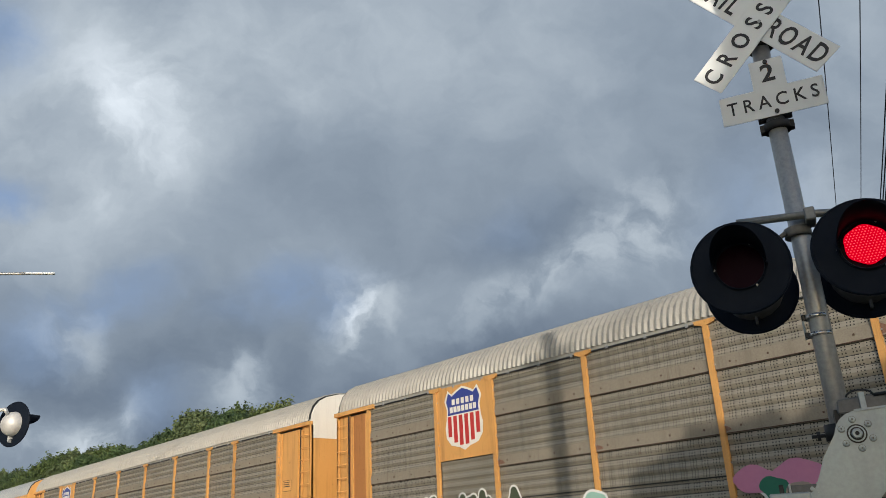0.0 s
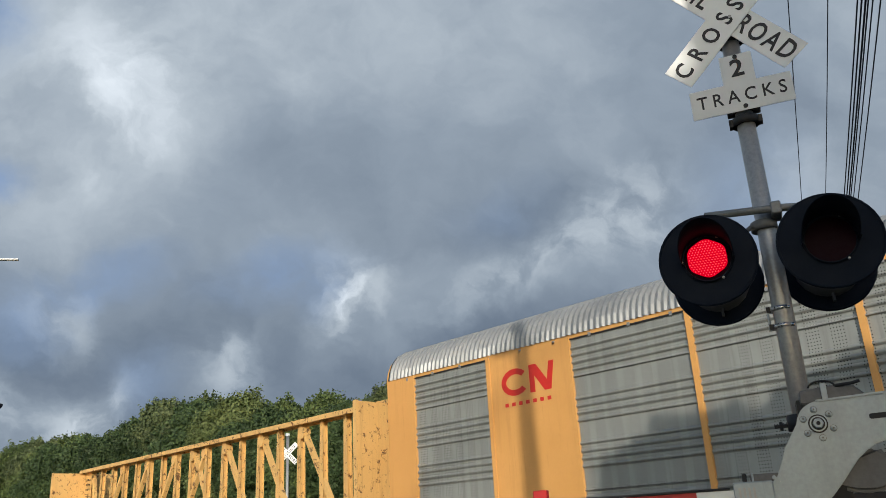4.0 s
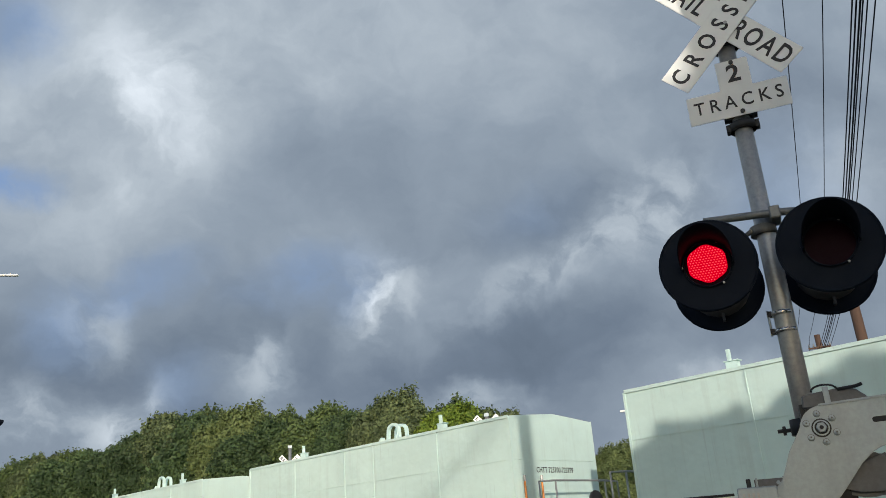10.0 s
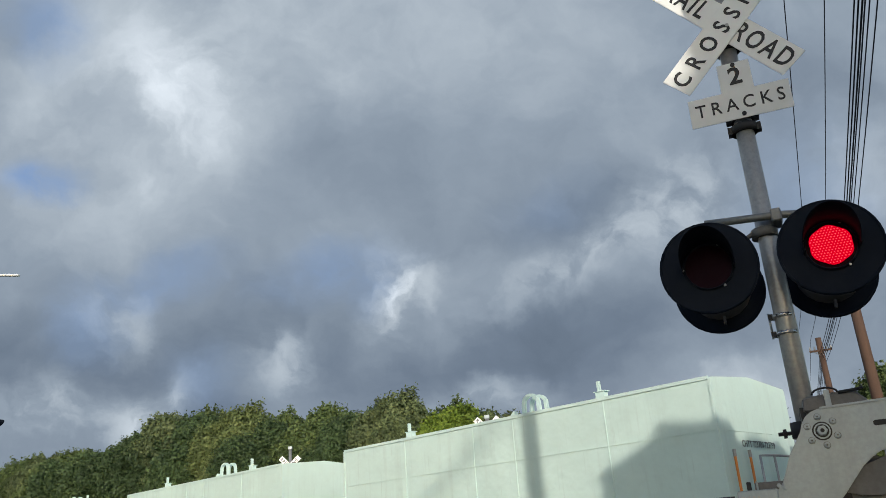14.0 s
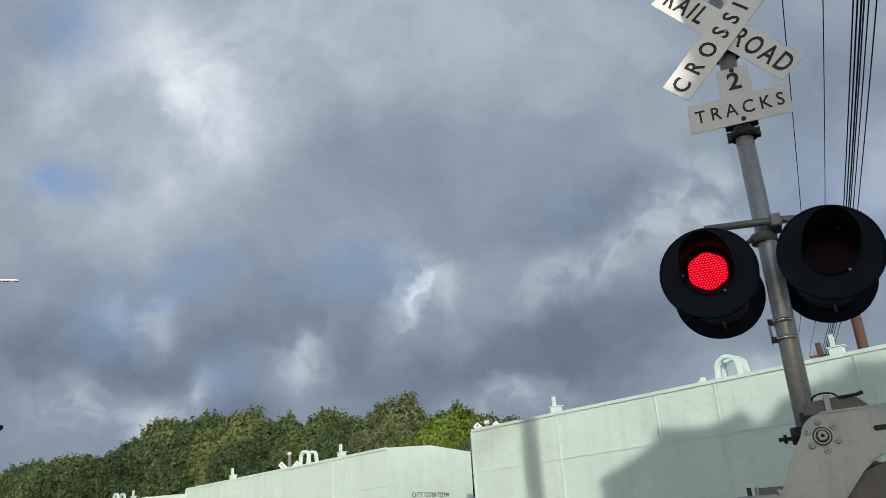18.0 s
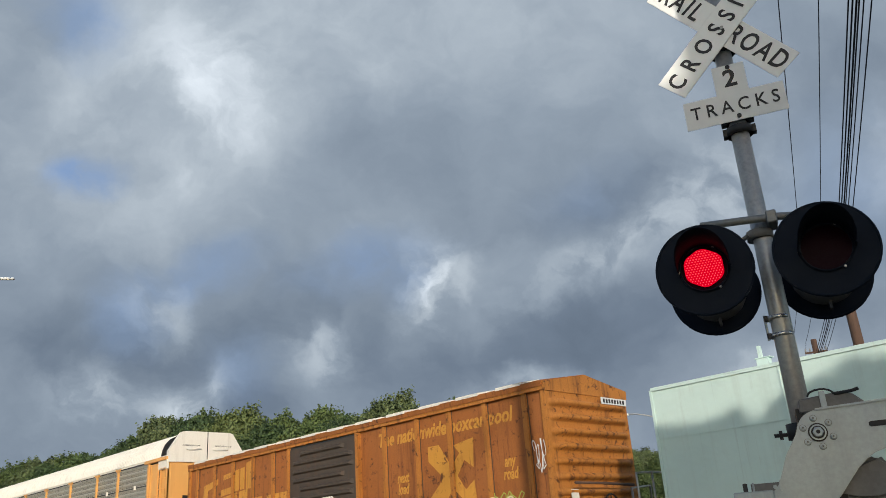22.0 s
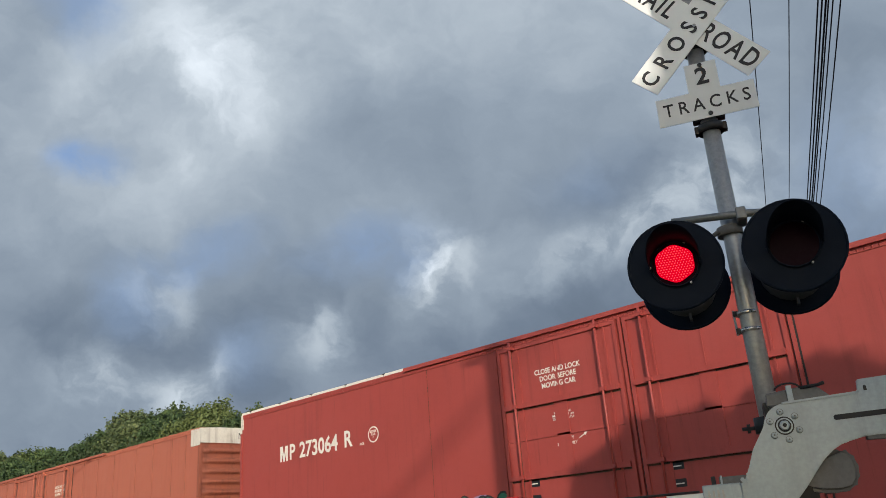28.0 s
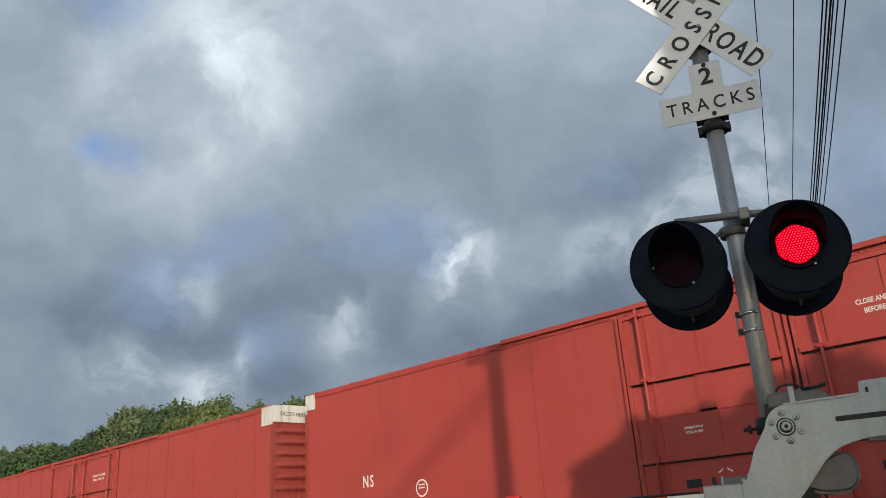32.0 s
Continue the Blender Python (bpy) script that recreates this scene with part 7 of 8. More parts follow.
def crossing_gate():
    """The gate machine in front of the mast: cast side bracket, pivot, arm and counterweight."""
    g = thing("crossing_gate", pose(-2.012, 5.039, 0, 0, 0, 24), "lowered crossing gate with grey cast bracket and striped arm", "crossing gate")
    y = -0.354
    o = [(-0.20, 1.345), (-0.173, 1.371), (-0.145, 1.43), (-0.116, 1.50), (-0.047, 1.603), (-0.034, 1.640), (-0.012, 1.672), (0.020, 1.694), (0.055, 1.705), (0.10, 1.711), (0.279, 1.716), (0.405, 1.722), (0.412, 1.778), (0.80, 1.79), (0.80, 1.50),
         (0.451, 1.514), (0.39, 1.511), (0.332, 1.499), (0.28, 1.484), (0.238, 1.460), (0.19, 1.420), (0.145, 1.368), (0.10, 1.315), (0.05, 1.262), (0.0, 1.22), (-0.20, 1.21), (-0.384, 1.27), (-0.384, 1.345)]
    br = part("bracket", bevelled(slab(bmesh.new(), [(a * K, up(b)) for a, b in o], y - 0.02, y + 0.02), 0.006, 2), M_ALU, g, "grey cast bracket")
    part("bracket_flange", slab(bmesh.new(), [(0.06 * K, up(1.700)), (0.40 * K, up(1.712)), (0.40 * K, up(1.722)), (0.06 * K, up(1.710))], y - 0.03, y + 0.03), M_ALU, br)
    part("slot", slab(bmesh.new(), [(0.283 * K, up(1.598)), (0.80 * K, up(1.605)), (0.80 * K, up(1.630)), (0.283 * K, up(1.623)), (0.275 * K, up(1.617)), (0.275 * K, up(1.604))], y - 0.0225, y - 0.02), M_DARK, br)
    part("lug_hole", slab(bmesh.new(), [(0.432 * K, up(1.722)), (0.446 * K, up(1.722)), (0.446 * K, up(1.742)), (0.439 * K, up(1.749)), (0.432 * K, up(1.742))], y - 0.0225, y - 0.02), M_DARK, br)
    part("bracket_lip", slab(bmesh.new(), [(0.40 * K, up(1.497)), (0.80 * K, up(1.482)), (0.80 * K, up(1.502)), (0.451 * K, up(1.516)), (0.40 * K, up(1.512))], y - 0.005, y + 0.06), M_CASE, br)
    cx, cz = 0.050 * K, up(1.597)
    for r, yy, m in ((0.052, 0.026, M_DARK), (0.044, 0.032, M_ALU), (0.036, 0.034, M_DARK)):
        part("pivot_ring", slab(bmesh.new(), disc_outline(cx, cz, r, r, 24), y - yy, y - 0.018), m, br)
    part("pivot_nut", bevelled(slab(bmesh.new(), disc_outline(cx, cz, 0.030, 0.030, 6), y - 0.058, y - 0.030), 0.004), M_ALU, br)
    part("pivot_end", slab(bmesh.new(), disc_outline(cx, cz, 0.011, 0.011, 12), y - 0.066, y - 0.056), M_DARK, br)
    for k in range(6):
        a = radians(97 + 60 * k)
        bx, bz = cx + 0.080 * math.cos(a), cz + 0.080 * math.sin(a)
        part("washer", slab(bmesh.new(), disc_outline(bx, bz, 0.0195, 0.0195, 14), y - 0.022, y - 0.018), M_CASE, br)
        part("bolt", bevelled(slab(bmesh.new(), disc_outline(bx, bz, 0.017, 0.017, 14), y - 0.027, y - 0.018), 0.002), M_ALU, br)
        part("bolt_nut", slab(bmesh.new(), disc_outline(bx, bz, 0.0115, 0.0115, 6), y - 0.042, y - 0.026), M_ALU, br)
        part("bolt_end", slab(bmesh.new(), disc_outline(bx, bz, 0.005, 0.005, 8), y - 0.048, y - 0.042), M_CASE, br)
    box_z = up(1.768)
    part("machine_case", bevelled(boxes((-0.03, 0.17, y + 0.04, 0.28, up(1.18), box_z - 0.02)), 0.03, 2), M_DARK, g, "dark gate machine case")
    part("case_lid", bevelled(slab(bmesh.new(), [(-0.01 * K, up(1.70)), (-0.005 * K, up(1.765)), (0.16 * K, up(1.782)), (0.24 * K, up(1.77)), (0.32 * K, up(1.69))], y + 0.03, 0.2), 0.008), M_CASE, g)
    part("lid_lug", boxes((0.11, 0.14, y - 0.005, y + 0.04, up(1.70), up(1.79))), M_ALU, g)
    bm = bmesh.new()
    pipe(bm, [(0.10 * K + 0.07 * math.cos(a * math.pi / 8), y + 0.03, up(1.775) + 0.035 * math.sin(a * math.pi / 8)) for a in range(9)], 0.006, 5)
    pipe(bm, [(0.16 * K, y + 0.03, up(1.775)), (0.24 * K, y + 0.01, up(1.778)), (0.27 * K, y + 0.0, up(1.785))], 0.010, 5)
    part("cable_loop", bm, M_DARK, g)
    bm = bmesh.new()
    slab(bm, [(a * K, up(b)) for a, b in ((0.08, 1.295), (0.16, 1.272), (0.25, 1.268), (0.30, 1.280), (0.33, 1.315), (0.34, 1.36), (0.338, 1.41), (0.32, 1.45), (0.28, 1.475), (0.20, 1.45), (0.08, 1.38))], y + 0.03, y + 0.22)
    part("counterweight", bevelled(bm, 0.045, 3), M_CASE, g, "rounded dull grey counterweight")
    part("counterweight_block", bevelled(boxes((0.78, 1.25, y - 0.06, y + 0.10, up(1.5), up(1.80))), 0.02), M_DARK, g)
    part("pedestal", boxes((0.02, 0.32, -0.12, 0.25, 0.0, up(1.18))), M_DARK, g)
    # the arm
    part("arm_socket", bevelled(boxes((-0.384 * K, -0.20 * K, y - 0.05, y + 0.05, up(1.265), up(1.352))), 0.006), M_ALU, g)
    for i in range(4):
        part("cast_bar", boxes((-0.36 * K + i * 0.026, -0.36 * K + i * 0.026 + 0.012, y - 0.054, y - 0.05, up(1.275), up(1.325))), M_GALV, g)
    part("socket_wall", boxes((-0.30 * K, -0.15 * K, y + 0.03, y + 0.045, up(1.345), up(1.388))), M_CASE, g)
    for x in (-0.292, -0.168):
        part("socket_fin", slab(bmesh.new(), [(x * K, up(1.345)), ((x + 0.008) * K, up(1.345)), ((x + 0.008) * K, up(1.392)), (x * K, up(1.392))], y - 0.045, y + 0.045), M_ALU, g)
    part("socket_stud", bevelled(boxes((-0.336 * K, -0.315 * K, y - 0.03, y + 0.0, up(1.345), up(1.392))), 0.004), M_DARK, g)
    part("socket_nut", slab(bmesh.new(), disc_outline(-0.19 * K, up(1.366), 0.012, 0.012, 6), y - 0.02, y + 0.03), M_ALU, g)
    x = -0.384 * K
    i = 0
    while x > -7.4:
        part("arm_section", boxes((x - (0.41 if i else 0.21), x, y - 0.018, y + 0.018, up(1.235), up(1.318))), M_ARMRED if i % 2 else M_SIGN, g, "reflective band of the gate arm")
        x -= 0.41 if i else 0.21
        i += 1
    bm = bmesh.new()
    pipe(bm, [(-0.40 * K, y - 0.02, up(1.325)), (-0.9 * K, y - 0.02, up(1.322)), (-1.36 * K, y - 0.02, up(1.326)), (-3.0, y - 0.02, up(1.32))], 0.008, 5)
    part("arm_cable", bm, M_DARK, g)
    for xx in (-1.357, -3.6, -5.8):
        part("arm_lamp", bevelled(boxes((xx * K - 0.045, xx * K + 0.045, y - 0.04, y + 0.02, up(1.33), up(1.33) + 0.06)), 0.006), M_ARMRED, g, "small red arm lamp")


def far_signal(place, label, cross_z, lamp_z, top, lamps=True, size=1.0):
    s = thing("crossing_signal", place, label, "crossing signal", "crossing signals")
    bm = bmesh.new()
    tube(bm, (0, 0, 0), (0, 0, top), 0.07, 12)
    part("mast", bm, M_GALV, s)
    part("mast_cap", boxes((-0.09, 0.09, -0.09, 0.09, top, top + 0.12)), M_ALU, s)
    if cross_z:
        for turn, words in ((-45, (("RAIL", -0.36), ("ROAD", 0.36))), (45, (("CROSSING", 0),))):
            blade(s, 0, cross_z, turn, -0.10 - (0.014 if turn > 0 else 0), words)
    if lamps:
        bm = bmesh.new()
        tube(bm, (-0.6, 0, lamp_z + 0.05), (0.6, 0, lamp_z + 0.05), 0.03, 8)
        part("cross_arm", bm, M_GALV, s)
    return s


near_signal()
crossing_gate()
side = far_signal(pose(-12.68, 2.42, 0.05, 0, 0, 24), "crossing signal across the road, seen from behind", None, 3.0, 4.0)
flasher(side, 0.70, 0.30, 3.0, 1, M_LAMPSHELL)
bm = bmesh.new()
pipe(bm, [(0.1, 0.1, 3.16), (0.68, 0.16, 3.19), (0.70, 0.2, 3.12)], 0.03, 6)
part("lamp_arm", bm, M_LAMPSHELL, side)
far = far_signal(pose(-20.4, 22.0, 0, 0, 0, 40), "far crossing signal with crossbuck before the trees", 5.07, 3.1, 5.5)
flasher(far, -0.55, -0.25, 3.1, -1, M_BLACK, lit=True)
flasher(far, 0.40, 0.15, 3.1, 1, M_LAMPSHELL)
far_signal(pose(-31.9, 20.9, 0, 0, 0, 48), "far crossing mast with a small crossbuck", 4.95, 3.0, 5.75, lamps=False)


# ---- poles, wires, lamps ----
POLES = [(9.4, -18.0), (1.75, 1.45), (-8.66, 27.7), (-15.6, 43.0), (-24.5, 64.0), (-33.5, 86.0)]


def utility_pole(x, y, h, arms=True):
    p = thing("utility_pole", pose(x, y, 0, 0, 0, 22.6), "brown creosoted wooden utility pole with crossarm", "utility pole", "utility poles")
    bm = bmesh.new()
    tube(bm, (0, 0, -0.2), (0, 0, h), 0.205, 14, 0.145)
    part("pole", bm, M_WOOD, p)
    part("crossarm", boxes((-0.55, 0.55, -0.16, -0.07, h - 0.74, h - 0.65)), M_WOOD, p)
    for o in (-0.5, -0.28, 0.28, 0.5):
        bm = bmesh.new()
        tube(bm, (o, -0.1, h - 0.62), (o, -0.1, h - 0.46), 0.045, 8, 0.03)
        part("insulator", bm, M_GALV, p)
    bm = bmesh.new()
    pipe(bm, [(-0.4, -0.1, h - 0.68), (0, -0.12, h - 1.0), (0.4, -0.1, h - 0.68)], 0.02, 5)
    part("arm_brace", bm, M_GALV, p)
    return p


for i, (x, y) in enumerate(POLES):
    utility_pole(x, y, 10.6 if i < 3 else 10.2 if i == 3 else 8.6)


def wire(name, label, offset, height, r, sag, first=0, last=6):
    bm = bmesh.new()
    ang = radians(22.6)
    pts = []
    for (x0, y0), (x1, y1) in list(zip(POLES, POLES[1:]))[first:last]:
        for k in range(0 if not pts else 1, 13):
            f = k / 12
            pts.append((x0 + (x1 - x0) * f + offset * math.cos(ang), y0 + (y1 - y0) * f + offset * math.sin(ang), height - sag * 4 * f * (1 - f)))
    pipe(bm, pts, r, 5)
    tagged(part(name, bm, M_BLACK), label, "wire", "overhead wires")


for o, h, r, sag in ((-1.05, 10.1, 0.010, 0.2), (-0.39, 10.1, 0.010, 0.2)):
    wire("power_wire", "thin black overhead power wire between poles", o, h, r, sag)
for o, h, r, sag in ((-0.05, 9.45, 0.014, 0.15), (-0.025, 9.3, 0.016, 0.15), (0.0, 9.2, 0.018, 0.18), (0.02, 9.1, 0.014, 0.15), (0.06, 9.0, 0.012, 0.15), (0.13, 8.9, 0.012, 0.2)):
    wire("cable", "thick black overhead cable between poles", o, h, r, sag)


def street_lamp(x, y, h, turn, arms, reach, label, rise=0.5, flat=0.13):
    s = thing("street_lamp", pose(x, y, 0, 0, 0, turn), label, "street lamp", "street lamps")
    bm = bmesh.new()
    tube(bm, (0, 0, 0), (0, 0, h - 0.4), 0.11, 10, 0.06)
    part("pole", bm, M_GALV, s)
    for a in arms:
        bm = bmesh.new()
        pipe(bm, [(a * reach * k / 6, 0, h - 0.03 - rise + rise * math.sin(k / 6 * math.pi / 2)) for k in range(7)], 0.04, 7)
        part("arm", bm, M_GALV, s)
        part("lamp_head", bevelled(boxes((a * reach - 0.05, a * reach + a * 0.7, -flat, flat, h - flat, h) if a > 0 else (a * reach - 0.7, a * reach + 0.05, -flat, flat, h - flat, h)), 0.02), M_SIGN, s)


street_lamp(-23.44, 3.68, 8.64, 57, (1,), 1.95, "tall street lamp with a level arm", 0.05, 0.055)
street_lamp(-27.9, 47.2, 8.7, 32, (-1, 1), 2.05, "tall double street lamp beyond the tracks")
street_lamp(-46.5, 83.0, 9.3, 32, (-1, 1), 2.2, "distant double street lamp")
street_lamp(-52.0, 79.0, 8.0, 32, (-1, 1), 2.2, "distant double street lamp")

# ---- ground, road, tracks ----
def ground_material():
    n = Nodes("dry_grass_and_gravel")
    co = n.coords()
    a, b = n.noise(co, 0.35, 6, 0.6), n.noise(co, 9.0, 5, 0.65)
    col = n.mix(n.span(a, 0.42, 0.58), (0.075, 0.085, 0.03), (0.17, 0.145, 0.11))
    col = n.mix(n.span(b, 0.3, 0.7, 0, 0.5), col, (0.04, 0.04, 0.02))
    return n.finish(col, 0.95, bump=b, bump_size=0.05, strength=0.6)


M_GROUND = ground_material()
M_BALLAST = painted("ballast", (0.19, 0.175, 0.16), grime=0.3, rough=0.95, fine=0.6)
tagged(part("ground", boxes((-2400, 2400, -2400, 2400, -0.6, -0.02)), M_GROUND), "rough grass and gravel ground", "ground", kind="structure")
for k, ty in enumerate((10.65, TRACK_Y)):
    tagged(part("track_bed", prism(bmesh.new(), [(ty - 2.0, -0.1), (ty - 1.6, 0.02), (ty + 1.6, 0.02), (ty + 2.0, -0.1)], -700, 700), M_BALLAST), "grey crushed stone track bed", "track bed", kind="structure")
    for s in (-0.7535, 0.7535):
        tagged(part("rail", prism(bmesh.new(), [(ty + s - 0.07, -0.02), (ty + s - 0.012, 0.0), (ty + s - 0.012, -0.0), (ty + s - 0.036, 0.03), (ty + s - 0.036, 0.0), (ty + s + 0.036, 0.0), (ty + s + 0.036, 0.03), (ty + s + 0.07, -0.02)][0:1] +
                          [(ty + s - 0.036, -0.02), (ty + s - 0.036, 0.045), (ty + s + 0.036, 0.045), (ty + s + 0.036, -0.02)], -700, 700), M_RUST), "worn steel rail on its bed", "rail", "rails of the two tracks", kind="structure")
road_side = Vector((0.9135, 0.407, 0))
mid = road_side * -4.6
bm = bmesh.new()
box(bm, -4.0, 4.0, -120, 160, -0.03, 0.03)
road = part("road", bm, M_ASPHALT, place=Matrix.Translation(mid) @ pose(0, 0, 0, 0, 0, 24))
tagged(road, "worn grey asphalt road over the crossing", "road", kind="structure")
for o in (-0.12, 0.12):
    bm = bmesh.new()
    box(bm, o - 0.05, o + 0.05, -120, 6.0, 0.03, 0.034)
    box(bm, o - 0.05, o + 0.05, 20.0, 160, 0.03, 0.034)
    part("centre_line", bm, plain("road_yellow", (0.5, 0.32, 0.05), 0.7), road)


# ---- trees ----
def leaf_material(name, base, light):
    n = Nodes(name)
    isl = n.add("ShaderNodeNewGeometry").outputs["Random Per Island"]
    co = n.coords()
    big = n.noise(co, 0.55, 3, 0.5)
    col = n.mix(n.span(isl, 0.0, 1.0, 0.0, 1.0, smooth=False), base, light)
    col = n.mix(n.span(big, 0.42, 0.62, 0, 0.45), col, tuple(c * 0.55 for c in base))
    col = n.mix(n.span(n.random(), 0.6, 1.0, 0.0, 0.4), col, (0.13, 0.17, 0.045))
    col = n.mix(n.span(n.random(), 0.35, 0.0, 0.0, 0.4), col, tuple(c * 0.6 for c in base))
    return n.finish(col, 0.6, spec=0.25)


M_BARK = painted("bark", (0.085, 0.06, 0.042), grime=0.5, rough=0.9, fine=0.4)
M_LEAF = leaf_material("dark_leaves", (0.044, 0.072, 0.027), (0.126, 0.178, 0.056))
M_LEAF_B = leaf_material("olive_leaves", (0.060, 0.087, 0.038), (0.148, 0.190, 0.078))
M_LEAF_C = leaf_material("bright_leaves", (0.100, 0.165, 0.022), (0.24, 0.33, 0.045))


M_LEAF_D = leaf_material("deep_leaves", (0.033, 0.060, 0.026), (0.086, 0.138, 0.050))


def crown_mesh(name, seed, radii, leaves, leaf, mat, low=-0.75, lumps=80):
    """Many small leaves on the outside of a crown of rounded boughs, with creases, gaps and a ragged outline."""
    r = np.random.RandomState(seed)
    cen = r.normal(size=(lumps, 3))
    cen /= np.linalg.norm(cen, axis=1)[:, None]
    cen *= r.uniform(0.36, 0.80, (lumps, 1))
    rad = r.uniform(0.13, 0.36, lumps)
    d = r.normal(size=(leaves * 2, 3))
    d /= np.linalg.norm(d, axis=1)[:, None]
    d = d[d[:, 2] > low][:leaves]
    along = d @ cen.T
    under = rad[None, :] ** 2 - (cen ** 2).sum(1)[None, :] + along ** 2
    far = np.where(under > 0, along + np.sqrt(np.maximum(under, 0)), 0.0)
    which, reach = far.argmax(1), np.maximum(far.max(1), 0.5)
    for size in (9.0, 15.0, 24.0):
        for _ in range(4):
            reach *= 1.0 + 0.018 * np.sin(d @ (r.normal(size=3) * size) + r.uniform(0, 6.28))
    inward = 1.0 - np.abs(r.normal(size=len(d))) * 0.10
    stray = r.uniform(size=len(d)) < 0.10
    inward[stray] += 0.07
    pts = d * (reach * inward)[:, None]
    out = pts - cen[which]
    out /= np.linalg.norm(out, axis=1)[:, None]
    pts *= np.array(radii) * 0.96
    k = len(pts)
    face = out + r.normal(size=(k, 3)) * 0.75
    a = np.cross(face, r.normal(size=(k, 3)))
    a /= np.linalg.norm(a, axis=1)[:, None]
    b = np.cross(face, a)
    b /= np.linalg.norm(b, axis=1)[:, None]
    ln = leaf * r.uniform(0.6, 1.3, (k, 1))
    quad = np.stack([pts - a * ln, pts - b * ln * 0.7, pts + a * ln, pts + b * ln * 0.7], 1).reshape(-1, 3)
    me = bpy.data.meshes.new(name)
    me.from_pydata([tuple(p) for p in quad], [], [tuple(range(4 * i, 4 * i + 4)) for i in range(k)])
    me.materials.append(mat)
    return me


CROWNS = {}
for i, (mat, rad) in enumerate(((M_LEAF, (3.6, 3.6, 4.6)), (M_LEAF_B, (3.3, 3.3, 4.4)), (M_LEAF_D, (4.0, 3.8, 4.0)), (M_LEAF_C, (3.8, 3.8, 3.9)))):
    CROWNS[i] = crown_mesh("crown", 20 + i, rad, 46000, 0.098, mat, lumps=110)


def trunk(h, r, seed, spread):
    q = random.Random(seed)
    bm = bmesh.new()
    top = (q.uniform(-0.3, 0.3), q.uniform(-0.3, 0.3), h * 0.62)
    tube(bm, (0, 0, -0.1), top, r, 10, r * 0.55)
    tube(bm, top, (top[0] * 2, top[1] * 2, h * 0.92), r * 0.55, 8, r * 0.12)
    for k in range(6):
        a = k * 2.4 + q.random()
        z0 = h * q.uniform(0.38, 0.6)
        tube(bm, (top[0] * z0 / top[2], top[1] * z0 / top[2], z0), (spread * math.cos(a), spread * math.sin(a), z0 + h * q.uniform(0.15, 0.32)), r * 0.4, 6, r * 0.08)
    return bm


TRUNKS = {}


def tree(x, y, h, kind, label, width=1.0, turn=0.0, category="tree", group="trees beyond the tracks"):
    """A trunk with limbs under a crown of leaves, h metres high."""
    t = thing("tree", pose(x, y, 0, 0, 0, turn), label, category, group)
    if kind not in TRUNKS:
        TRUNKS[kind] = part("trunk", trunk(9.0, 0.24, kind, 2.2), M_BARK, t).data
        ob = t.children[0]
    else:
        ob = part("trunk", TRUNKS[kind], None, t)
    s = h / 10.0
    ob.scale = (s, s, s * 0.95)
    c = part("crown", CROWNS[kind], None, t, place=pose(0, 0, 5.9 * s, 0, 0, turn * 1.7))
    c.scale = (s * width, s * width, s)
    return t


LABELS = {0: "dense dark green broadleaf tree in full leaf", 1: "olive green broadleaf tree in full leaf", 2: "wide dark green broadleaf tree in full leaf", 3: "bright green broadleaf tree lit by the sun"}
q = random.Random(77)
HEIGHTS = [(-140, 14.6), (-112, 14.4), (-93, 13.6), (-80, 13.2), (-74, 14.6), (-61.6, 13.8), (-54.5, 12.8), (-50, 12.9), (-45.6, 12.0), (-42, 11.4), (-37.2, 10.9), (-34.0, 10.7), (-31.5, 9.4), (-29.5, 8.2), (-24, 8.0)]


def bank_height(x):
    for (a, ha), (b, hb) in zip(HEIGHTS, HEIGHTS[1:]):
        if a <= x <= b:
            return ha + (hb - ha) * (x - a) / (b - a)
    return HEIGHTS[0][1] if x < -140 else 8.0


x = -30.5
while x > -175:
    kind = 3 if -38.5 < x < -33 else q.choice((0, 0, 1, 2, 2))
    y = 34 + q.uniform(-1.6, 1.6)
    tree(x * y / 34, y, 1.2 + (bank_height(x) * q.uniform(0.90, 0.98) * (0.975 if x > -58 else 1.05) - 1.2) * y / 34, kind, LABELS[kind], width=q.uniform(0.85, 1.05), turn=q.uniform(0, 360))
    x -= q.uniform(3.6, 5.6)
x = -28
while x > -165:
    kind = q.choice((0, 1, 2, 2))
    yy = 40 + q.uniform(-1, 1)
    tree(x * yy / 34, yy, 1.2 + (bank_height(x) * q.uniform(0.86, 0.94) * (0.975 if x > -58 else 1.05) - 1.2) * yy / 34, kind, LABELS[kind], width=1.0, turn=q.uniform(0, 360))
    x -= q.uniform(3.6, 5.2)
for x, y, h, k in ((-25.5, 37.5, 5.6, 1), (-23.2, 38.0, 5.0, 0), (-29.0, 46, 6.2, 1), (-12.6, 45.5, 8.6, 0), (-9.0, 46.0, 10.2, 2), (-5.5, 47.0, 11.0, 0), (-16.0, 47.5, 5.6, 1), (-1.5, 48.0, 11.0, 1),
                   (-38, 70, 8.5, 0), (-33.5, 71, 7.6, 1), (-29.5, 70, 7.2, 2), (-42.5, 72, 9.0, 1), (-25.5, 72, 7.8, 0), (-47, 74, 9.5, 2), (-21.5, 70, 8.2, 1)):
    tree(x, y, h, k, LABELS[k], width=1.1, turn=x * 31 % 360)
for i in range(14):
    x = -30 + i * 2.2
    tree(x, 52 + q.uniform(-1.5, 1.5), q.uniform(3.6, 4.6), q.choice((0, 1, 2)), "low leafy bush beyond the tracks", width=1.5, turn=q.uniform(0, 360), category="bush", group="bushes beyond the tracks")


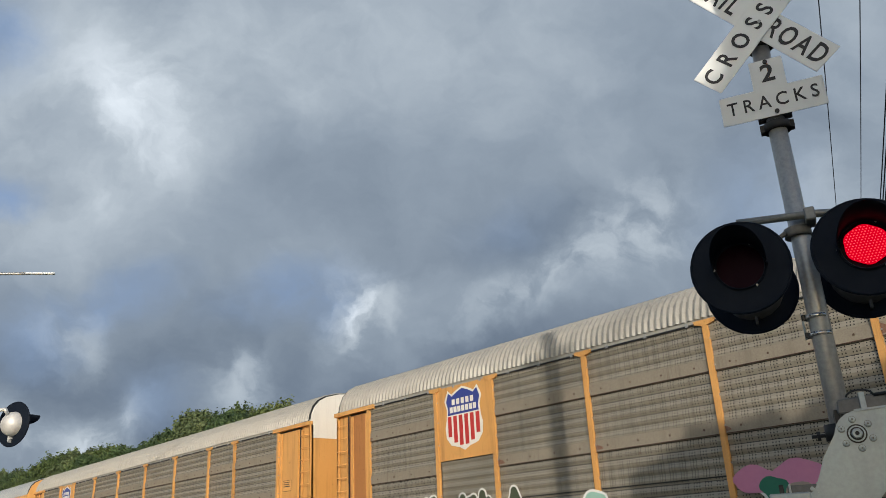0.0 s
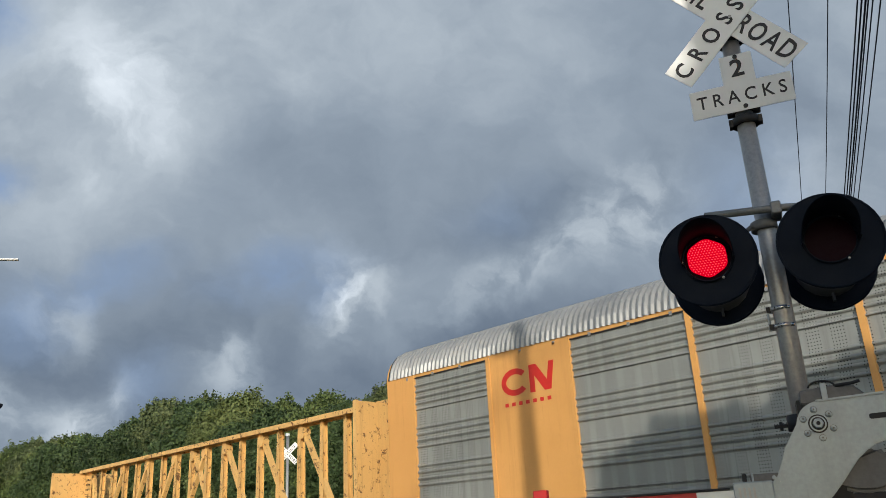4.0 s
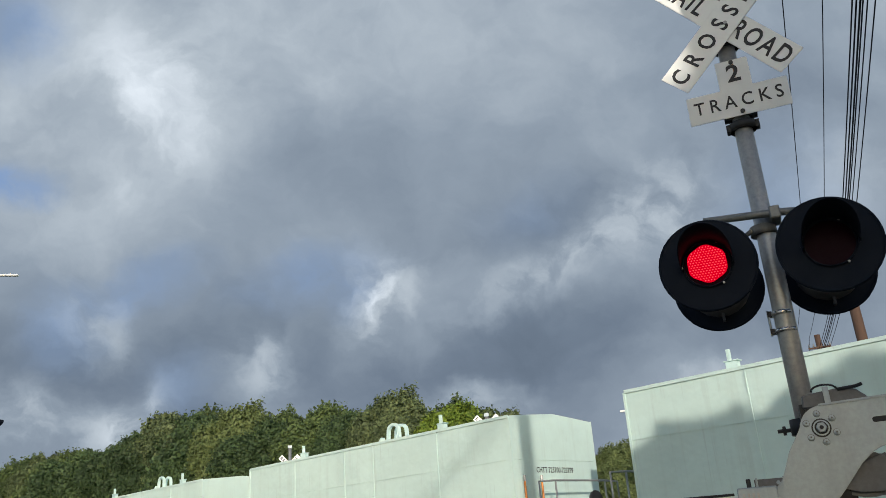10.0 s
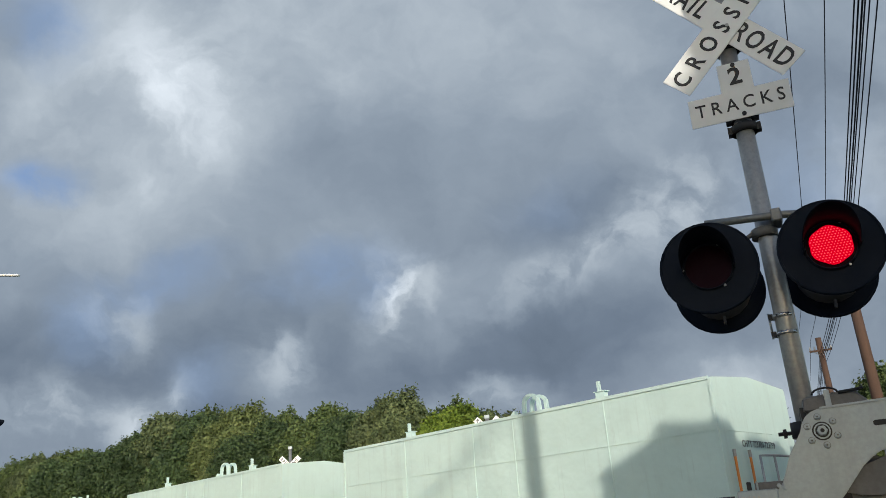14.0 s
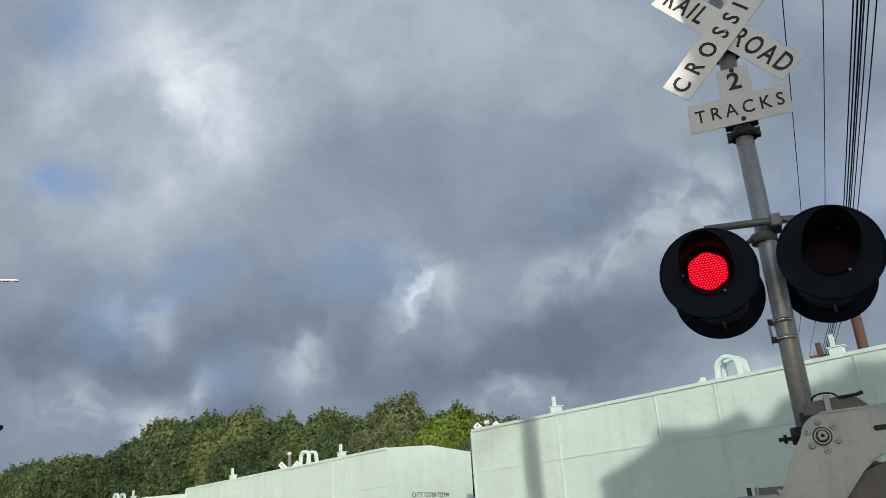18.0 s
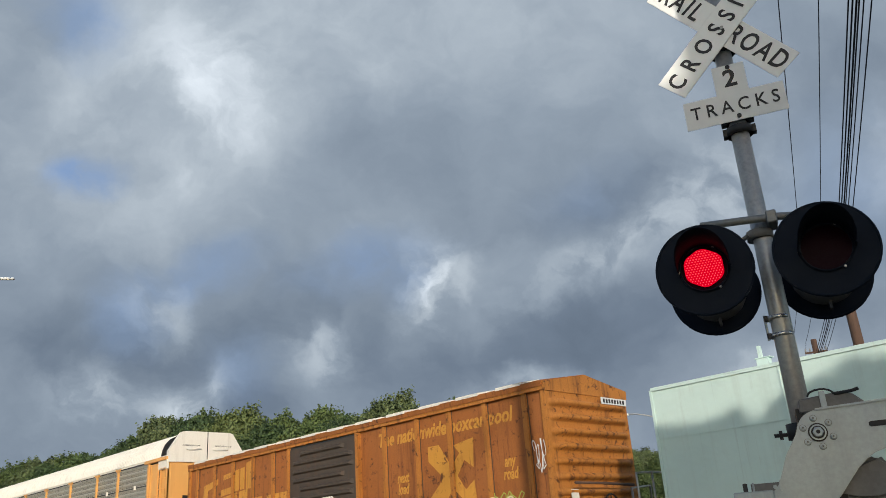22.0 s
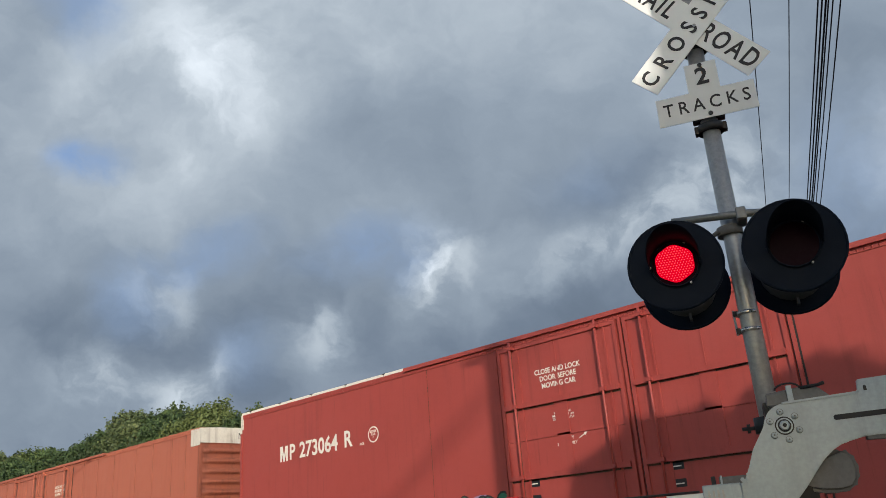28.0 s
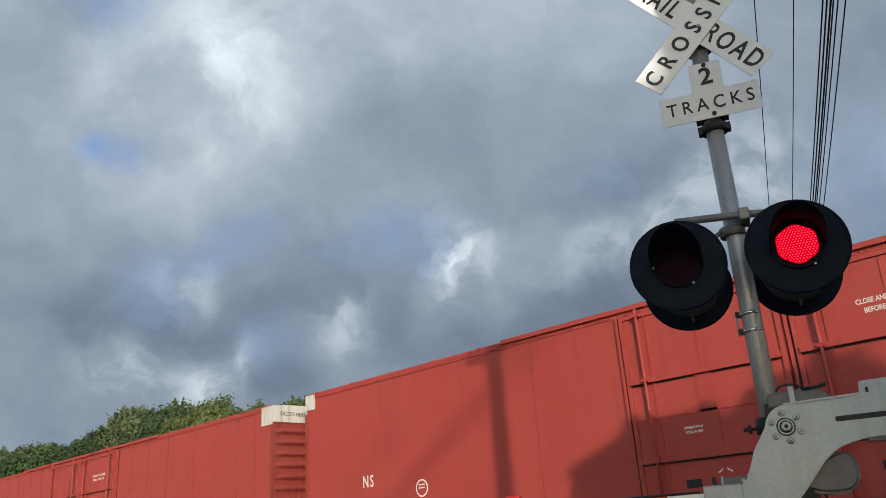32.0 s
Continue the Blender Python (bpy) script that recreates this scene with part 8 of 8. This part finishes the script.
def shade_tree(x, y, radii, high, seed, leaves):
    """A tall tree out of view on the near side, placed to shade the signal and the passing cars."""
    t = thing("tree", pose(x, y, 0), "tall broadleaf roadside tree out of view, placed for its shade", "tree", "roadside trees")
    part("trunk", trunk(high + 3.5, 0.36, seed, radii[1] * 0.7), M_BARK, t)
    part("crown", crown_mesh("crown", seed + 50, radii, leaves, 0.24, M_LEAF, low=-0.9), None, t, place=pose(0, 0, high))


shade_tree(10.0, -1.5, (4.1, 4.4, 3.8), 5.6, 5, 26000)
shade_tree(17.4, -1.5, (5.6, 4.8, 3.2), 4.8, 7, 30000)
# narrow unseen tree, added only to keep the signal in shade
shade_tree(13.7, -8.9, (1.9, 1.9, 4.2), 6.5, 6, 16000)
for x, y, h in ((-40.05, 85.0, 11.0), (-43.5, 93.0, 11.4), (-41.7, 88.0, 9.3)):
    p = thing("utility_pole", pose(x, y, 0, 0, 2, 22.6), "distant reddish wooden utility pole", "utility pole", "utility poles")
    bm = bmesh.new()
    tube(bm, (0, 0, 0), (0, 0, h), 0.16, 8, 0.11)
    part("pole", bm, M_WOOD_RED, p)
    for o in (-0.42, 0.42):
        part("insulator", boxes((o - 0.05, o + 0.05, -0.05, 0.05, h - 0.66, h - 0.48)), M_GALV, p)
    part("crossarm", boxes((-0.5, 0.5, -0.1, 0.1, h - 0.8, h - 0.66)), M_WOOD_RED, p)
p = thing("utility_pole", pose(-36.8, 85.0, 0, 0, -1, 22.6), "distant slender pale grey metal pole", "utility pole", "utility poles")
bm = bmesh.new()
tube(bm, (0, 0, 0), (0, 0, 11.9), 0.14, 10, 0.09)
part("pole", bm, M_GALV, p)
part("crossarm", boxes((-0.45, 0.45, -0.05, 0.05, 11.3, 11.4)), M_GALV, p)
for low, high in ((10.6, 12.5), (10.2, 11.5), (8.3, 8.9)):
    bm = bmesh.new()
    pipe(bm, [(-41.5 + 6.0 * k / 10, 85.3, low + (high - low) * k / 10 - 0.5 * math.sin(math.pi * k / 10)) for k in range(11)], 0.03, 5)
    tagged(part("cable", bm, M_BLACK), "thin dark wire between distant poles", "wire", "overhead wires")


def motions():
    walk(clouds, [(t, pose(*EYE, 0, -2.0 + 4.0 * t / 32.0, 5.5 - 11.0 * t / 32.0)) for t in range(0, 33, 8)])
    for car, u in TRAIN:
        walk(car, [(t, pose(u + SPEED * t, TRACK_Y, 0)) for t in range(0, 33, 4)])
    for led, first in FLASHES:
        rows, t, lit = [(0.0, pose(*led.location))], 0.154, first
        base = led.location.copy()
        rows = [(0.0, pose(base.x, base.y + (0.0 if lit else 0.06), base.z))]
        while t < 32.0:
            rows.append((t, pose(base.x, base.y + (0.0 if lit else 0.06), base.z)))
            lit = not lit
            rows.append((t + 0.034, pose(base.x, base.y + (0.0 if lit else 0.06), base.z)))
            t += 0.594
        rows.append((32.0, pose(base.x, base.y + (0.0 if lit else 0.06), base.z)))
        walk(led, rows)


motions()
